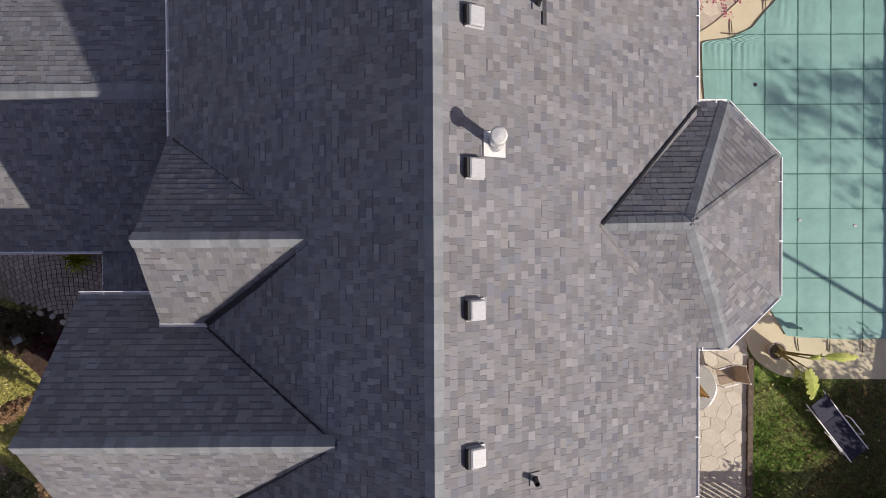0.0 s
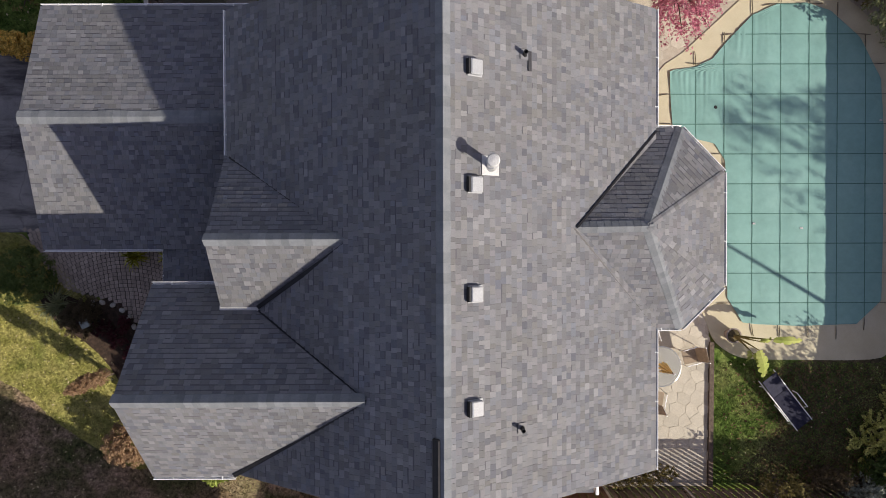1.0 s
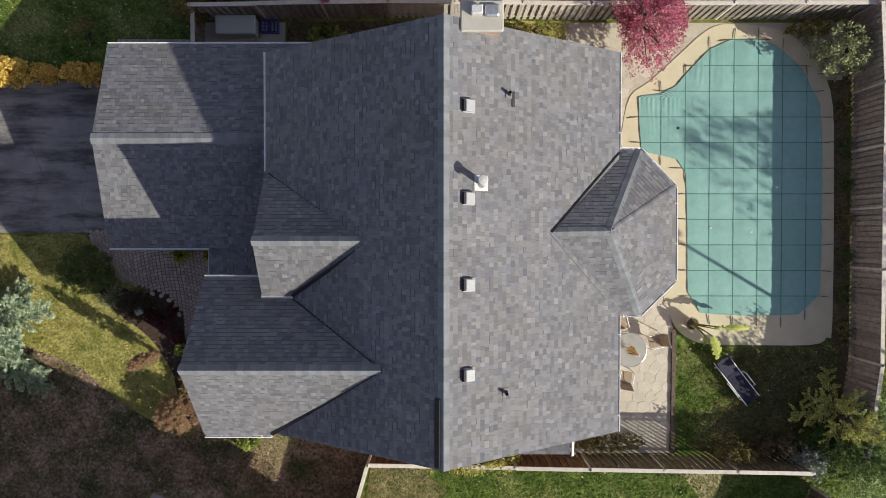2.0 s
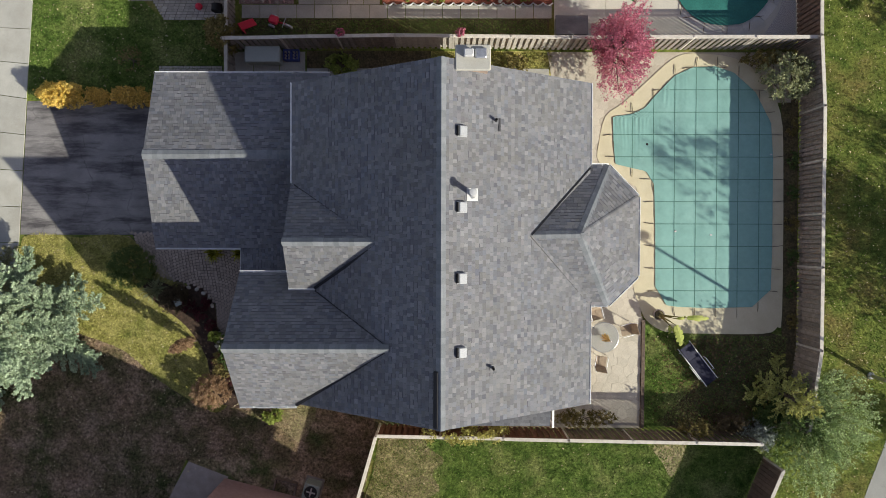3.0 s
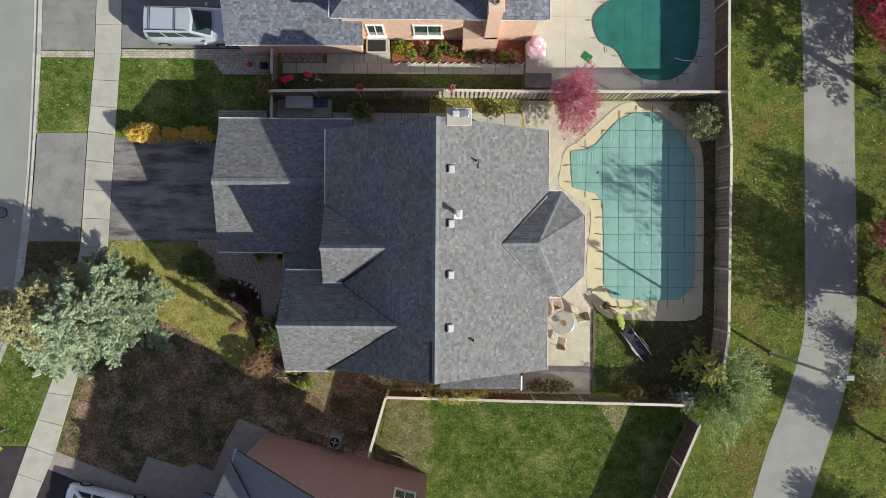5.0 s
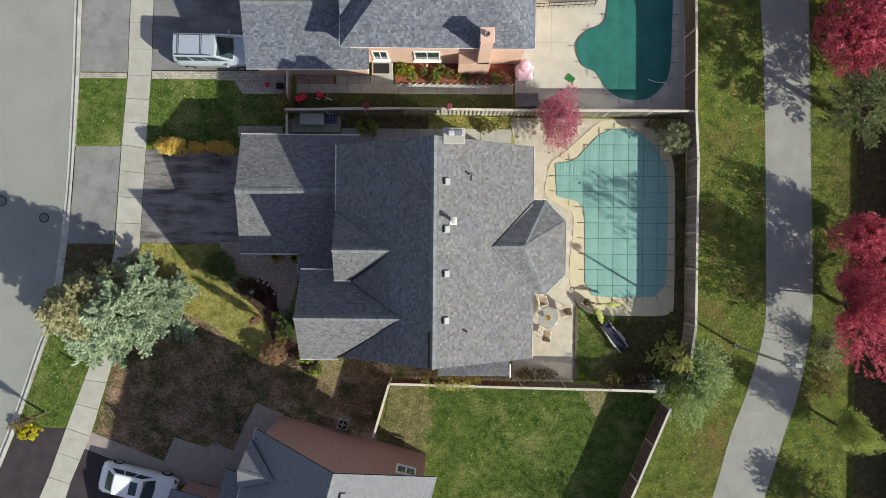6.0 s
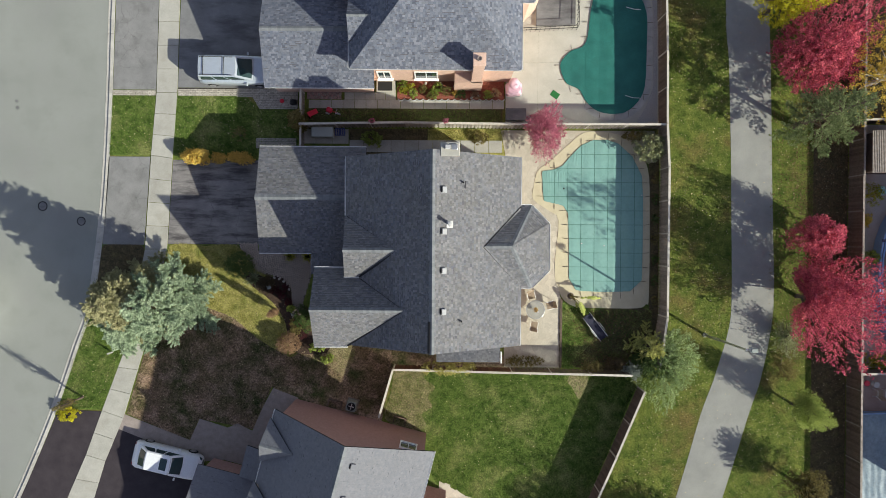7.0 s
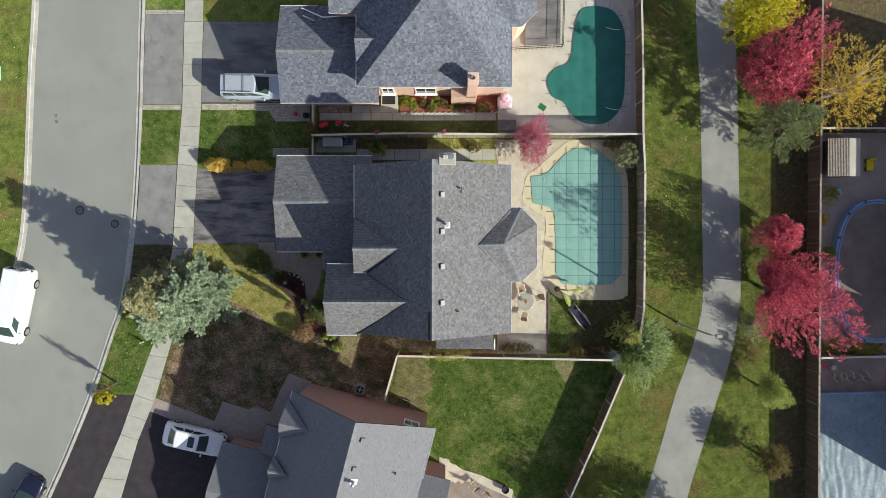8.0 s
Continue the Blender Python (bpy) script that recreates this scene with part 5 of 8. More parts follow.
# ---- houses behind the far yards ----
for y0, y1 in ((-17.8, -9.2), (-6.0, 11.0)):
    far_house = thing("far_house", "plain brick house behind the far yards", "house")
    part("wall", Form().prism([(34.8, y0 + 0.4), (43.8, y0 + 0.4), (43.8, y1 - 0.4), (34.8, y1 - 0.4)], 0, 5.1), BRICK, far_house)
    for xe in (34.4, 44.2):
        part("roof", Form().prism([(39.3, y0), (39.3, y1), (xe, y1), (xe, y0)], plane((39.3, 0, 8.1), (39.3, 1, 8.1), (xe, 0, 5.0)), plane((39.3, 0, 8.25), (39.3, 1, 8.25), (xe, 0, 5.15))), SHINGLE_PIECE, far_house)
    for yy in (y0 + 0.4, y1 - 0.65):
        part("gable_wall", Form().add([(x, y, z) for y in (yy, yy + 0.25) for x, z in ((34.8, 5.1), (43.8, 5.1), (39.3, 8.0))], [(0, 1, 2), (5, 4, 3), (0, 3, 4, 1), (1, 4, 5, 2), (2, 5, 3, 0)]), BRICK, far_house)

# ---- fences ----
BOARDS = {}


def fence(points, height, label, wood, rail, gap=0.10, width=0.14, group="garden fences", start=0):
    """A fence of upright boards, on alternate sides of its rails, with posts and a flat cap rail."""
    owner = thing("fence", label, "fence", group=group)
    rnd = random.Random(len(bpy.data.objects))
    key = (height, width, wood.name)
    if key not in BOARDS:
        BOARDS[key] = [Form().box((width, 0.02, height - 0.06 - d), Matrix.Translation((0, 0, (height - 0.06 - d) / 2 + 0.03)), 0.003).data("board", wood) for d in (0.0, 0.012, 0.025)]
    for a, b in zip(points[:-1], points[1:]):
        a, b = Vector(a), Vector(b)
        d = b - a
        turn = math.atan2(d.y, d.x)
        base = pose(a.x, a.y, 0, 0, 0, math.degrees(turn))
        posts = max(1, round(d.length / 2.3))
        for k in range(posts + 1):
            part("post", Form().box((0.09, 0.09, height + 0.05), Matrix.Translation((0, 0, (height + 0.05) / 2)), 0.008), rail, owner, at=base @ Matrix.Translation((d.length * k / posts, 0, 0)))
        for k in range(posts):
            sag = [rnd.uniform(-0.012, 0.012) for _ in range(2)]
            seg = d.length / posts
            part("cap_rail", Form().box((seg - 0.01, 0.14, 0.035), Matrix.Translation((seg * (k + 0.5), rnd.uniform(-0.008, 0.008), height + sag[0])) @ Matrix.Rotation(sag[1] * 0.3, 4, "Z"), 0.006), rail, owner, at=base)
            for h in (0.3, height - 0.2):
                part("rail", Form().box((seg, 0.04, 0.09), Matrix.Translation((seg * (k + 0.5), 0, h)), 0.005), wood, owner, at=base)
        n, pitch = int(d.length / ((width + gap) / 2)), (width + gap) / 2
        for k in range(n):
            part("board", rnd.choice(BOARDS[key]), wood, owner, at=base @ pose((k + 0.5) * pitch, 0.033 if k % 2 else -0.033, rnd.uniform(0, 0.012), 0, 0, rnd.uniform(-1.5, 1.5)))
    return owner


FH = 1.75
FE = 1.95
fence([(-8.9, 8.08), (-2.0, 8.2)], FH, "weathered grey board fence with a pale cap rail", WOOD, WOOD_PALE)
fence([(-2.0, 8.2), (5.0, 8.14)], FH, "weathered grey board fence with a pale cap rail", WOOD_PALE, WOOD_PALE)
fence([(5.0, 8.14), (14.85, 8.17)], FH, "weathered grey board fence behind the pool", WOOD, WOOD_PALE)
fence([(14.85, 8.17), (15.0, 5.4), (14.98, -1.0)], FE, "tall weathered grey fence along the park", WOOD, WOOD_PALE, 0.05)
fence([(14.98, -1.0), (14.96, -4.3), (14.5, -7.6)], FE, "tall weathered grey fence along the park", WOOD, WOOD_PALE, 0.05)
fence([(14.85, 8.17), (14.82, 12.9), (14.7, 17.7)], FE, "tall weathered brown fence along the park", WOOD_BROWN, WOOD_PALE, 0.06)
fence([(14.7, 17.7), (14.6, 27)], FE, "tall weathered brown fence along the park", WOOD_BROWN, WOOD_PALE, 0.06)
fence([(-2.73, -7.8), (5.0, -7.95)], FH, "brown board fence with a pale cap rail", WOOD_RED, WOOD_PALE)
fence([(5.0, -7.95), (12.75, -8.08)], FH, "dark brown board fence with a pale cap rail", WOOD_BROWN, WOOD_PALE)
fence([(-2.73, -7.8), (-3.62, -10.9)], FH, "brown board fence with a pale cap rail", WOOD_RED, WOOD_PALE)
fence([(13.6, -9.15), (11.8, -13.45)], FH, "dark brown board fence along the park", WOOD_BROWN, WOOD_PALE, 0.03)
fence([(11.8, -13.45), (9.75, -18.1), (6.5, -26)], FH, "dark brown board fence along the park", WOOD_BROWN, WOOD_PALE, 0.03)
fence([(27.7, 26), (27.65, 12)], FH, "dark board fence on the far side of the park", WOOD_BROWN, WOOD, 0.05)
fence([(27.65, 12), (27.6, -2)], FH, "dark board fence on the far side of the park", WOOD_BROWN, WOOD, 0.05)
fence([(27.6, -2), (27.65, -16)], FH, "dark board fence on the far side of the park", WOOD_BROWN, WOOD, 0.05)
fence([(27.65, -16), (27.7, -30)], FH, "dark board fence on the far side of the park", WOOD_BROWN, WOOD, 0.05)
fence([(27.7, -7.95), (40, -7.7)], 1.5, "pale board fence between two back yards", WOOD, WOOD_PALE)
fence([(27.7, 8.6), (40, 8.6)], 1.5, "pale board fence between two back yards", WOOD_BROWN, WOOD_PALE)
fence([(-8.9, 6.6), (-8.9, 10.4)], 1.2, "pale board gate fence beside the garage", WOOD, WOOD_PALE, 0.06)

# ---- lamp by the path ----
lamp = thing("street_lamp", "tall grey park lamp post with a square head", "street lamp")
LX, LY = 18.1, -5.65
part("pole", Form().tube([(LX, LY, 0), (LX, LY, 3.2), (LX, LY, 6.45)], [0.085, 0.07, 0.055], 12), GALV, lamp)
part("base", Form().lathe([(0.16, 0), (0.16, 0.06), (0.1, 0.14)], 14, Matrix.Translation((LX, LY, 0))), GALV, lamp)
part("arm", Form().tube([(LX, LY, 6.3), (LX + 0.3, LY - 0.02, 6.5), (LX + 0.45, LY - 0.02, 6.52)], 0.03, 8), GALV, lamp)
head = part("lamp_head", Form().box((0.4, 0.26, 0.13), Matrix.Translation((LX + 0.4, LY - 0.02, 6.6)), 0.04), PLASTIC_GREY, lamp)
part("lens", Form().box((0.4, 0.26, 0.03), Matrix.Translation((LX + 0.4, LY - 0.02, 6.505)), 0.01), WHITE_VENT, head)


# ---- vehicles ----
def car(name, label, m, paint_mat, L, W, H, belt, hood, cab, roof, wheel=0.32, rack=False, sunroof=False, windows=((0.06, 0.32), (0.36, 0.62), (0.66, 0.92))):
    """cab, roof: the cabin's ends at the belt and at the roof, along the length from the rear. The car points to +x."""
    v = thing(name, label, name.split("_")[-1], m)
    rings, stations = [], [(0, 0.80, 0.60), (0.03, 0.93, 0.82), (0.10, 0.99, 0.97), (0.3, 1.0, 1.0), (0.6, 1.0, 1.0), (0.82, 0.98, 1.0), (0.93, 0.93, 0.97), (0.98, 0.84, 0.9), (1.0, 0.70, 0.72)]
    for s, w, h in stations:
        x, hw = s * L - L / 2, w * W / 2
        x0, x1 = cab[0] * L - L / 2, cab[1] * L - L / 2
        top = belt * h if x0 - 0.2 < x < x1 else hood * h
        rings.append([(x, -hw * 0.86, 0.2), (x, -hw, 0.34), (x, -hw * 1.0, top * 0.78), (x, -hw * 0.93, top * 0.97), (x, -hw * 0.72, top * 1.01), (x, 0, top * 1.04),
                      (x, hw * 0.72, top * 1.01), (x, hw * 0.93, top * 0.97), (x, hw, top * 0.78), (x, hw, 0.34), (x, hw * 0.86, 0.2)])
    k = len(rings[0])
    f = Form().add([p for r in rings for p in r], [(i * k + j, (i + 1) * k + j, (i + 1) * k + (j + 1) % k, i * k + (j + 1) % k)[::-1] for i in range(len(rings) - 1) for j in range(k)] + [tuple(range(k)), tuple(range(len(rings) * k - 1, len(rings) * k - k - 1, -1))])
    body = part("body", f, paint_mat, v, smooth=True)
    cx0, cx1, rx0, rx1 = (c * L - L / 2 for c in (*cab, *roof))
    bw, rw = W * 0.455, W * 0.375
    lo = [(cx0, -bw * 0.9), (cx1, -bw * 0.86), (cx1 + 0.06, 0), (cx1, bw * 0.86), (cx0, bw * 0.9), (cx0 - 0.04, 0)]
    mid = [((rx0 + rx1) / 2, -rw), ((rx0 + rx1) / 2, rw)]
    hi = [(rx0, -rw * 0.93), (rx1, -rw * 0.92), (rx1 + 0.05, 0), (rx1, rw * 0.92), (rx0, rw * 0.93), (rx0 - 0.03, 0)]
    pts = [(x, y, belt * 0.98) for x, y in lo] + [(x, y, H - 0.05) for x, y in hi] + [(x * 0.97 + 0.03 * (rx0 + rx1) / 2, y * 0.9, H) for x, y in hi]
    g = Form().add(pts, [(i, (i + 1) % 6, 6 + (i + 1) % 6, 6 + i) for i in range(6)] + [(6 + i, 6 + (i + 1) % 6, 12 + (i + 1) % 6, 12 + i) for i in range(6)] + [tuple(range(12, 18))])
    part("cabin", g, paint_mat, body)

    def pane(name, ids, shrink=0.88, out=0.012):
        q = [Vector(pts[i]) for i in ids]
        c = sum(q, Vector()) / 6
        n = (q[1] - q[0]).cross(q[5] - q[0]) + (q[2] - q[1]).cross(q[4] - q[1])
        n.normalize()
        n = n if n.dot(c - Vector((0, 0, H * 0.6))) > 0 else -n
        w = [c + (p - c) * shrink + n * out for p in q]
        b = [p - n * 0.02 for p in w]
        part(name, Form().add(w + b, [(0, 1, 4, 5), (1, 2, 3, 4), (11, 10, 7, 6), (10, 9, 8, 7)] + [(i, 6 + i, 6 + (i + 1) % 6, (i + 1) % 6) for i in range(6)]), GLASS, body)

    pane("windshield", (1, 2, 3, 9, 8, 7), 0.84)
    pane("rear_window", (4, 5, 0, 6, 11, 10), 0.76)
    for a, b, c, d in ((0, 1, 7, 6), (3, 4, 10, 9)):
        P = [Vector(pts[i]) for i in (a, b, c, d)]
        n = (P[1] - P[0]).cross(P[3] - P[0]).normalized()
        n = n if n.dot(Vector((0, P[0].y, 0))) > 0 else -n
        for s0, s1 in [w if a == 0 else (1 - w[1], 1 - w[0]) for w in windows]:
            q = [P[0].lerp(P[1], s0).lerp(P[3].lerp(P[2], s0), 0.12), P[0].lerp(P[1], s1).lerp(P[3].lerp(P[2], s1), 0.12), P[0].lerp(P[1], s1).lerp(P[3].lerp(P[2], s1), 0.88), P[0].lerp(P[1], s0).lerp(P[3].lerp(P[2], s0), 0.88)]
            w = [p + n * 0.012 for p in q]
            z = [p - n * 0.01 for p in q]
            part("side_window", Form().add(w + z, [(0, 1, 2, 3), (7, 6, 5, 4), (0, 4, 5, 1), (1, 5, 6, 2), (2, 6, 7, 3), (3, 7, 4, 0)]), GLASS, body)
    for x in (0.18 * L - L / 2, 0.82 * L - L / 2):
        for s in (-1, 1):
            w = part("wheel", Form().lathe([(wheel * 0.7, -0.11), (wheel, -0.09), (wheel, 0.09), (wheel * 0.7, 0.11)], 20, Matrix.Translation((x, s * (W / 2 - 0.09), wheel)) @ Matrix.Rotation(math.pi / 2, 4, "X")), BLACK, v)
            part("rim", Form().lathe([(wheel * 0.66, -0.12), (wheel * 0.6, 0.12)], 14, Matrix.Translation((x, s * (W / 2 - 0.085), wheel)) @ Matrix.Rotation(math.pi / 2, 4, "X")), GALV, w)
    for s in (-1, 1):
        part("mirror", Form().box((0.12, 0.2, 0.12), Matrix.Translation((cx1 - 0.35, s * (W / 2 + 0.06), belt + 0.02)), 0.03), paint_mat, v)
        part("headlight", Form().box((0.25, 0.34, 0.14), Matrix.Translation((L / 2 - 0.19, s * W * 0.33, hood * 0.82)) @ Matrix.Rotation(-s * 0.35, 4, "Z"), 0.04), GLASS, v)
        part("tail_light", Form().box((0.08, 0.22, 0.14), Matrix.Translation((-L / 2 + 0.10, s * W * 0.37, hood * 0.72)), 0.03), TAIL_RED, v)
        if rack:
            part("roof_rail", Form().tube([(rx0 + 0.1, s * rw * 0.82, H + 0.02), (rx0 + 0.2, s * rw * 0.82, H + 0.06), (rx1 - 0.3, s * rw * 0.82, H + 0.06), (rx1 - 0.2, s * rw * 0.82, H + 0.02)], 0.018, 6), BLACK, v)
    if rack:
        for x in (rx0 + 0.35, rx1 - 0.75):
            part("roof_bar", Form().tube([(x, -rw * 0.85, H + 0.07), (x, rw * 0.85, H + 0.07)], 0.022, 6), BLACK, v)
    if sunroof:
        part("sunroof", Form().box((0.46, 0.78, 0.02), Matrix.Translation((rx1 - 0.42, 0, H + 0.006)), 0.006), GLASS, v)
    return v


car("silver_minivan", "silver minivan with black roof bars parked on a driveway", pose(-13.3, 11.75, 0.03, 0, 0, -1), SILVER, 4.85, 1.9, 1.72, 1.08, 1.0, (0.03, 0.76), (0.06, 0.56), 0.34, True)
car("white_sedan", "white sedan with a dark sunroof parked on black asphalt", pose(-17.8, -14.15, 0.03, 0, 0, -13), WHITE_CAR, 4.65, 1.82, 1.42, 0.92, 0.88, (0.11, 0.75), (0.25, 0.60), 0.32, False, True)
car("white_van", "tall white cargo van parked on the street", pose(-30.9, -4.3, -0.07, 0, 0, -102), WHITE_CAR, 5.6, 1.98, 2.05, 1.15, 1.1, (0.0, 0.90), (0.01, 0.74), 0.36, windows=((0.78, 0.95),))
car("dark_car", "dark blue car on the street", pose(-30.6, -19.1, -0.07, 0, 0, 63), NAVY_CAR, 4.6, 1.8, 1.45, 0.92, 0.88, (0.10, 0.76), (0.27, 0.57))


# ---- plants ----
def foliage(name, low, high, spread=0.35, thin_leaf=0.3):
    m = surface(name, low, high, 1.4, 0.85, 0.0, vary="island", spread=spread, fine=9.0, spec=0.1)
    b = m.node_tree.nodes["Principled BSDF"]
    t = m.node_tree
    thin, mix = t.nodes.new("ShaderNodeBsdfTranslucent"), t.nodes.new("ShaderNodeMixShader")
    t.links.new(b.inputs["Base Color"].links[0].from_socket, thin.inputs["Color"])
    mix.inputs[0].default_value = thin_leaf
    t.links.new(b.outputs[0], mix.inputs[1])
    t.links.new(thin.outputs[0], mix.inputs[2])
    t.links.new(mix.outputs[0], t.nodes["Material Output"].inputs["Surface"])
    return m


RED_LEAF = foliage("crimson_leaves", (0.32, 0.035, 0.085), (0.86, 0.22, 0.26), 0.5)
PINK_LEAF = foliage("magenta_leaves", (0.40, 0.10, 0.15), (0.64, 0.25, 0.32))
GOLD_LEAF = foliage("golden_leaves", (0.50, 0.35, 0.05), (0.76, 0.57, 0.13))
LIME_LEAF = foliage("yellow_green_leaves", (0.25, 0.26, 0.03), (0.42, 0.40, 0.06))
LIME_BRIGHT = foliage("bright_yellow_green_leaves", (0.40, 0.38, 0.02), (0.62, 0.56, 0.05))
GREEN_LEAF = foliage("fresh_green_leaves", (0.16, 0.22, 0.04), (0.33, 0.39, 0.10))
SAPLING_LEAF = foliage("bright_sapling_leaves", (0.22, 0.30, 0.06), (0.46, 0.52, 0.16))
OLIVE_LEAF = foliage("olive_brown_leaves", (0.14, 0.12, 0.04), (0.27, 0.22, 0.09))
GREY_LEAF = foliage("grey_green_leaves", (0.19, 0.21, 0.10), (0.41, 0.43, 0.24))
DARK_LEAF = foliage("dark_green_leaves", (0.06, 0.10, 0.03), (0.12, 0.18, 0.06))
CLIPPED_LEAF = foliage("clipped_evergreen_leaves", (0.10, 0.145, 0.045), (0.18, 0.235, 0.08), 0.2)
BURGUNDY = foliage("burgundy_leaves", (0.07, 0.02, 0.025), (0.15, 0.05, 0.055))
WHITE_BLOOM = foliage("white_flowers", (0.55, 0.54, 0.48), (0.8, 0.79, 0.74), 0.1)
CLIMBER_LEAF = foliage("pale_yellow_climber_leaves", (0.33, 0.31, 0.09), (0.56, 0.52, 0.19))
BROWN_LEAF = foliage("dry_brown_leaves", (0.27, 0.165, 0.10), (0.46, 0.31, 0.19))
ORANGE_LEAF = foliage("amber_leaves", (0.62, 0.43, 0.08), (0.88, 0.66, 0.2))
AMBER_DULL = foliage("dull_amber_leaves", (0.58, 0.38, 0.085), (0.84, 0.6, 0.18))
SAGE_LEAF = foliage("sage_green_leaves", (0.21, 0.30, 0.12), (0.46, 0.56, 0.28), 0.5, 0.3)
JUNIPER = foliage("grey_juniper_needles", (0.21, 0.24, 0.20), (0.42, 0.46, 0.38), 0.4, 0.0)
UMBER_LEAF = foliage("umber_leaves", (0.085, 0.065, 0.04), (0.16, 0.125, 0.075))
CYPRESS = foliage("straw_yellow_needles", (0.35, 0.36, 0.09), (0.62, 0.61, 0.22), 0.3, 0.0)
BLUE_NEEDLE = foliage("blue_spruce_needles", (0.19, 0.27, 0.172), (0.42, 0.505, 0.335), 0.25, 0.0)
OLIVE_NEEDLE = foliage("olive_spruce_needles", (0.215, 0.215, 0.105), (0.44, 0.415, 0.23), 0.25, 0.0)
PINE_NEEDLE = foliage("dark_pine_needles", (0.10, 0.135, 0.05), (0.28, 0.33, 0.15), 0.25, 0.0)
DEAD_LEAF = foliage("dead_brown_leaves", (0.10, 0.065, 0.03), (0.22, 0.15, 0.08), 0.45)
LEAF_LITTER = foliage("fallen_leaves", (0.45, 0.36, 0.20), (0.62, 0.54, 0.36), 0.45)


def unit(rnd):
    z, a = rnd.uniform(-1, 1), rnd.uniform(0, 2 * math.pi)
    r = math.sqrt(1 - z * z)
    return Vector((r * math.cos(a), r * math.sin(a), z))


def leaf(form, p, size, rnd, up=0.5):
    """A small leaf: two halves folded along its rib."""
    n = (unit(rnd) + Vector((0, 0, up))).normalized()
    a = n.orthogonal().normalized()
    a = (Matrix.Rotation(rnd.uniform(0, 6.28), 3, n) @ a) * size * rnd.uniform(0.7, 1.25)
    b = n.cross(a) * 0.55
    t = n * size * 0.16
    k = len(form.v)
    form.v += [tuple(p - a), tuple(p + b + t), tuple(p + a), tuple(p - b + t)]
    form.f += [(k, k + 2, k + 1), (k, k + 3, k + 2)]


def clumps(form, centre, radii, rnd, count, leaves, size, fill=0.55, up=0.5, ragged=0.25, floor=-0.55, boughs=0):
    """Leaves in clumps over an uneven ball, thin inside, with gaps between the clumps."""
    c = Vector(centre)
    count, leaves = count * 3, max(8, leaves // 3)
    bumps = [(unit(rnd), rnd.uniform(-ragged, ragged)) for _ in range(16)]
    spots = []
    heads = [unit(rnd) for _ in range(boughs)]
    for _ in range(count):
        d = (rnd.choice(heads) + unit(rnd) * 0.3 * rnd.random()).normalized() if heads else unit(rnd)
        if d.z < floor:
            d.z = -d.z
        r = (1 - (1 - fill) * rnd.random() ** 1.8) * (1 + sum(h * max(0, d.dot(b)) ** 5 for b, h in bumps))
        spots.append(c + Vector((d.x * radii[0], d.y * radii[1], d.z * radii[2])) * r)
    blob = 1.25 * (radii[0] * radii[1] * radii[2]) ** (1 / 3) / count ** 0.40
    for s in spots:
        for _ in range(leaves):
            q = s + unit(rnd) * blob * rnd.random() ** 0.5
            leaf(form, q, size, rnd, up)
    return spots


def sprays(form, centre, radii, rnd, count, leaves, size, ragged=0.25, depth=0.45, length=0.55, width=0.13, floor=-0.6, rise=0.35, up=0.6, above=1.0):
    """Twigs that point outwards over an uneven crown, each thick with leaves along its length, with dark gaps between."""
    c = Vector(centre)
    bumps = [(unit(rnd), rnd.uniform(-ragged, ragged)) for _ in range(26)]
    spots = []
    for _ in range(count):
        d = unit(rnd)
        if d.z < floor:
            d.z = -d.z
        r = (1 - depth * rnd.random() ** 1.6) * (1 + sum(h * max(0, d.dot(b)) ** 7 for b, h in bumps))
        tip = c + Vector((d.x * radii[0], d.y * radii[1], d.z * radii[2] * (above if d.z > 0 else 2 - above))) * r
        way = (tip - c).normalized() + unit(rnd) * 0.35 + Vector((0, 0, rise))
        way.normalize()
        reach = length * rnd.uniform(0.6, 1.35)
        side = way.orthogonal().normalized()
        other = way.cross(side)
        spots.append(tip)
        for _ in range(leaves):
            u, a = rnd.random(), rnd.uniform(0, 6.28)
            w = width * math.sin(math.pi * min(1, 0.12 + 0.95 * u)) * rnd.random() ** 0.5
            leaf(form, tip - way * reach * u + (side * math.cos(a) + other * math.sin(a)) * w, size, rnd, up)
    return spots


def tree(name, label, x, y, height, radii, base, material, seed, count=70, leaves=110, size=0.10, lean=(0, 0), bark=None, ragged=0.42, depth=0.45, length=0.6, width=0.15):
    rnd = random.Random(seed)
    t = thing(name, label, "tree")
    cz = base + radii[2] * 0.6
    crown = Form()
    spots = sprays(crown, (x + lean[0], y + lean[1], cz), radii, rnd, count * 5, max(6, leaves // 5), size, ragged, depth, length, width, -0.85, above=1.4)
    r0 = 0.035 * height / 2 + 0.02
    trunk = Form().tube([(x, y, 0), (x + lean[0] * 0.4, y + lean[1] * 0.4, base * 0.8), (x + lean[0], y + lean[1], cz), (x + lean[0], y + lean[1], base + radii[2] * 1.5)], [r0, r0 * 0.75, r0 * 0.5, r0 * 0.15], 9)
    tr = part("trunk", trunk, bark or BARK, t)
    for s in spots[:: max(1, len(spots) // 22)]:
        b = Vector((x + lean[0] * 0.5, y + lean[1] * 0.5, base * rnd.uniform(0.7, 1.3)))
        part("branch", Form().tube([b, b.lerp(s, 0.5) + Vector((0, 0, 0.2)), s], [r0 * 0.4, r0 * 0.25, r0 * 0.08], 5), bark or BARK, tr)
    part("crown", crown, material, t)
    return t


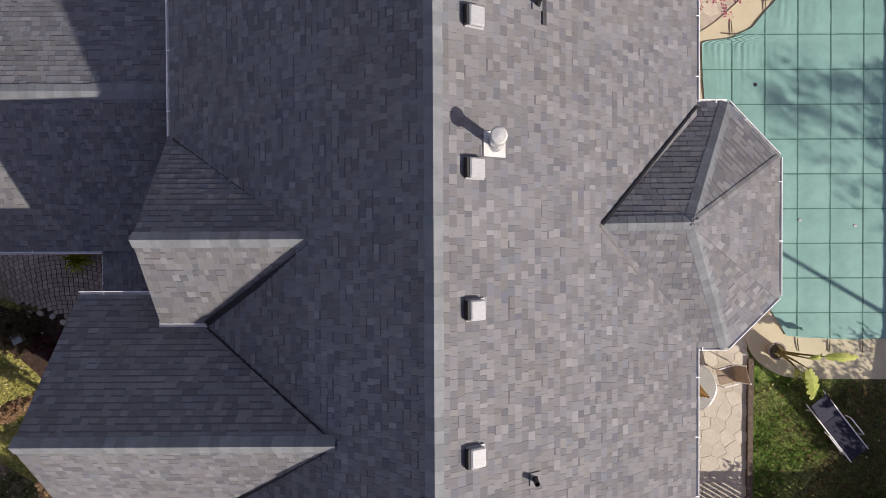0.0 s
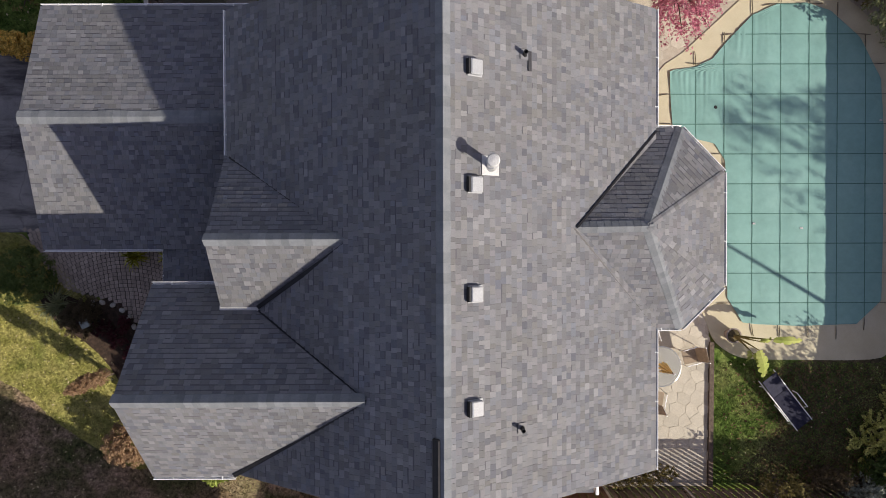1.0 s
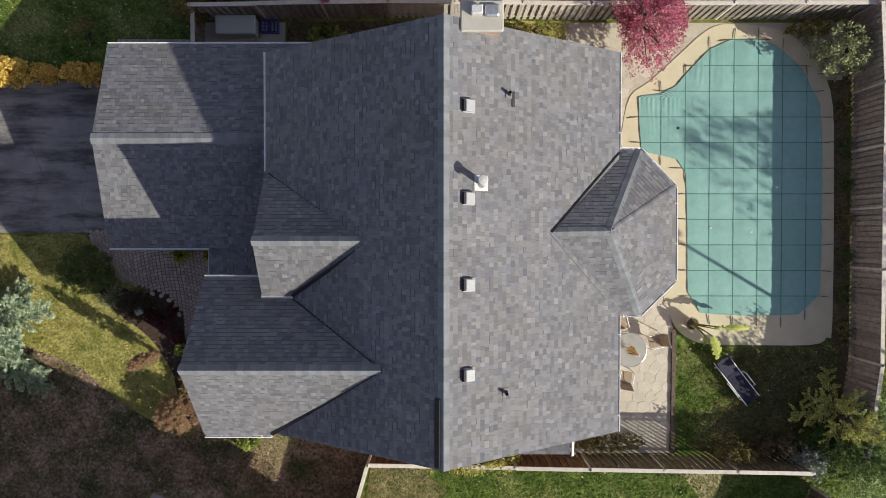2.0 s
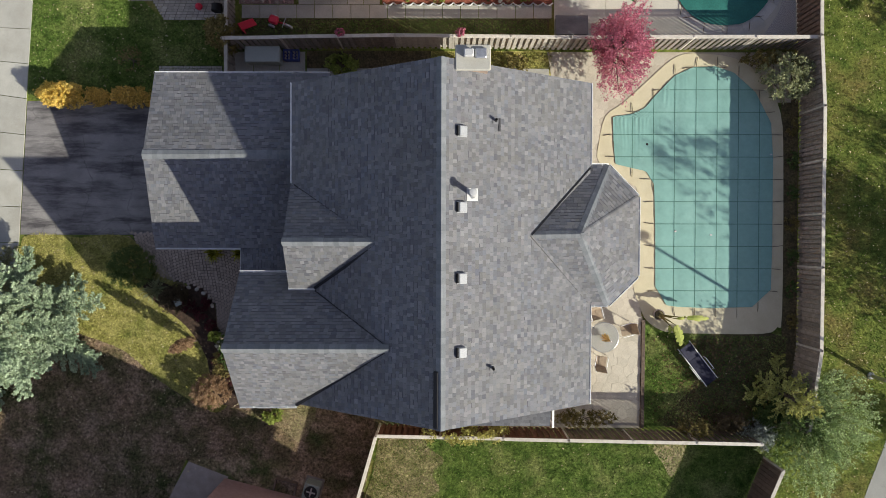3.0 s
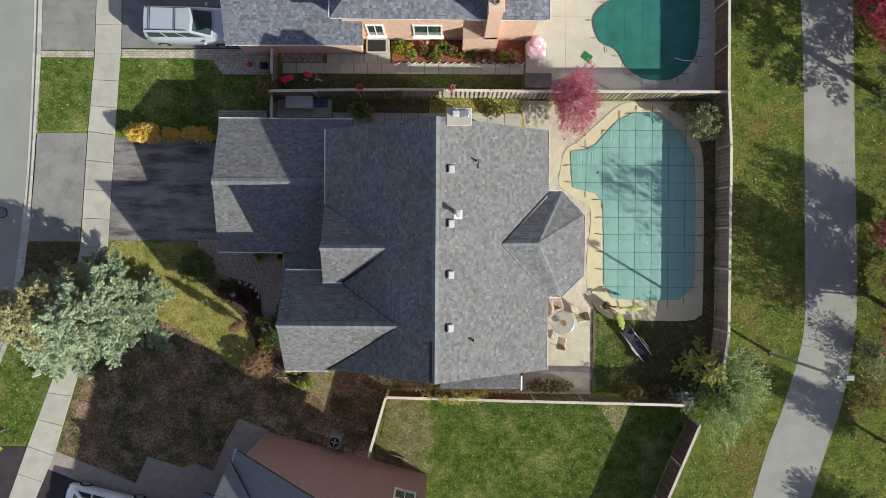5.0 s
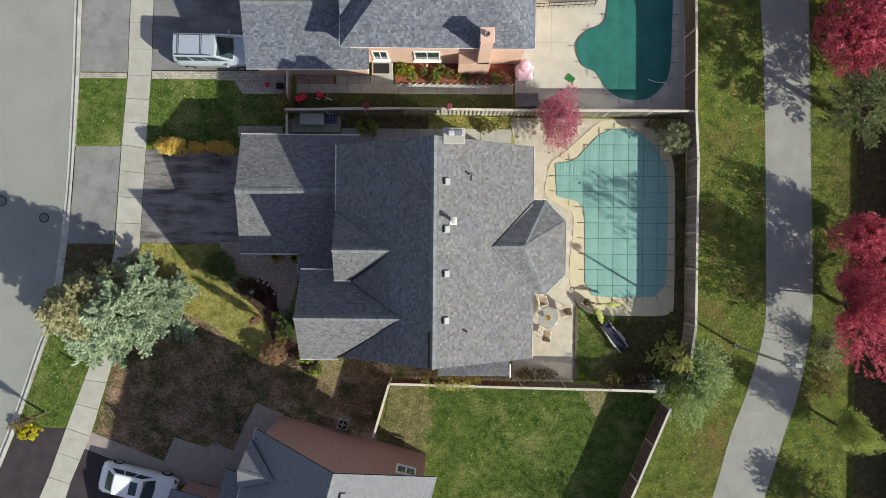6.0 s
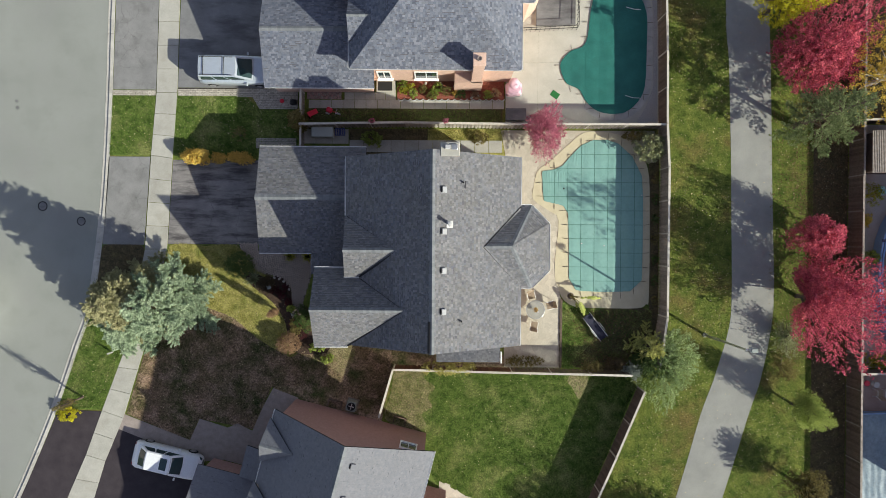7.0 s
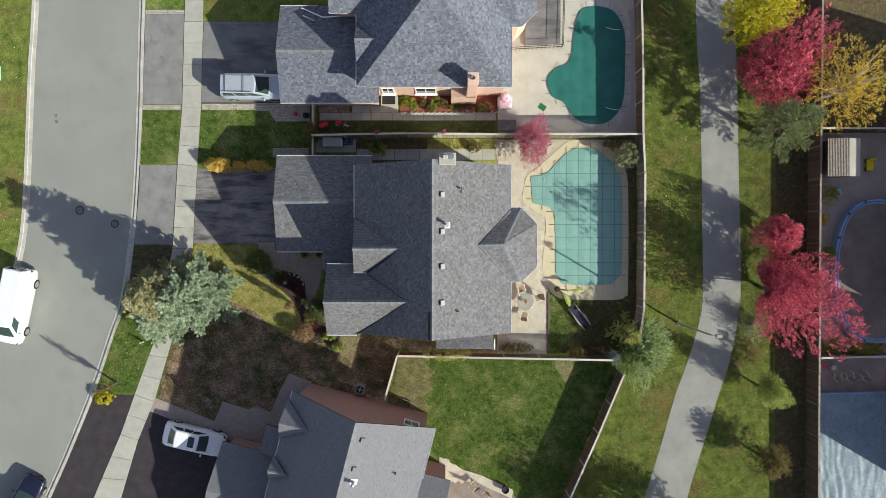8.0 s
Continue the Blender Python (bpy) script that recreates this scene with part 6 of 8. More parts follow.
def spruce(name, label, x, y, height, radius, material, seed, tufts=1.0, category="tree", low=0.3, flat=1.0, fullness=0.62, finger=0.115, step=0.46):
    """A conifer: uneven whorls of boughs, each set with thick fingers of needles, with dark gaps between."""
    rnd = random.Random(seed)
    t = thing(name, label, category)
    tr = part("trunk", Form().tube([(x, y, 0), (x, y, height * 0.5), (x, y, height)], [0.022 * height, 0.014 * height, 0.01], 8), BARK, t)
    needles, boughs = Form(), Form()

    def plume(a, b, width):
        axis = b - a
        long = axis.length
        axis.normalize()
        s1 = axis.orthogonal().normalized()
        s2 = axis.cross(s1)
        for _ in range(max(10, int(long * 170 * tufts))):
            u, g = rnd.random(), rnd.uniform(0, 6.28)
            w = width * math.sin(math.pi * min(1, 0.22 + 0.72 * u)) ** 0.7
            out = s1 * math.cos(g) + s2 * math.sin(g)
            p = a + axis * long * u + out * w * rnd.uniform(0.25, 1.0)
            way = (axis * 0.8 + out * 0.75 + unit(rnd) * 0.3 + Vector((0, 0, 0.25))).normalized()
            size = rnd.uniform(0.05, 0.10) * (width / 0.115) ** 0.5
            o = way.orthogonal().normalized() * size * 0.42
            q = way.cross(o)
            k = len(needles.v)
            needles.v += [tuple(p + o), tuple(p - o * 0.5 + q * 0.87), tuple(p - o * 0.5 - q * 0.87), tuple(p + way * size)]
            needles.f += [(k + 3, k + 1, k), (k + 3, k + 2, k + 1), (k + 3, k, k + 2)]

    z = low
    while z < height * 0.985:
        f = 1 - (z - low) / (height - low)
        reach = radius * (f ** fullness) + 0.12
        n = max(4, int(4 + 4.5 * f))
        turn = rnd.random()
        for k in range(n):
            a = 2 * math.pi * (k + turn + rnd.uniform(-0.3, 0.3)) / n
            r = reach * rnd.choice((0.72, 0.9, 1.0, 1.1))
            d = Vector((math.cos(a), math.sin(a), 0))
            side = Vector((-d.y, d.x, 0))
            droop = rnd.uniform(0.0, 0.22)
            root = Vector((x, y, z + rnd.uniform(-0.25, 0.25)))

            def on(u):
                return root + d * r * u + Vector((0, 0, flat * r * (0.25 * u * (1 - u) - droop * u * u + 0.3 * max(0, u - 0.6))))

            boughs.tube([on(0), on(0.35), on(0.7), on(1.0)], [0.024, 0.018, 0.012, 0.006], 4)
            plume(on(max(0.5, 1 - 0.8 / r)), on(1.0) + Vector((0, 0, 0.06)), finger)
            u = 0.28
            while u < 0.97:
                for w in (-1, 1):
                    length = (r * 0.30 * (1.1 - u) + 0.26) * rnd.uniform(0.7, 1.25)
                    e = on(u) + (d * rnd.uniform(0.55, 1.0) + side * w * rnd.uniform(0.5, 1.0)).normalized() * length + Vector((0, 0, rnd.uniform(-0.04, 0.22)))
                    plume(on(u), e, finger * rnd.uniform(0.75, 1.15))
                u += rnd.uniform(0.26, 0.36) / r
        z += step * (0.6 + 0.6 * f)
    tagged(part("bough_wood", boughs, BARK, tr), kind="stuff")
    tagged(part("needles", needles, material, t), kind="stuff")
    return t


def shrub(label, x, y, radii, material, seed, count=26, leaves=60, size=0.055, z=0.0, category="shrub", name="shrub", up=0.5, ragged=0.2):
    rnd = random.Random(seed)
    s = thing(name, label, category)
    crown = Form()
    spots = clumps(crown, (x, y, z + radii[2] * 0.9), radii, rnd, count, leaves, size, 0.5, up, ragged)
    stems = Form()
    for p in spots[:: max(1, len(spots) // 7)]:
        stems.tube([(x + rnd.uniform(-0.1, 0.1), y + rnd.uniform(-0.1, 0.1), z), p], [0.02, 0.006], 4)
    tagged(part("stem_tangle", stems, BARK, s), kind="stuff")
    part("foliage", crown, material, s)
    return s


def bush(label, x, y, radii, material, seed, count, leaves, size, ragged=0.22, length=0.35, width=0.08, depth=0.5, name="shrub", category="shrub"):
    """A shrub of upright leafy twigs."""
    rnd = random.Random(seed)
    s = thing(name, label, category)
    crown, stems = Form(), Form()
    spots = sprays(crown, (x, y, radii[2] * 0.85), radii, rnd, count, leaves, size, ragged, depth, length, width, -0.5, 0.7, 0.3)
    for p in spots[:: max(1, len(spots) // 40)]:
        stems.tube([(x + (p.x - x) * 0.25, y + (p.y - y) * 0.25, 0), p], [0.018, 0.005], 4)
    tagged(part("stem_tangle", stems, BARK, s), kind="stuff")
    part("foliage", crown, material, s)
    return s


spruce("blue_spruce", "broad blue spruce on the front lawn", -17.3, -3.4, 7.4, 2.9, BLUE_NEEDLE, 1)
spruce("spruce", "olive green spruce with some brown boughs beside the sidewalk", -18.8, -3.2, 8.8, 2.6, OLIVE_NEEDLE, 2, 0.85)
spruce("blue_spruce", "lower blue spruce grown into its neighbours beside the sidewalk", -19.6, -4.9, 4.8, 2.2, BLUE_NEEDLE, 16)
tree("maple_tree", "small ornamental maple with magenta leaves by the fence", 6.95, 7.75, 3.9, (1.35, 1.6, 1.45), 0.8, PINK_LEAF, 3, 210, 90, 0.04, ragged=0.4, length=0.5, width=0.1)
tree("maple_tree", "large crimson maple beside the park path", 24.2, -3.0, 7.5, (2.9, 3.0, 3.4), 0.7, RED_LEAF, 4, 590, 100, 0.056, ragged=0.7, depth=0.75)
tree("maple_tree", "small crimson maple beside the park path", 24.1, 0.9, 4.6, (1.75, 1.55, 1.8), 0.9, RED_LEAF, 5, 210, 90, 0.052, (0.8, 0.1), ragged=0.6, depth=0.6)
tree("maple_tree", "large crimson maple in the park", 24.0, 12.5, 7.2, (2.75, 2.8, 3.1), 0.8, RED_LEAF, 6, 340, 100, 0.058, ragged=0.55, depth=0.75)
tree("lime_tree", "yellow green tree at the edge of the park", 21.6, 15.7, 9.5, (2.1, 2.0, 3.2), 2.6, LIME_BRIGHT, 7, 190, 90, 0.058)
tree("birch_tree", "thin golden birch with pale branches", 28.3, 11.0, 8.5, (3.2, 3.5, 2.9), 2.4, GOLD_LEAF, 8, 170, 75, 0.052, bark=WOOD_PALE, depth=0.75)
spruce("pine_tree", "dark green pine in the park", 23.9, 8.4, 9.0, 2.5, PINE_NEEDLE, 9, 0.5, low=2.0, fullness=0.9, finger=0.10, step=1.0)
tree("young_tree", "small fresh green tree beside the path", 24.0, -10.25, 4.4, (1.25, 1.3, 1.6), 1.0, SAPLING_LEAF, 10, 170, 90, 0.045)
tree("young_tree", "small olive brown tree beside the path", 24.1, -15.4, 4.2, (1.5, 1.7, 1.3), 1.2, OLIVE_LEAF, 11, 110, 80, 0.055, depth=0.7)
tree("young_tree", "slender sapling with sparse leaves on the verge", -23.73, -10.09, 3.9, (0.36, 0.36, 1.45), 0.95, OLIVE_LEAF, 12, 30, 20, 0.045, length=0.3, width=0.08)
tree("maple_tree", "green tree beside the lower path", 19.6, -21.6, 7.5, (2.8, 2.6, 2.6), 2.2, GREEN_LEAF, 13, 240, 90, 0.06)
tree("maple_tree", "green tree beyond the back fence", 15.2, -22.0, 7.0, (2.5, 2.5, 2.5), 2.0, GREEN_LEAF, 14, 220, 80, 0.06)
shrub("loose grey green shrub behind the pool", 13.95, 6.75, (1.0, 1.05, 1.0), GREY_LEAF, 20, 40, 80, 0.06)
shrub("low mixed green and yellow shrub behind the pool", 13.0, 7.55, (0.7, 0.35, 0.6), OLIVE_LEAF, 21, 20, 50)
spruce("golden_cypress", "yellow green conifer in the garden corner", 14.05, -6.3, 3.3, 1.25, CYPRESS, 22, 1.0, "shrub", fullness=0.95, finger=0.07, step=0.62)
bush("broad feathery sage green willow shrub beside the fence", 15.4, -7.3, (1.4, 2.5, 1.3), SAGE_LEAF, 23, 1500, 22, 0.044, ragged=0.75, length=0.65, width=0.09, depth=0.9)
bush("grey juniper at the end of the fence", 13.1, -7.9, (0.75, 0.65, 1.0), JUNIPER, 24, 190, 22, 0.045, length=0.5, width=0.06, depth=0.6)
shrub("dark evergreen shrub in the garden corner", 14.2, -7.4, (1.0, 1.0, 1.3), DARK_LEAF, 25, 36, 70, 0.06)
shrub("pale yellow leaved climber hanging over the fence", 1.1, -7.75, (1.9, 0.45, 0.95), CLIMBER_LEAF, 26, 50, 60, 0.055, 0.2)
shrub("low olive flowering shrub along the fence", 5.9, -7.4, (1.3, 0.35, 0.3), OLIVE_LEAF, 27, 40, 60, 0.04)
bush("dark brown twiggy shrub at the fence end", 11.85, -7.45, (0.85, 0.42, 0.65), UMBER_LEAF, 52, 150, 18, 0.035)
bush("dark leafy shrub behind the golden conifer", 13.5, -7.15, (0.7, 0.55, 0.8), DARK_LEAF, 53, 160, 20, 0.04)
shrub("thin olive shrub at the fence", 10.4, -7.7, (0.7, 0.35, 0.8), OLIVE_LEAF, 28, 18, 40)
bush("broad golden amber hedge shrub beside the driveway", -15.95, 6.05, (1.1, 0.62, 0.75), ORANGE_LEAF, 29, 520, 26, 0.04)
bush("small brownish amber hedge shrub beside the driveway", -14.4, 6.0, (0.55, 0.45, 0.62), AMBER_DULL, 30, 190, 24, 0.036)
bush("amber hedge shrub beside the driveway", -13.05, 5.98, (0.95, 0.5, 0.7), AMBER_DULL, 31, 360, 26, 0.04)
shrub("twiggy dry shrub on the lawn", -13.2, 7.6, (0.55, 0.5, 0.5), OLIVE_LEAF, 32, 14, 22, 0.05)
shrub("tall yellow green shrub by the gate", -9.05, 8.35, (0.5, 0.75, 1.1), OLIVE_LEAF, 33, 34, 70, 0.06)
shrub("clipped dark green round shrub", -13.0, -1.1, (0.95, 0.85, 0.7), CLIPPED_LEAF, 34, 60, 110, 0.04, ragged=0.08)
shrub("rounded dark brown shrub in the flower bed", -11.3, -2.35, (0.6, 0.55, 0.55), UMBER_LEAF, 35, 90, 150, 0.024)
shrub("slim tall dry pinkish shrub at the path's edge", -10.6, -4.2, (0.25, 0.24, 1.35), BROWN_LEAF, 36, 90, 130, 0.022)
shrub("rounded golden brown shrub by the house", -9.75, -6.3, (0.72, 0.72, 0.65), BROWN_LEAF, 37, 130, 160, 0.022)
shrub("low yellow green shrub by the house wall", -9.3, -5.2, (0.5, 0.6, 0.4), OLIVE_LEAF, 38, 18, 40)
shrub("dark shrub against the house wall", -8.8, -4.6, (0.6, 0.9, 0.5), DARK_LEAF, 39, 30, 60)
shrub("small bright green plant by the path", -9.7, -4.05, (0.28, 0.25, 0.25), GREEN_LEAF, 40, 10, 40)
shrub("bright green spiky plant by the house corner", -7.3, -7.35, (0.5, 0.35, 0.3), GREEN_LEAF, 41, 16, 50, 0.06)
shrub("low green shrub under the house wall", -7.9, -6.6, (0.55, 0.4, 0.35), GREEN_LEAF, 42, 18, 50)
shrub("low yellow shrub on the verge", -24.6, -11.2, (0.75, 0.45, 0.35), LIME_BRIGHT, 43, 26, 60)
shrub("large leaved green plant by the fence", -4.3, 7.35, (0.75, 0.5, 0.4), GREEN_LEAF, 45, 20, 40, 0.08)
shrub("dry grass clump by the chimney", 2.9, 7.4, (0.55, 0.4, 0.3), OLIVE_LEAF, 46, 16, 40)
shrub("brown shrub beyond the path", 23.1, -7.6, (0.9, 0.9, 0.6), OLIVE_LEAF, 47, 26, 50)
tree("young_tree", "half bare grey green tree under the crimson maple", 23.2, -5.6, 3.4, (0.95, 1.35, 0.9), 0.25, GREY_LEAF, 15, 70, 50, 0.05, ragged=0.5, depth=0.7)
shrub("yellow shrub inside the far fence", 28.4, 2.1, (0.4, 0.5, 0.5), GOLD_LEAF, 48, 16, 50)
shrub("green shrub inside the far fence", 28.8, -0.45, (0.55, 0.6, 0.6), GREEN_LEAF, 49, 20, 50)
shrub("olive shrub beside the shed", 28.7, 3.75, (0.75, 0.8, 0.6), LIME_LEAF, 50, 20, 50)
shrub("mixed olive shrub row behind the far pool", 30.6, -7.3, (2.4, 0.6, 0.6), LIME_LEAF, 51, 60, 60)
for k, (x, y, mat, words) in enumerate(((-2.2, 10.6, LIME_LEAF, "yellow green"), (-1.6, 10.4, GREEN_LEAF, "green"), (-0.9, 10.7, OLIVE_LEAF, "olive"), (-0.2, 10.4, GREEN_LEAF, "green"), (0.6, 10.6, OLIVE_LEAF, "olive"), (3.4, 10.3, GREEN_LEAF, "green"), (-2.3, 10.95, GREEN_LEAF, "tall green"), (-1.75, 10.85, LIME_LEAF, "yellow green"), (0.05, 10.85, GREEN_LEAF, "pale green"), (-0.35, 10.25, OLIVE_LEAF, "olive"), (1.55, 10.35, DARK_LEAF, "dark green"), (2.6, 10.3, BROWN_LEAF, "dry brown"), (3.9, 10.45, BROWN_LEAF, "dry brown"))):
    shrub(words + " flowering plant in red mulch", x, y, (0.33, 0.3, 0.25), mat, 60 + k, 12, 40, 0.05, category="plant", name="garden_plant")


def spiky(label, x, y, radius, height, material, seed, blades=90):
    rnd = random.Random(seed)
    s, f = thing("ornamental_grass", label, "plant"), Form()
    for _ in range(blades):
        a, r, h = rnd.uniform(0, 6.28), radius * rnd.uniform(0.5, 1.1), height * rnd.uniform(0.5, 1.1)
        d = Vector((math.cos(a), math.sin(a), 0))
        w = Vector((-d.y, d.x, 0)) * 0.016
        b = Vector((x, y, 0))
        p = [b, b + d * r * 0.5 + Vector((0, 0, h)), b + d * r + Vector((0, 0, h * 0.55))]
        f.add([p[0] - w, p[0] + w, p[1] - w, p[1] + w, p[2]], [(0, 1, 3, 2), (2, 3, 4)])
    part("blades", f, material, s)


for k, (x, y, r) in enumerate(((-10.75, -2.75, 0.3), (-10.3, -3.1, 0.34), (-10.05, -2.6, 0.22), (-9.85, -3.55, 0.26), (-9.45, -5.05, 0.36), (-8.9, -5.75, 0.34))):
    shrub("low burgundy leaved plant in the mulched bed", x, y, (r, r * 0.9, 0.24), BURGUNDY, 140 + k, 14, 40, 0.035, 0.03, "plant", "garden_plant")
shrub("small white flowering plant by the path", -9.55, -4.35, (0.16, 0.2, 0.14), WHITE_BLOOM, 150, 8, 30, 0.03, 0.02, "flowers", "garden_plant")
spiky("spiky grey green grass at the bed's edge", -12.15, -2.05, 0.75, 0.55, GREY_LEAF, 1)
for k, x in enumerate((-9.75, -8.6)):
    spiky("yellow green spiky plant under the garage eave", x, -0.52, 0.5, 0.45, LIME_LEAF, 5 + k, 80)

spiky("orange tipped ornamental grass in red mulch", 1.2, 10.45, 0.3, 0.35, ORANGE_LEAF, 9, 60)
for k, (x, y) in enumerate(((-2.2, 11.1), (-1.7, 11.0), (-0.75, 11.1), (0.3, 11.05), (-0.1, 10.65), (1.2, 10.9), (2.35, 10.2), (2.75, 10.3))):
    stone = thing("garden_stone", "pale smooth stone lying in red mulch", "stone", pose(x, y, 0.05, 0, 0, 40 * k), "stones in the mulch")
    part("rock", Form().box((0.2 if k % 3 else 0.34, 0.15, 0.1), Matrix.Translation((0, 0, 0.04)), 0.035), KERB, stone)

# ---- front walk and bed ----
WALK = [(-13.3, 0.35), (-12.0, 0.35), (-11.9, -0.2), (-7.6, -0.2), (-7.6, -1.2), (-8.3, -1.5), (-8.9, -3.6), (-9.05, -4.7), (-9.65, -4.6), (-9.6, -3.6), (-9.75, -2.7), (-10.3, -2.0), (-11.2, -1.75), (-12.0, -1.6), (-12.6, -0.9)]
setting("front_walk", Form().prism(WALK, -0.2, 0.018), JOINT_DARK, "sandy bed of a curved paver walk", "paving")
walk_pavers = thing("paver_walk", "curved walk of small grey pavers to the front door", "paving", kind="structure")
rnd = random.Random(5)
rest, made = Form(), 0
for ring in range(1, 75):
    r = 0.1 + ring * 0.122
    n = max(6, round(2 * math.pi * r / 0.14))
    for k in range(n):
        a0, a1 = 2 * math.pi * (k + (ring % 2) / 2) / n, 2 * math.pi * (k + 1 + (ring % 2) / 2) / n
        mid = (a0 + a1) / 2
        if not inside(-10.1 + r * math.cos(mid), -4.1 + r * math.sin(mid), WALK):
            continue
        g, h = 0.010, 0.034 + rnd.uniform(-0.004, 0.004)
        da = g / r
        pts = [(-10.1 + q * math.cos(a), -4.1 + q * math.sin(a)) for q, a in ((r - 0.055, a0 + da), (r + 0.055, a0 + da), (r + 0.055, a1 - da), (r - 0.055, a1 - da))]
        if made < 300:
            part("paver", Form().prism(pts, -0.02, h), PAVER_PIECE, walk_pavers)
            made += 1
        else:
            rest.prism(pts, -0.02, h)
tagged(part("pavers", rest, PAVER, walk_pavers), kind="stuff")
BED = smooth_line([(-11.3, -2.0), (-10.7, -1.85), (-10.1, -2.1), (-9.75, -2.8), (-9.65, -3.7), (-9.3, -4.8), (-8.6, -5.5), (-7.3, -5.9), (-7.3, -7.0), (-9.6, -6.9), (-10.1, -5.0), (-11.0, -3.6), (-12.4, -2.5), (-12.9, -1.6), (-12.0, -1.75)], 3, True)
setting("flower_bed", Form().prism(BED, -0.2, 0.03), SOIL, "dark mulched flower bed along the walk", "flower bed")
for k, (x, y) in enumerate(((-11.15, -2.0), (-10.85, -1.97), (-10.5, -2.05), (-10.22, -2.22), (-10.0, -2.45), (-9.85, -2.75))):
    stone = thing("garden_stone", "pale rounded stone edging the flower bed", "stone", pose(x, y, 0.03, rnd.uniform(-8, 8), rnd.uniform(-8, 8), rnd.uniform(0, 180)), "stones round the bed")
    part("rock", Form().box((0.19, 0.14, 0.12), Matrix.Translation((0, 0, 0.05)), 0.045), KERB, stone)
lantern = thing("garden_lantern", "small pale square garden lantern on a post", "lantern", pose(-11.0, -2.55, 0, 0, 0, 25))
part("post", Form().box((0.07, 0.07, 0.7), Matrix.Translation((0, 0, 0.35)), 0.008), BLACK, lantern)
part("shade", Form().box((0.2, 0.2, 0.2), Matrix.Translation((0, 0, 0.78)), 0.03), WHITE_VENT, lantern)
part("lid", Form().box((0.26, 0.26, 0.04), Matrix.Translation((0, 0, 0.9)), 0.015), PLASTIC_GREY, lantern)

# ---- north side of the house ----
slabs("side_walk", [(-9.2, 7.05), (-5.9, 7.05)], [(-9.2, 8.0), (-5.9, 8.0)], 1.1, CONCRETE, "concrete pad beside the garage", 0.03)
slabs("house_edge_walk", [(-5.85, 6.5), (4.4, 6.5)], [(-5.85, 7.3), (4.4, 7.3)], 0.95, CONCRETE, "narrow concrete walk along the house", 0.03)
chest = thing("storage_chest", "grey green plastic storage chest on a concrete pad", "storage box", pose(-7.55, 7.72, 0.03))
part("box", Form().box((1.4, 0.62, 0.62), Matrix.Translation((0, 0, 0.31)), 0.04), PLASTIC_SAGE, chest)
part("lid", Form().box((1.46, 0.68, 0.1), Matrix.Translation((0, 0, 0.67)), 0.045), PLASTIC_SAGE, chest)
for x in (-6.62, -6.28):
    crate = thing("crate", "blue plastic crate filled with white bottles", "crate", pose(x, 7.8, 0.03), "blue crates")
    part("shell", Form().box((0.31, 0.44, 0.03), Matrix.Translation((0, 0, 0.015))).box((0.31, 0.02, 0.3), Matrix.Translation((0, 0.21, 0.15))).box((0.31, 0.02, 0.3), Matrix.Translation((0, -0.21, 0.15))).box((0.02, 0.44, 0.3), Matrix.Translation((0.145, 0, 0.15))).box((0.02, 0.44, 0.3), Matrix.Translation((-0.145, 0, 0.15))), PLASTIC_BLUE, crate)
    for k in range(6):
        part("bottle", Form().lathe([(0.04, 0.03), (0.045, 0.2), (0.03, 0.27), (0.015, 0.3)], 10, Matrix.Translation((-0.07 + 0.14 * (k % 2), -0.13 + 0.13 * (k // 2), 0))), WHITE_VENT, crate)
slabs("neighbour_walk", [(-8.6, 9.42), (4.5, 9.42)], [(-8.6, 9.98), (4.5, 9.98)], 0.75, CONCRETE, "row of concrete paving slabs beside the house", 0.03)
slabs("neighbour_walk_upper", [(-6.2, 10.0), (-2.75, 10.0)], [(-6.2, 10.48), (-2.75, 10.48)], 0.75, CONCRETE, "row of concrete paving slabs beside the house", 0.03)
setting("mulch_bed", Form().prism([(-2.65, 10.02), (4.5, 10.02), (4.5, 11.25), (-2.65, 11.25)], -0.2, 0.05), MULCH_RED, "red mulch flower bed along the pink wall", "flower bed")
edging = thing("bed_edging", "white scalloped edging along the mulch bed", "edging", kind="structure")
for k in range(17):
    x = -2.6 + 0.42 * k
    part("scallop", Form().tube([(x + 0.42 * u, 10.05 - 0.13 * math.sin(math.pi * u), 0.07 + 0.05 * math.sin(math.pi * u)) for u in (0, 0.2, 0.4, 0.6, 0.8, 1.0)], 0.035, 6), WHITE_VENT, edging)
setting("stone_bed", Form().prism([(-8.7, 10.02), (-6.4, 10.02), (-6.4, 10.5), (-8.7, 10.5)], -0.2, 0.04), PEBBLE, "narrow pinkish pebble bed beside the garage wall", "flower bed")
for k in range(22):
    x, y = -8.6 + 0.1 * k, 10.25 + rnd.uniform(-0.2, 0.2)
    stone = thing("garden_stone", "rough pinkish stone in a narrow bed", "stone", pose(x, y, 0.04, rnd.uniform(-10, 10), 0, rnd.uniform(0, 180)), "stones by the garage")
    part("rock", Form().box((rnd.uniform(0.12, 0.22), rnd.uniform(0.1, 0.18), 0.12), Matrix.Translation((0, 0, 0.04)), 0.04), PAVE_TAN if k % 2 else PINK_DARK, stone)
trike = thing("tricycle", "red and white toy tricycle on the grass", "tricycle", pose(-6.95, 9.15, 0.01, 0, 0, -20))
part("frame", Form().tube([(-0.3, 0, 0.2), (0, 0, 0.3), (0.3, 0, 0.45)], 0.03, 8), PLASTIC_RED, trike)
part("seat", Form().box((0.4, 0.34, 0.24), Matrix.Translation((-0.2, 0, 0.42)), 0.06), PLASTIC_RED, trike)
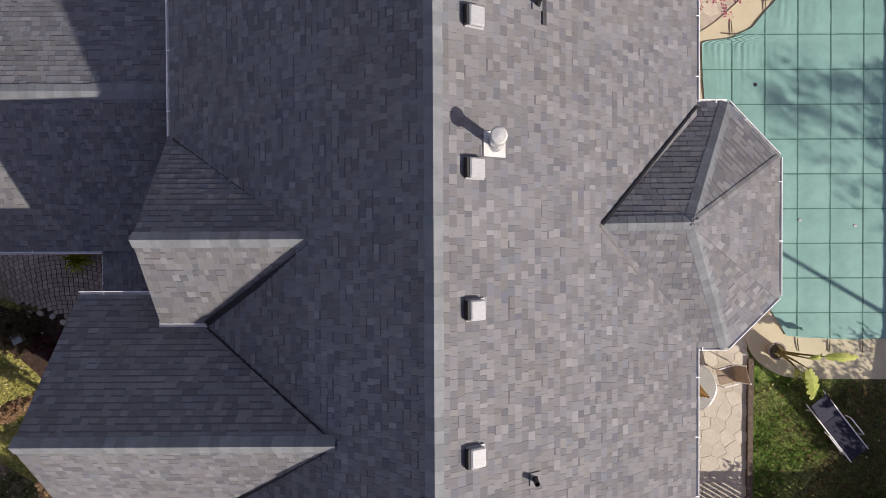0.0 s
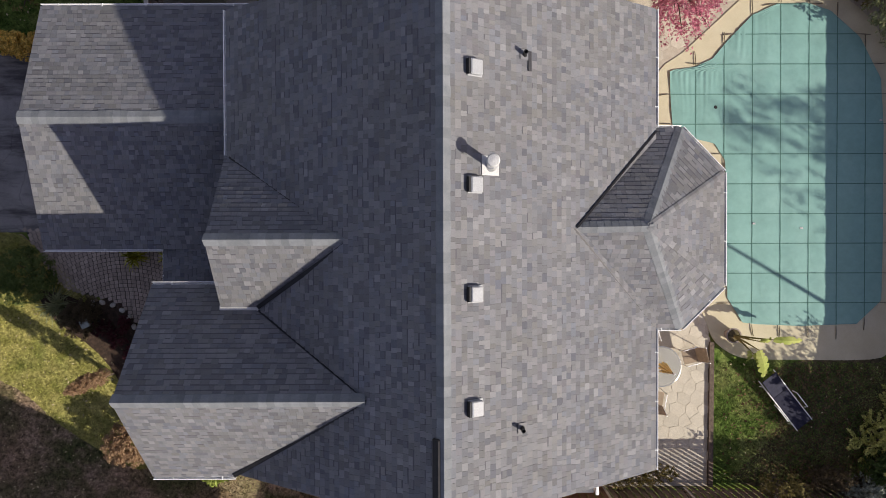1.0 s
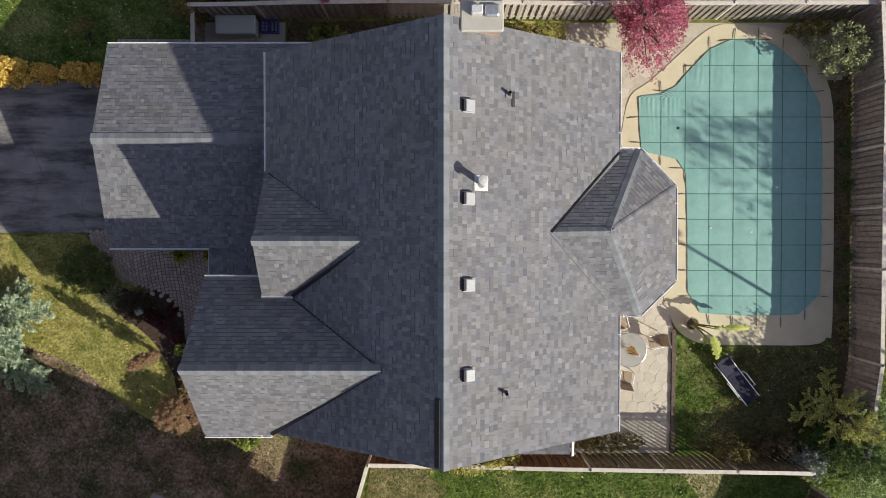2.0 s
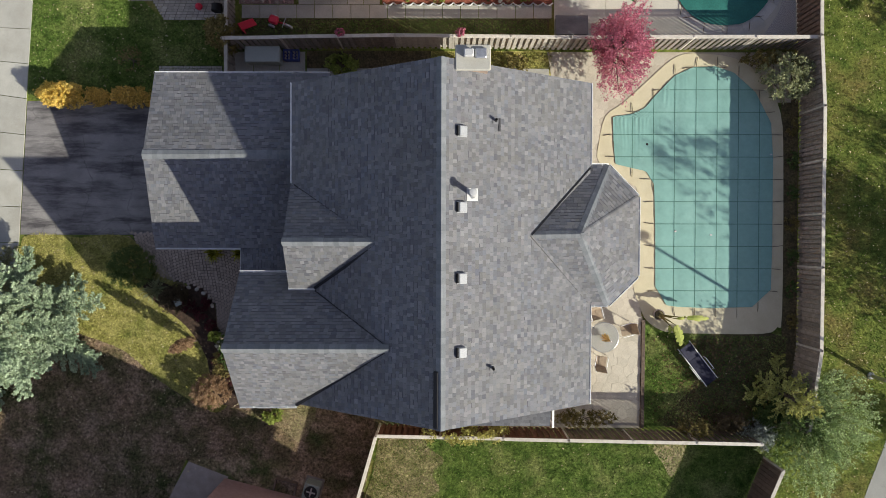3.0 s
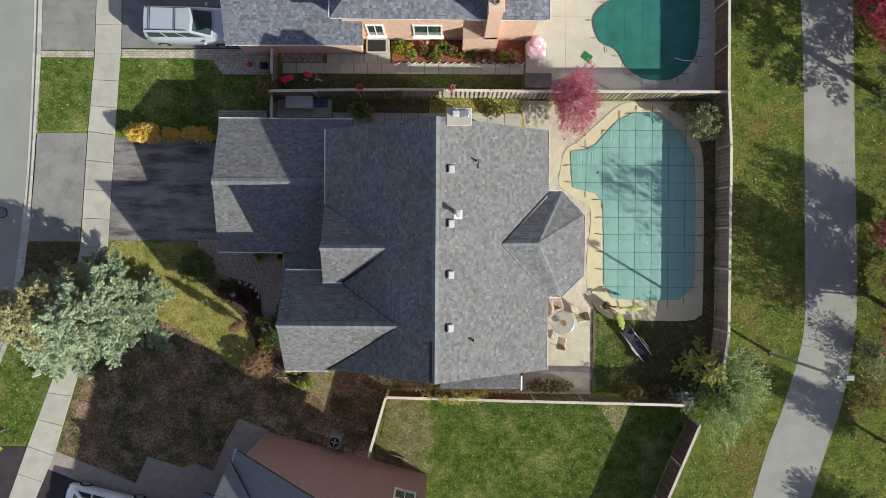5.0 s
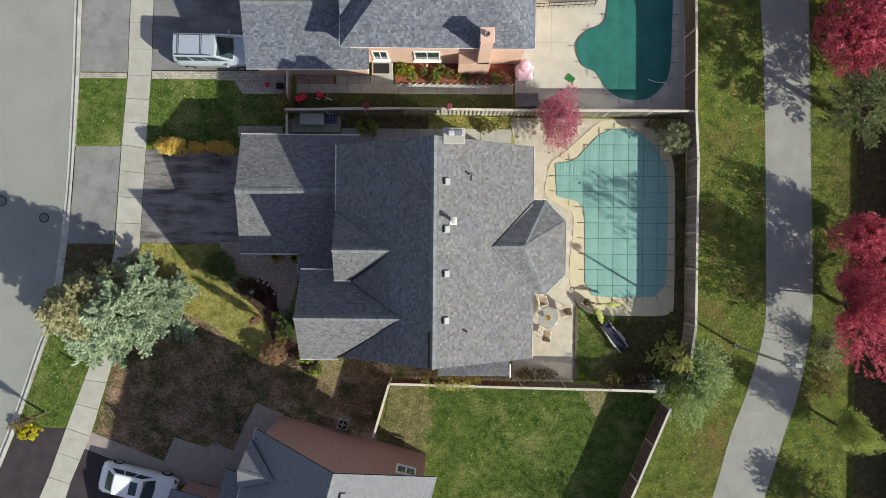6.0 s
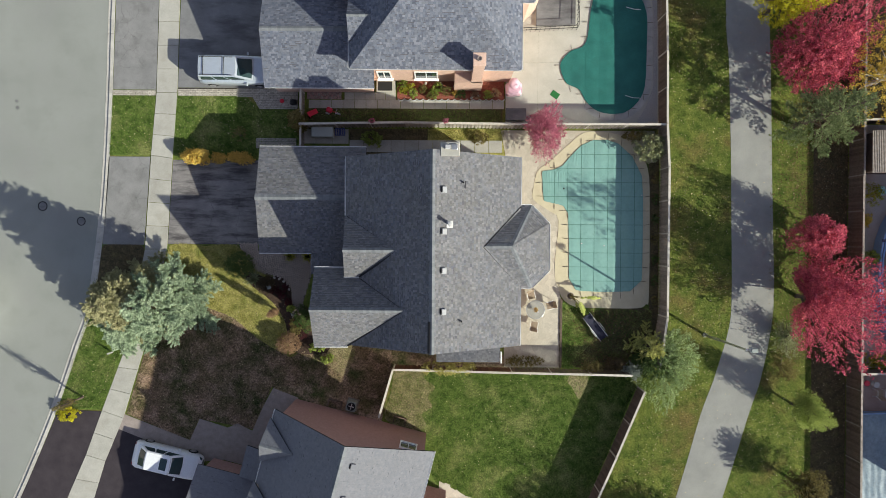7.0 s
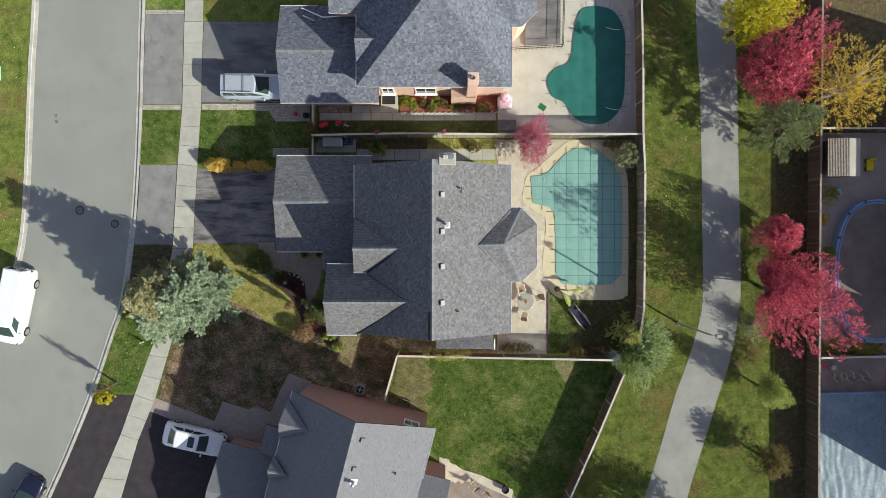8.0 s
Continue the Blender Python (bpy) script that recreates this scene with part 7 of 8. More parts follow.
for x, y, r in ((-0.3, 0.22, 0.14), (-0.3, -0.22, 0.14), (0.38, 0, 0.2)):
    part("wheel", Form().lathe([(r, -0.04), (r, 0.04)], 16, pose(x, y, r, 90)), WHITE_VENT, trike)
part("handlebar", Form().tube([(0.3, -0.22, 0.6), (0.28, 0, 0.56), (0.3, 0.22, 0.6)], 0.018, 6), WHITE_VENT, trike)
slide = thing("toy_slide", "red plastic toy leaning by the fence", "toy", pose(-8.25, 9.05, 0.02, 0, 0, 35))
part("chute", Form().box((0.75, 0.35, 0.05), Matrix.Translation((0, 0, 0.35)) @ Matrix.Rotation(0.6, 4, "Y"), 0.02), PLASTIC_RED, slide)
part("ladder", Form().box((0.06, 0.35, 0.6), Matrix.Translation((-0.3, 0, 0.3)), 0.02), PLASTIC_RED, slide)
grill = thing("covered_barbecue", "barbecue under a pink cover beside the house", "barbecue", pose(5.1, 10.7, 0.02, 0, 0, 4))
part("cover", Form().box((1.05, 0.85, 0.8), Matrix.Translation((0, -0.05, 0.42)), 0.14), PLASTIC_PINK, grill)
part("hood", Form().lathe([(0.36, 0.78), (0.36, 0.9), (0.26, 1.02), (0.06, 1.08)], 18, Matrix.Translation((0, 0.25, 0))), PLASTIC_PINK, grill, smooth=True)
part("hem", Form().box((1.08, 0.88, 0.08), Matrix.Translation((0, -0.05, 0.06)), 0.03), WHITE_VENT, grill)
bench = thing("storage_bench", "dark slate storage box by the fence", "storage box", pose(5.25, 8.98, 0.02))
part("box", Form().box((1.3, 0.75, 0.5), Matrix.Translation((0, 0, 0.25)), 0.03), PLASTIC_GREY, bench)
part("lid", Form().box((1.36, 0.8, 0.06), Matrix.Translation((0, 0, 0.53)), 0.02), ASPHALT_MID, bench)
mat_ = thing("doormat", "green rectangular mat on the concrete patio", "mat", pose(7.9, 10.4, 0.024, 0, 0, -35))
part("pile", Form().box((0.55, 0.42, 0.02), Matrix.Translation((0, 0, 0.01)), 0.006), paint("green_mat", (0.01, 0.14, 0.035), 0.9), mat_)
for x, y in ((-4.15, 8.3), (0.62, 8.3)):
    shrub("pink flowers in a basket on the fence", x, y, (0.2, 0.16, 0.16), PINK_LEAF, int(100 + x), 8, 40, 0.045, 1.62, "flowers", "flower_basket")
reel = thing("hose_reel", "black hose reel with a pale hose beside the garage", "hose reel", pose(-9.55, 9.75, 0.02))
part("drum", Form().lathe([(0.22, -0.15), (0.22, 0.15)], 18, pose(0, 0, 0.28, 90)), BLACK, reel)
part("handle", Form().tube([(-0.1, -0.2, 0.3), (-0.1, -0.2, 0.7), (0.15, -0.2, 0.7)], 0.02, 6), BLACK, reel)
part("hose", Form().tube([(0.1, -0.2, 0.1), (0.2, -0.5, 0.03), (0.15, -0.85, 0.03)], 0.03, 6), WHITE_VENT, reel)
ball = thing("ball", "dark red ball on the pavers", "ball", pose(-10.35, 9.85, 0.04))
part("skin", Form().lathe([(0.02, 0.0), (0.1, 0.03), (0.145, 0.09), (0.15, 0.15), (0.13, 0.22), (0.07, 0.28), (0.01, 0.3)], 16), PLASTIC_RED, ball, smooth=True)

# ---- poolside ----
NAVY = surface("navy_sling_fabric", (0.012, 0.013, 0.028), (0.022, 0.023, 0.045), 8.0, 0.8, 0.2)
TAN = surface("tan_sling_fabric", (0.26, 0.20, 0.14), (0.36, 0.28, 0.20), 8.0, 0.8, 0.2)
SAND = surface("sandy_umbrella_cloth", (0.58, 0.42, 0.17), (0.72, 0.54, 0.25), 8.0, 0.8, 0.2)
TABLE_GLASS = paint("frosted_table_glass", (0.55, 0.56, 0.53), 0.15)
TABLE_GLASS.node_tree.nodes["Principled BSDF"].inputs["Transmission Weight"].default_value = 0.6
table = thing("patio_table", "round frosted glass patio table with a pale rim", "table", pose(6.6, -3.95, 0.034))
part("tabletop", Form().lathe([(0.60, 0.715), (0.61, 0.725), (0.60, 0.735)], 40), TABLE_GLASS, table)
part("rim", Form().tube([(0.62 * math.cos(a), 0.62 * math.sin(a), 0.72) for a in [2 * math.pi * k / 40 for k in range(41)]], 0.014, 6), GALV, table)
for k in range(4):
    a = math.pi / 4 + k * math.pi / 2
    part("leg", Form().tube([(0.45 * math.cos(a), 0.45 * math.sin(a), 0.71), (0.30 * math.cos(a), 0.30 * math.sin(a), 0.4), (0.5 * math.cos(a), 0.5 * math.sin(a), 0)], 0.014, 6), GALV, table)
umbrella = thing("patio_umbrella", "closed sand coloured patio umbrella standing in the table", "umbrella", pose(6.56, -3.91, 0.034))
part("pole", Form().tube([(0, 0, 0), (0.03, -0.02, 1.3), (0.05, -0.04, 1.9)], 0.02, 8), WOOD_BROWN, umbrella)
f = Form()
for k in range(8):
    a = 2 * math.pi * k / 8
    d, w = Vector((math.cos(a), math.sin(a), 0)), Vector((-math.sin(a), math.cos(a), 0))
    top, low = Vector((0.05, -0.04, 1.9)), Vector((0.03, -0.02, 0.95))
    f.add([top, low + d * 0.17 + w * 0.03, low + d * 0.17 - w * 0.03, low + d * 0.05 + w * 0.06], [(0, 2, 1), (0, 1, 3), (1, 2, 3), (0, 3, 2)])
part("canopy", f, SAND, umbrella)
part("finial", Form().lathe([(0.03, 1.88), (0.035, 1.93), (0.01, 1.98)], 10, Matrix.Translation((0.05, -0.04, 0))), WHITE, umbrella)


def patio_chair(m):
    c = thing("patio_chair", "tan sling patio chair with a pale metal frame", "chair", m, "chairs round the patio table")
    part("seat", Form().box((0.44, 0.46, 0.02), Matrix.Translation((0, 0, 0.41)) @ Matrix.Rotation(0.06, 4, "Y"), 0.006), TAN, c)
    part("backrest", Form().box((0.02, 0.46, 0.55), Matrix.Translation((-0.29, 0, 0.68)) @ Matrix.Rotation(-0.32, 4, "Y"), 0.006), TAN, c)
    for s in (-1, 1):
        part("side_frame", Form().tube([(0.25, s * 0.25, 0), (0.22, s * 0.25, 0.42), (0.2, s * 0.25, 0.62), (-0.22, s * 0.25, 0.62), (-0.3, s * 0.25, 0)], 0.016, 6), WHITE, c)
        part("back_post", Form().tube([(-0.2, s * 0.24, 0.4), (-0.39, s * 0.24, 0.96)], 0.016, 6), WHITE, c)
    return c


for x, y, a in ((7.6, -3.68, 195), (6.35, -3.05, -75), (6.55, -5.0, 80)):
    patio_chair(pose(x, y, 0.034, 0, 0, a))
lounger = thing("sun_lounger", "navy sling sun lounger with a pale metal frame", "lounger", pose(10.64, -5.10, 0.012, 0, 0, -52))
for s in (-1, 1):
    part("frame", Form().tube([(-1.0, s * 0.29, 0.36), (1.0, s * 0.29, 0.32)], 0.02, 6), WHITE, lounger)
    part("armrest", Form().tube([(-0.1, s * 0.36, 0.34), (-0.05, s * 0.38, 0.52), (0.5, s * 0.38, 0.52), (0.55, s * 0.36, 0.33)], 0.018, 6), WHITE, lounger)
    for x in (-0.75, 0.75):
        part("leg", Form().tube([(x, s * 0.28, 0.34), (x + 0.05, s * 0.30, 0)], 0.018, 6), WHITE, lounger)
part("sling", Form().box((1.25, 0.54, 0.015), Matrix.Translation((0.35, 0, 0.34)), 0.005), NAVY, lounger)
part("backrest", Form().box((0.75, 0.54, 0.015), Matrix.Translation((-0.62, 0, 0.43)) @ Matrix.Rotation(0.28, 4, "Y"), 0.005), NAVY, lounger)
PALE_LEAF = foliage("pale_yellow_green_leaf", (0.25, 0.31, 0.07), (0.46, 0.48, 0.16))
plant = thing("potted_banana_plant", "potted tropical plant with long stems and big yellowing leaves", "plant", pose(8.98, -3.05, 0.05))
part("pot", Form().lathe([(0.16, 0), (0.22, 0.34), (0.24, 0.36), (0.24, 0.4), (0.20, 0.4), (0.19, 0.33)], 20), PAVE_TAN, plant)
part("soil", Form().lathe([(0.19, 0.3), (0.19, 0.385)], 18), LITTER_SHADE, plant)
for (ex, ey, ez), (tx, ty, tz), half in (((0.95, -0.05, 1.0), (1.95, -0.10, 0.75), 0.12), ((0.5, -0.36, 1.05), (0.92, -1.28, 0.45), 0.19), ((0.3, -0.4, 0.8), (0.42, -0.8, 0.4), 0.10), ((0.55, -0.1, 0.95), (0.98, -0.02, 0.8), 0.07), ((0.42, -0.5, 0.85), (0.9, -0.95, 0.35), 0.12)):
    base, end, tip = Vector((0, 0, 0.34)), Vector((ex, ey, ez)), Vector((tx, ty, tz))
    part("stem", Form().tube([base, base.lerp(end, 0.5) + Vector((0, 0, 0.12)), end], [0.034, 0.026, 0.015], 7), OLIVE_LEAF, plant)
    w = (tip - end).cross(Vector((0, 0, 1))).normalized()
    f, pts, steps = Form(), [], 18
    for i in range(steps + 1):
        u = i / steps
        c = end.lerp(tip, u) + Vector((0, 0, 0.14 * math.sin(math.pi * u)))
        wide = half * math.sin(math.pi * min(0.97, 0.1 + u * 0.85)) ** 0.7 + 0.004
        left, right = (wide * rnd.choice((1.0, 1.05, 0.95, 0.55)) for _ in range(2))
        pts += [c - w * left - Vector((0, 0, left * 0.35)), c, c + w * right - Vector((0, 0, right * 0.35))]
    f.add(pts, [(3 * i + j, 3 * i + j + 1, 3 * i + j + 4, 3 * i + j + 3)[::-1] for i in range(steps) for j in (0, 1)])
    part("leaf", f, PALE_LEAF, plant)

setting("planting_strip", Form().prism([(14.2, 7.0), (14.9, 7.9), (14.95, -7.8), (14.35, -7.8), (14.3, -3.2)], -0.2, 0.02), LITTER_SHADE, "dark planted strip between pool and fence", "flower bed")
for k in range(7):
    shrub("low dark plant along the fence", 14.6, 4.8 - 1.35 * k, (0.22, 0.35, 0.25), OLIVE_LEAF if k % 3 == 0 else DARK_LEAF, 120 + k, 10, 40, 0.04, category="plant", name="garden_plant")

# ---- street furniture ----
for x, y, r in ((-26.5, 2.75, 0.33), (-23.9, 1.75, 0.3), (-28.2, 9.35, 0.12), (-28.25, 9.8, 0.1)):
    cover_ = thing("manhole_cover", "dark round iron cover in the street", "manhole cover", pose(x, y, -0.07), "street covers")
    part("ring", Form().lathe([(r, 0), (r, 0.008), (r * 0.85, 0.012), (r * 0.82, 0.006)], 28), METAL_DARK, cover_)
    part("lid", Form().lathe([(r * 0.8, 0), (r * 0.8, 0.008), (r * 0.2, 0.012)], 24), ASPHALT_MID, cover_)
marker = thing("utility_marker", "short white utility post on the verge", "post", pose(-21.75, -7.05, 0))
part("post", Form().tube([(0, 0, 0), (0.03, 0, 0.75)], 0.055, 10), WHITE_VENT, marker)
box_ = thing("utility_cabinet", "pale teal utility cabinet across the street", "utility cabinet", pose(-32.7, 12.9, 0))
part("case", Form().box((0.9, 1.1, 0.9), Matrix.Translation((0, 0, 0.45)), 0.05), PLASTIC_TEAL, box_)
part("lid", Form().box((0.96, 1.16, 0.06), Matrix.Translation((0, 0, 0.92)), 0.02), PLASTIC_TEAL, box_)

# ---- yards beyond the park ----
setting("far_patio", Form().prism([(27.8, 8.5), (45, 8.5), (45, -7.8), (27.8, -7.8)], -0.2, 0.018), surface("grey_brown_patio", (0.38, 0.325, 0.285), (0.48, 0.415, 0.37), 1.2, 0.9, 0.3), "grey brown concrete yard", "patio")
setting("far_patio_south", Form().prism([(27.8, -8.05), (45, -8.05), (45, -30), (27.8, -30)], -0.2, 0.018), surface("brown_patio", (0.31, 0.235, 0.205), (0.41, 0.315, 0.275), 1.2, 0.9, 0.3), "brown yard beside a covered pool", "patio")
shed = thing("garden_shed", "small shed with a corrugated grey roof", "shed")
part("wall", Form().prism([(28.1, 5.2), (30.1, 5.2), (30.1, 7.7), (28.1, 7.7)], 0, 1.9), WOOD_BROWN, shed)
f = Form()
for k in range(14):
    x = 28.0 + 0.1 * k
    f.box((0.06, 2.7, 0.03), Matrix.Translation((x, 6.45, 2.02 + 0.02 * k)))
f.box((1.45, 2.7, 0.05), Matrix.Translation((28.68, 6.45, 2.12)) @ Matrix.Rotation(-0.2, 4, "Y"))
tagged(part("roof", f, WOOD, shed), kind="stuff")
# Right half of the roof in a paler material, sunlight put into the colour
part("roof_panel", Form().box((0.85, 2.7, 0.05), Matrix.Translation((29.75, 6.45, 2.2)) @ Matrix.Rotation(0.1, 4, "Y"), 0.01), CONCRETE, shed)
toy = thing("toy_wagon", "yellow plastic toy wagon in a yard", "toy", pose(32.0, 6.1, 0.02))
part("tub", Form().box((0.55, 0.85, 0.35), Matrix.Translation((0, 0, 0.3)), 0.1), PLASTIC_YELLOW, toy)
for wx, wy in ((-0.2, -0.3), (0.2, -0.3), (-0.2, 0.3), (0.2, 0.3)):
    part("wheel", Form().lathe([(0.13, -0.04), (0.13, 0.04)], 14, pose(wx, wy, 0.13, 0, 90)), BLACK, toy)
part("back", Form().box((0.5, 0.12, 0.5), Matrix.Translation((0, 0.38, 0.5)), 0.05), PLASTIC_YELLOW, toy)
basin = thing("plastic_tub", "pale teal plastic tub in a yard", "tub", pose(29.75, 4.1, 0.02, 0, 0, 20))
part("bowl", Form().box((0.4, 0.55, 0.3), Matrix.Translation((0, 0, 0.15)), 0.08), PLASTIC_TEAL, basin)
PLASTIC_DUSK = paint("dark_blue_plastic", (0.05, 0.06, 0.12), 0.5)
BLUE_RIM = paint("pale_blue_rim", (0.22, 0.36, 0.58), 0.4)
DARK_COVER = surface("murky_pool_cover", (0.14, 0.115, 0.105), (0.23, 0.185, 0.165), 0.8, 0.5, 0.2, stain=(0.14, 0.10, 0.07), stain_size=0.5, stain_amount=0.6)
BLUE_COVER = surface("grey_blue_tarp", (0.13, 0.19, 0.235), (0.20, 0.275, 0.32), 0.7, 0.5, 0.5, 0.03, stain=(0.25, 0.33, 0.36), stain_size=0.5, fine=5.0)
above = thing("above_ground_pool", "oval above ground pool with a blue rim and murky cover", "pool")
oval = [(32.2 + 3.05 * math.copysign(abs(math.cos(a)) ** 0.8, math.cos(a)), -1.7 + 5.2 * math.copysign(abs(math.sin(a)) ** 0.9, math.sin(a))) for a in [2 * math.pi * k / 28 for k in range(28)]]
part("wall", Form().prism(oval, 0, 0.9), BLUE_RIM, above)
part("rim", Form().tube([(*p, 0.95) for p in oval + oval[:1]], 0.075, 8), BLUE_RIM, above)
part("inner_rim", Form().tube([(*p, 0.93) for p in grown(oval, -0.2) + grown(oval, -0.2)[:1]], 0.06, 8), BLUE_RIM, above)
for p in oval[::2]:
    part("rim_joint", Form().box((0.2, 0.2, 0.1), Matrix.Translation((*p, 0.98)), 0.03), PLASTIC_DUSK, above)
part("cover", Form().prism(grown(oval, -0.12), 0.88, 0.93), DARK_COVER, above)
tarp = thing("covered_pool", "large pool under a wrinkled grey blue tarp", "pool")
f, n = Form(), 70
pts = [(28.0 + 8.0 * i / n, -10.6 - 14.0 * j / n, 0.75 + 0.05 * noise.noise((i * 0.35, j * 0.12, 0)) + 0.03 * noise.noise((i * 0.9, j * 0.5, 3)) + 0.035 * abs(math.sin((i * 1.0 - j * 0.42) * 0.8 + 2 * noise.noise((i * 0.2, j * 0.2, 9)))) ** 3 * max(0.0, 1 - i / 26)) for j in range(n + 1) for i in range(n + 1)]
f.add(pts, [(j * (n + 1) + i, (j + 1) * (n + 1) + i, (j + 1) * (n + 1) + i + 1, j * (n + 1) + i + 1) for j in range(n) for i in range(n)])
part("tarp", f, BLUE_COVER, tarp, smooth=True)
part("side", Form().prism([(28.0, -24.7), (36, -24.7), (36, -10.7), (28.0, -10.7)], 0, 0.7), BLUE_RIM, tarp)
part("rim", Form().tube([(28.0, -24.7, 0.82), (28.0, -10.7, 0.82), (36, -10.5, 0.82)], 0.09, 8), BLUE_RIM, tarp)
for k, x in enumerate((29.6, 30.5, 31.6)):
    c = copy_thing(bpy.data.objects["patio_chair"], pose(x, -9.4, 0.02, 0, 0, 90 + 15 * k))
stool = thing("garden_stool", "round red stool in a yard", "stool", pose(28.75, -8.75, 0.02))
part("seat", Form().lathe([(0.18, 0.36), (0.2, 0.4), (0.18, 0.43)], 18), PLASTIC_RED, stool)
part("leg", Form().lathe([(0.15, 0), (0.08, 0.36)], 12), WHITE, stool)
stool = thing("garden_stool", "round white stool in a yard", "stool", pose(29.4, -8.85, 0.02))
part("seat", Form().lathe([(0.18, 0.36), (0.2, 0.4), (0.18, 0.43)], 18), WHITE_VENT, stool)
part("leg", Form().lathe([(0.15, 0), (0.08, 0.36)], 12), WHITE, stool)

flagstones("south_stones", [[(0.4, -15.8), (2.0, -16.7), (3.4, -17.1), (5.6, -18.2), (5.6, -19.6), (0.4, -19.6)]], "cream stone patio behind the house", 0.5, 0.045)
for x, y, a in ((2.9, -17.5, 40), (3.7, -18.3, 210)):
    copy_thing(bpy.data.objects["patio_chair"], pose(x, y, 0.045, 0, 0, a))
bin_ = thing("planter_pot", "round dark planter at the patio's edge", "planter", pose(5.2, -17.95, 0.03))
part("pot", Form().lathe([(0.2, 0), (0.26, 0.42), (0.28, 0.44), (0.24, 0.44), (0.22, 0.36)], 20), BLACK, bin_)
rail = thing("railing", "black metal railing on the neighbour's deck", "railing")
for (ax, ay), (bx, by) in (((5.6, 14.55), (9.3, 14.75)), ((9.3, 14.75), (9.4, 18.5))):
    for h in (0.5, 1.0):
        part("rail", Form().tube([(ax, ay, h), (bx, by, h)], 0.022, 6), METAL_DARK, rail)
    for k in range(13):
        part("baluster", Form().tube([(ax + (bx - ax) * k / 12, ay + (by - ay) * k / 12, 0.02), (ax + (bx - ax) * k / 12, ay + (by - ay) * k / 12, 1.0)], 0.018, 5), METAL_DARK, rail)
setting("raised_deck", Form().prism([(6.6, 14.95), (9.2, 15.05), (9.2, 20), (6.6, 20)], 0, 0.25), ASPHALT_MID, "dark grey raised deck beside the house", "deck")
setting("gravel_strip", Form().prism([(13.3, 8.5), (14.75, 8.5), (14.72, 12.5), (14.62, 17.6), (14.2, 17.6), (14.46, 15.9), (14.48, 11.0), (14.0, 9.6)], -0.1, 0.038), surface("white_gravel", (0.22, 0.21, 0.20), (0.62, 0.60, 0.57), 26.0, 0.9, 0.8, 0.02, fine=50.0), "strip of white gravel beside the pool", "gravel")
for y in (10.2, 16.1):
    hook = thing("pool_pole", "thin pale curved pole on the pool cover", "pole")
    part("pole", Form().tube([(12.6, y + 0.15, 0.12), (13.1, y, 0.12), (13.6, y - 0.02, 0.12)], 0.02, 6), WHITE, hook)

# ---- litter on the grass ----
rnd = random.Random(77)
AREAS = [([(15.2, 26), (19.3, 26), (19.6, 5), (19.6, -4), (16.5, -15), (12, -26), (9, -26), (15.2, -8)], 2300), ([(22.5, 26), (27.5, 26), (27.5, -26), (17, -26), (21.8, -8), (22.7, 3)], 2700),
         ([(-17.4, 10), (-12, 10), (-9, 8), (-12, 6.4), (-17.6, 6.4)], 260), ([(-21.8, 10), (-19, 10), (-19.3, 6.4), (-22, 6.4)], 120), ([(-17.8, 0), (-13, 0), (-8, -5.5), (-8, -9), (-16, -12), (-20.5, -11), (-18.5, -4)], 800),
         ([(-2.5, -8.2), (13, -8.2), (9, -18), (1, -18)], 260), ([(8.6, -3.9), (14.4, -3.9), (14.4, -7.6), (8.6, -7.6)], 40), ([(-24, -6), (-21.2, -7), (-22.7, -10.8), (-25.3, -10.8)], 120), ([(-36, 20), (-30.3, 20), (-31, 0), (-36, 0)], 300), ([(19.7, 26), (22.1, 26), (22.3, 0), (21, -10), (18, -18), (16.2, -18), (19.5, -6)], 160)]
f = Form()
for poly, count in AREAS:
    xs, ys = [p[0] for p in poly], [p[1] for p in poly]
    while count:
        x, y = rnd.uniform(min(xs), max(xs)), rnd.uniform(min(ys), max(ys))
        if inside(x, y, poly):
            leaf(f, Vector((x, y, 0.06)), rnd.uniform(0.02, 0.05), rnd, 2.5)
            count -= 1
f2 = Form()
for poly, count in ((LEAFY, 7000), (LEAFY_N, 6500), ([(10.6, -4.1), (14.4, -4.1), (14.4, -7.7), (9.2, -7.7)], 1800)):
    xs, ys = [p[0] for p in poly], [p[1] for p in poly]
    while count:
        x, y = rnd.gauss((min(xs) + max(xs)) / 2, (max(xs) - min(xs)) * 0.3), rnd.uniform(min(ys), max(ys))
        if min(xs) - 0.4 < x < max(xs):
            leaf(f2, Vector((x, y, 0.055)), rnd.uniform(0.03, 0.06), rnd, 2.0)
        count -= 1
setting("brown_leaves", f2, DEAD_LEAF, "brown dead leaves lying under the trees", "leaves", "stuff")
setting("fallen_leaves", f, LEAF_LITTER, "pale fallen leaves scattered on the grass", "leaves", "stuff")


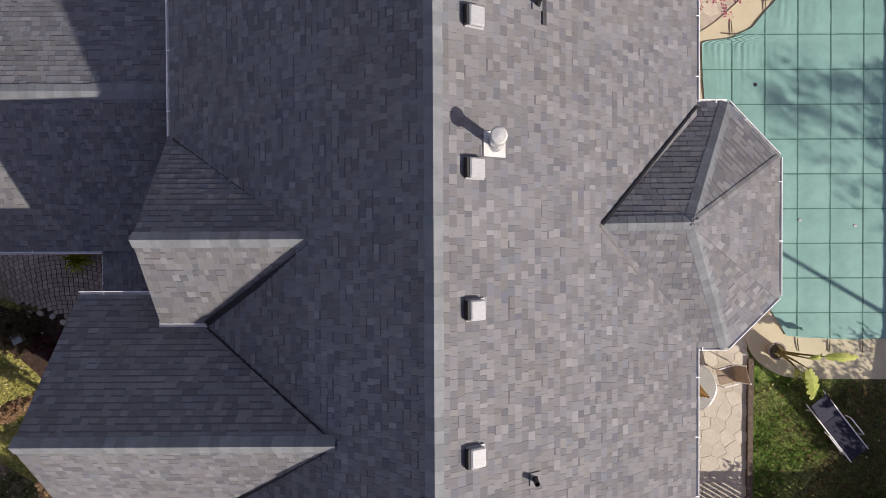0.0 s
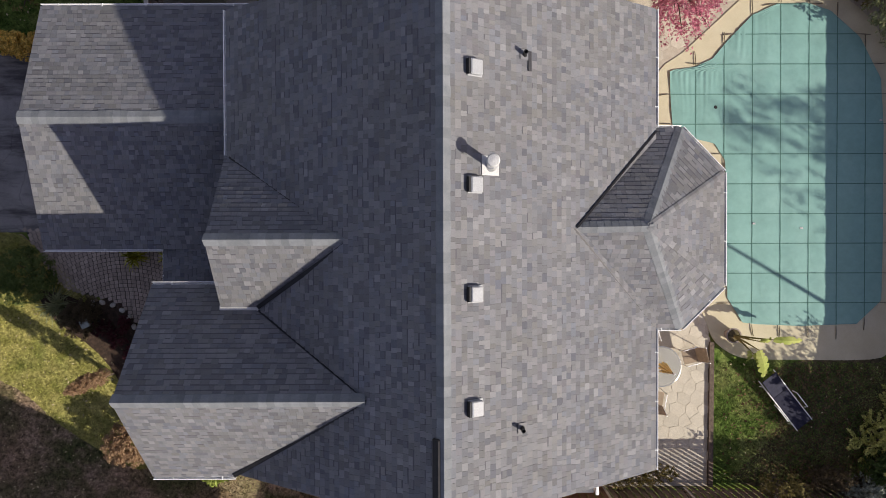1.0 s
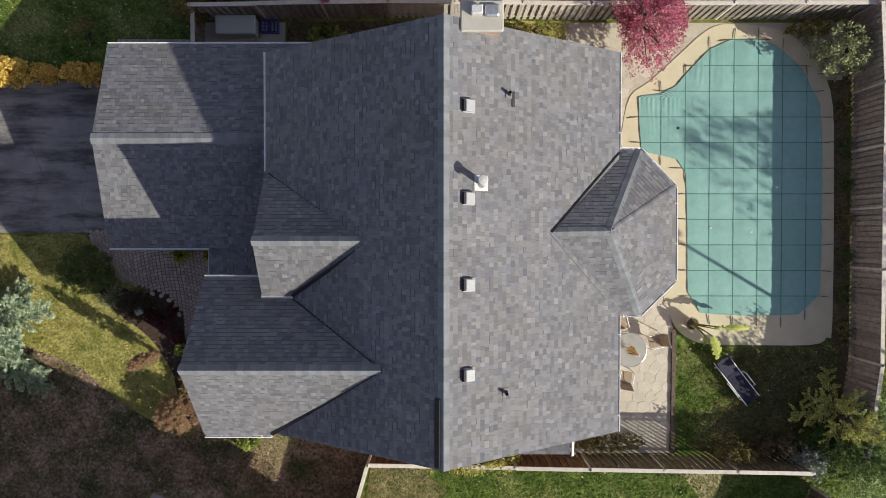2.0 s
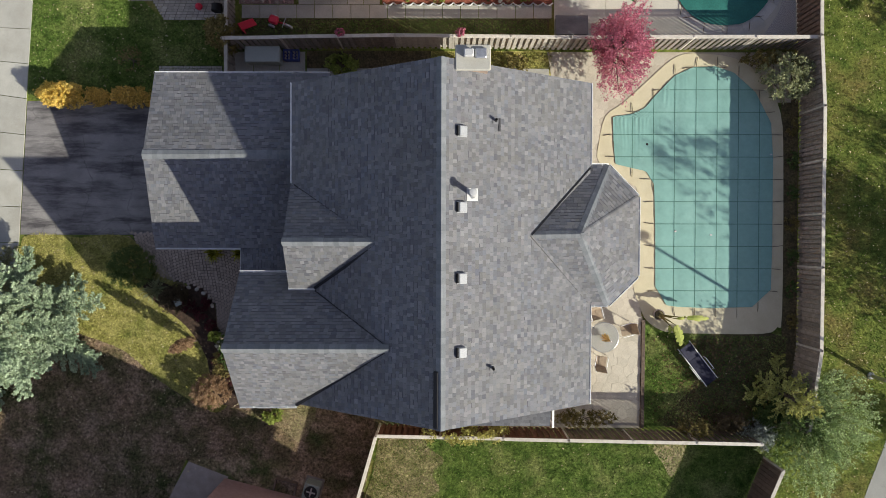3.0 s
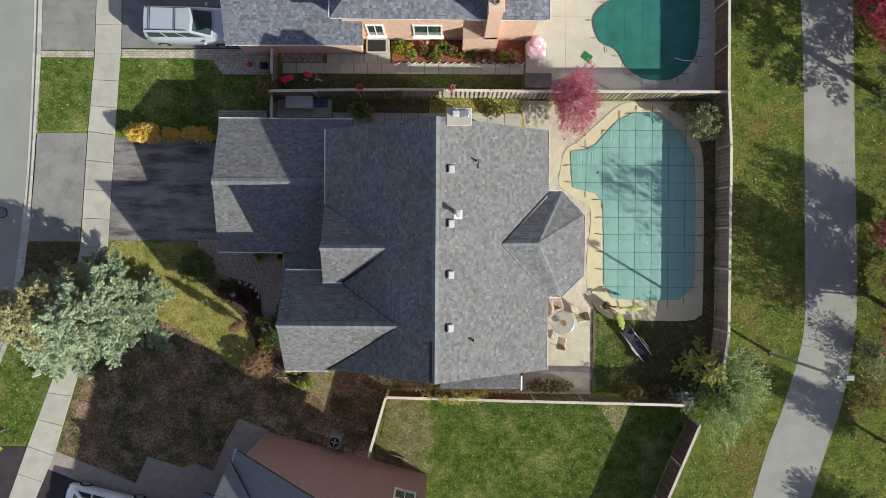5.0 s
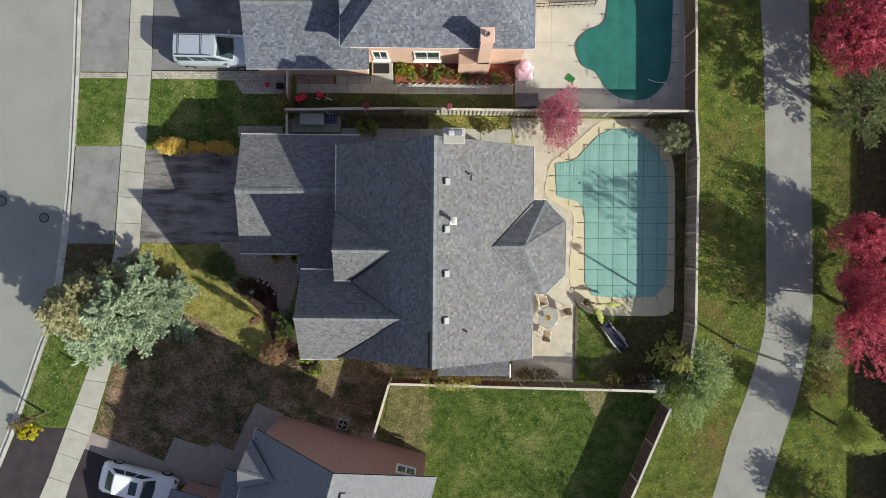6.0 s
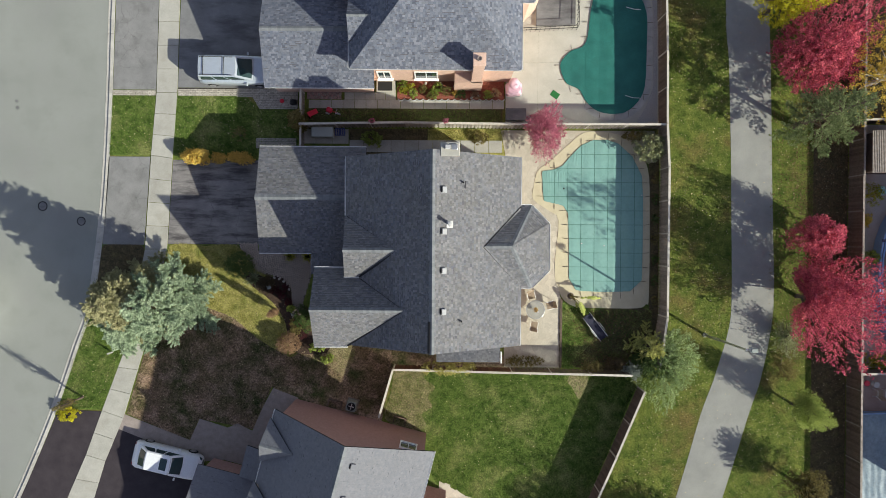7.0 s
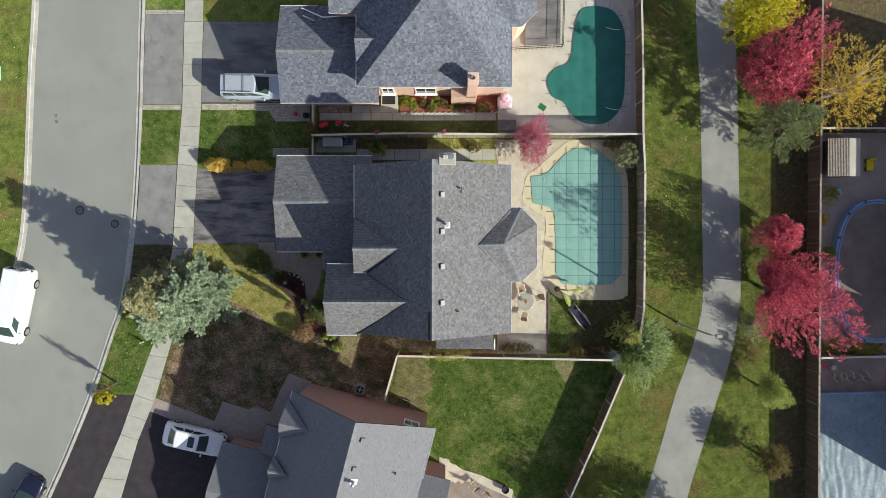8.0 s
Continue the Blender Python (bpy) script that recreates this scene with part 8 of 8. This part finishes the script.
# ---- grass blades ----
def turf(name, polys, holes, count, material, label, seed, size=(0.012, 0.032), tall=0.05):
    """Tufts of short blades over plan polygons, as one object."""
    r = np.random.default_rng(seed)
    pts = np.zeros((0, 2))
    areas = [abs(area_of(p)) for p in polys]

    def within(p, poly):
        ok = np.zeros(len(p), bool)
        for (ax, ay), (bx, by) in zip(poly, poly[1:] + poly[:1]):
            cross = ((ay > p[:, 1]) != (by > p[:, 1])) & (p[:, 0] < (bx - ax) * (p[:, 1] - ay) / (by - ay + 1e-12) + ax)
            ok ^= cross
        return ok

    for poly, area in zip(polys, areas):
        want, a = int(count * area / sum(areas)), np.array(poly)
        box = a.max(0) - a.min(0)
        p = a.min(0) + r.random((int(want * box[0] * box[1] / area), 2)) * box
        p = p[within(p, poly)]
        for h in holes:
            p = p[~within(p, h)]
        pts = np.r_[pts, p]
    n = len(pts)
    blades = 2
    base = np.repeat(pts, blades, 0)
    ang = r.random(n * blades) * 2 * np.pi
    half = r.uniform(*size, n * blades) * 0.5
    high = tall * r.uniform(0.5, 1.3, n * blades)
    lean = r.uniform(0.4, 1.6, n * blades) * high
    turn = ang + np.pi / 2 + r.uniform(-0.5, 0.5, n * blades)
    v = np.zeros((n * blades, 3, 3))
    v[:, 0, 0], v[:, 0, 1] = base[:, 0] - half * np.cos(ang), base[:, 1] - half * np.sin(ang)
    v[:, 1, 0], v[:, 1, 1] = base[:, 0] + half * np.cos(ang), base[:, 1] + half * np.sin(ang)
    v[:, 2, 0], v[:, 2, 1], v[:, 2, 2] = base[:, 0] + lean * np.cos(turn), base[:, 1] + lean * np.sin(turn), high
    v[:, :, 2] += 0.012
    mesh = bpy.data.meshes.new(name)
    mesh.vertices.add(n * blades * 3)
    mesh.vertices.foreach_set("co", v.ravel())
    mesh.loops.add(n * blades * 3)
    mesh.loops.foreach_set("vertex_index", np.arange(n * blades * 3))
    mesh.polygons.add(n * blades)
    mesh.polygons.foreach_set("loop_start", np.arange(n * blades) * 3)
    mesh.polygons.foreach_set("loop_total", np.full(n * blades, 3))
    mesh.materials.append(material)
    mesh.update()
    mesh.validate()
    return tagged(new(name, mesh), label, "grass", kind="stuff")


def bladed(material, spread=0.65):
    """The same lawn, its tone varied from blade to blade."""
    m = material.copy()
    n, link = m.node_tree.nodes, m.node_tree.links.new
    value = n["Hue/Saturation/Value"].inputs["Value"]
    vary, k = n.new("ShaderNodeMapRange"), n.new("ShaderNodeMath")
    vary.inputs[3].default_value, vary.inputs[4].default_value = 1 - spread, 1 + spread * 1.15
    k.operation = "MULTIPLY"
    link(n.new("ShaderNodeNewGeometry").outputs["Random Per Island"], vary.inputs[0])
    link(value.links[0].from_socket, k.inputs[0])
    link(vary.outputs[0], k.inputs[1])
    link(k.outputs[0], value)
    return m


PAVED = [ribbon(PATH_L, PATH_R), BED]
turf("grass", [[(15.2, 22), (27.4, 22), (27.4, -24), (7.5, -24), (12, -13.6), (15.2, -8)]], PAVED + [STRIP], 170000, bladed(GRASS), "short autumn park grass", 1)
turf("grass", [[(-2.65, -7.9), (13.0, -8.15), (13.5, -9.2), (9.7, -18.0), (8, -22), (3, -20), (-0.2, -15.2), (-0.9, -12.6), (-3.4, -11.4)]], [[(0.3, -15.6), (2.1, -16.6), (3.4, -17.0), (5.8, -18.1), (6.2, -20), (5, -26), (0.3, -26)]], 90000, bladed(LAWN), "green back lawn grass", 2)
turf("grass", [[(-17.6, -0.4), (-13.4, 0.1), (-7.4, -5.2), (-7.4, -9.3), (-11.0, -9.3), (-12.2, -12.2), (-15.9, -11.5), (-16.5, -13.0), (-20.8, -11.2), (-19.4, -6.5), (-18.0, -1)], [(-7.4, -6.0), (-2.8, -6.0), (-2.8, -7.8), (-3.6, -10.9), (-7.4, -9.2)]], PAVED + [WALK, GOLD], 95000, bladed(LAWN_DRY), "dry brown front lawn grass", 3)
turf("grass", [[(-21.7, 10.2), (-18.95, 10.2), (-19.2, 6.25), (-22.0, 6.25)], [(-22.4, 0.1), (-19.7, 0.1), (-20.95, -6.6), (-22.5, -10.9), (-25.4, -10.9), (-24.0, -6.6)], [(-17.4, 10.2), (-12.9, 10.2), (-11.9, 9.3), (-9.0, 9.3), (-9.0, 6.9), (-12.0, 6.2), (-17.6, 6.2)], [(8.55, -3.9), (14.5, -4.0), (14.5, -7.8), (8.55, -7.8)], [(-8.5, 8.4), (4.3, 8.4), (4.3, 9.35), (-8.5, 9.35)]], [SHADY], 80000, bladed(LAWN), "green lawn grass", 4)
# Blades over the two browned patches carry the same painted shade
turf("grass", [SHADY, STRIP], [], 22000, bladed(LITTER_SHADE), "thin grass browned to stand for shade", 7)
turf("grass", [WORN], [], 9000, bladed(LAWN_STRAW), "worn straw coloured lawn grass", 6)
turf("grass", [GOLD, [(-0.5, 7.35), (4.5, 7.35), (4.5, 8.0), (-0.5, 8.0)]], PAVED + [WALK], 30000, bladed(LAWN_GOLD), "yellowing front lawn grass", 5)
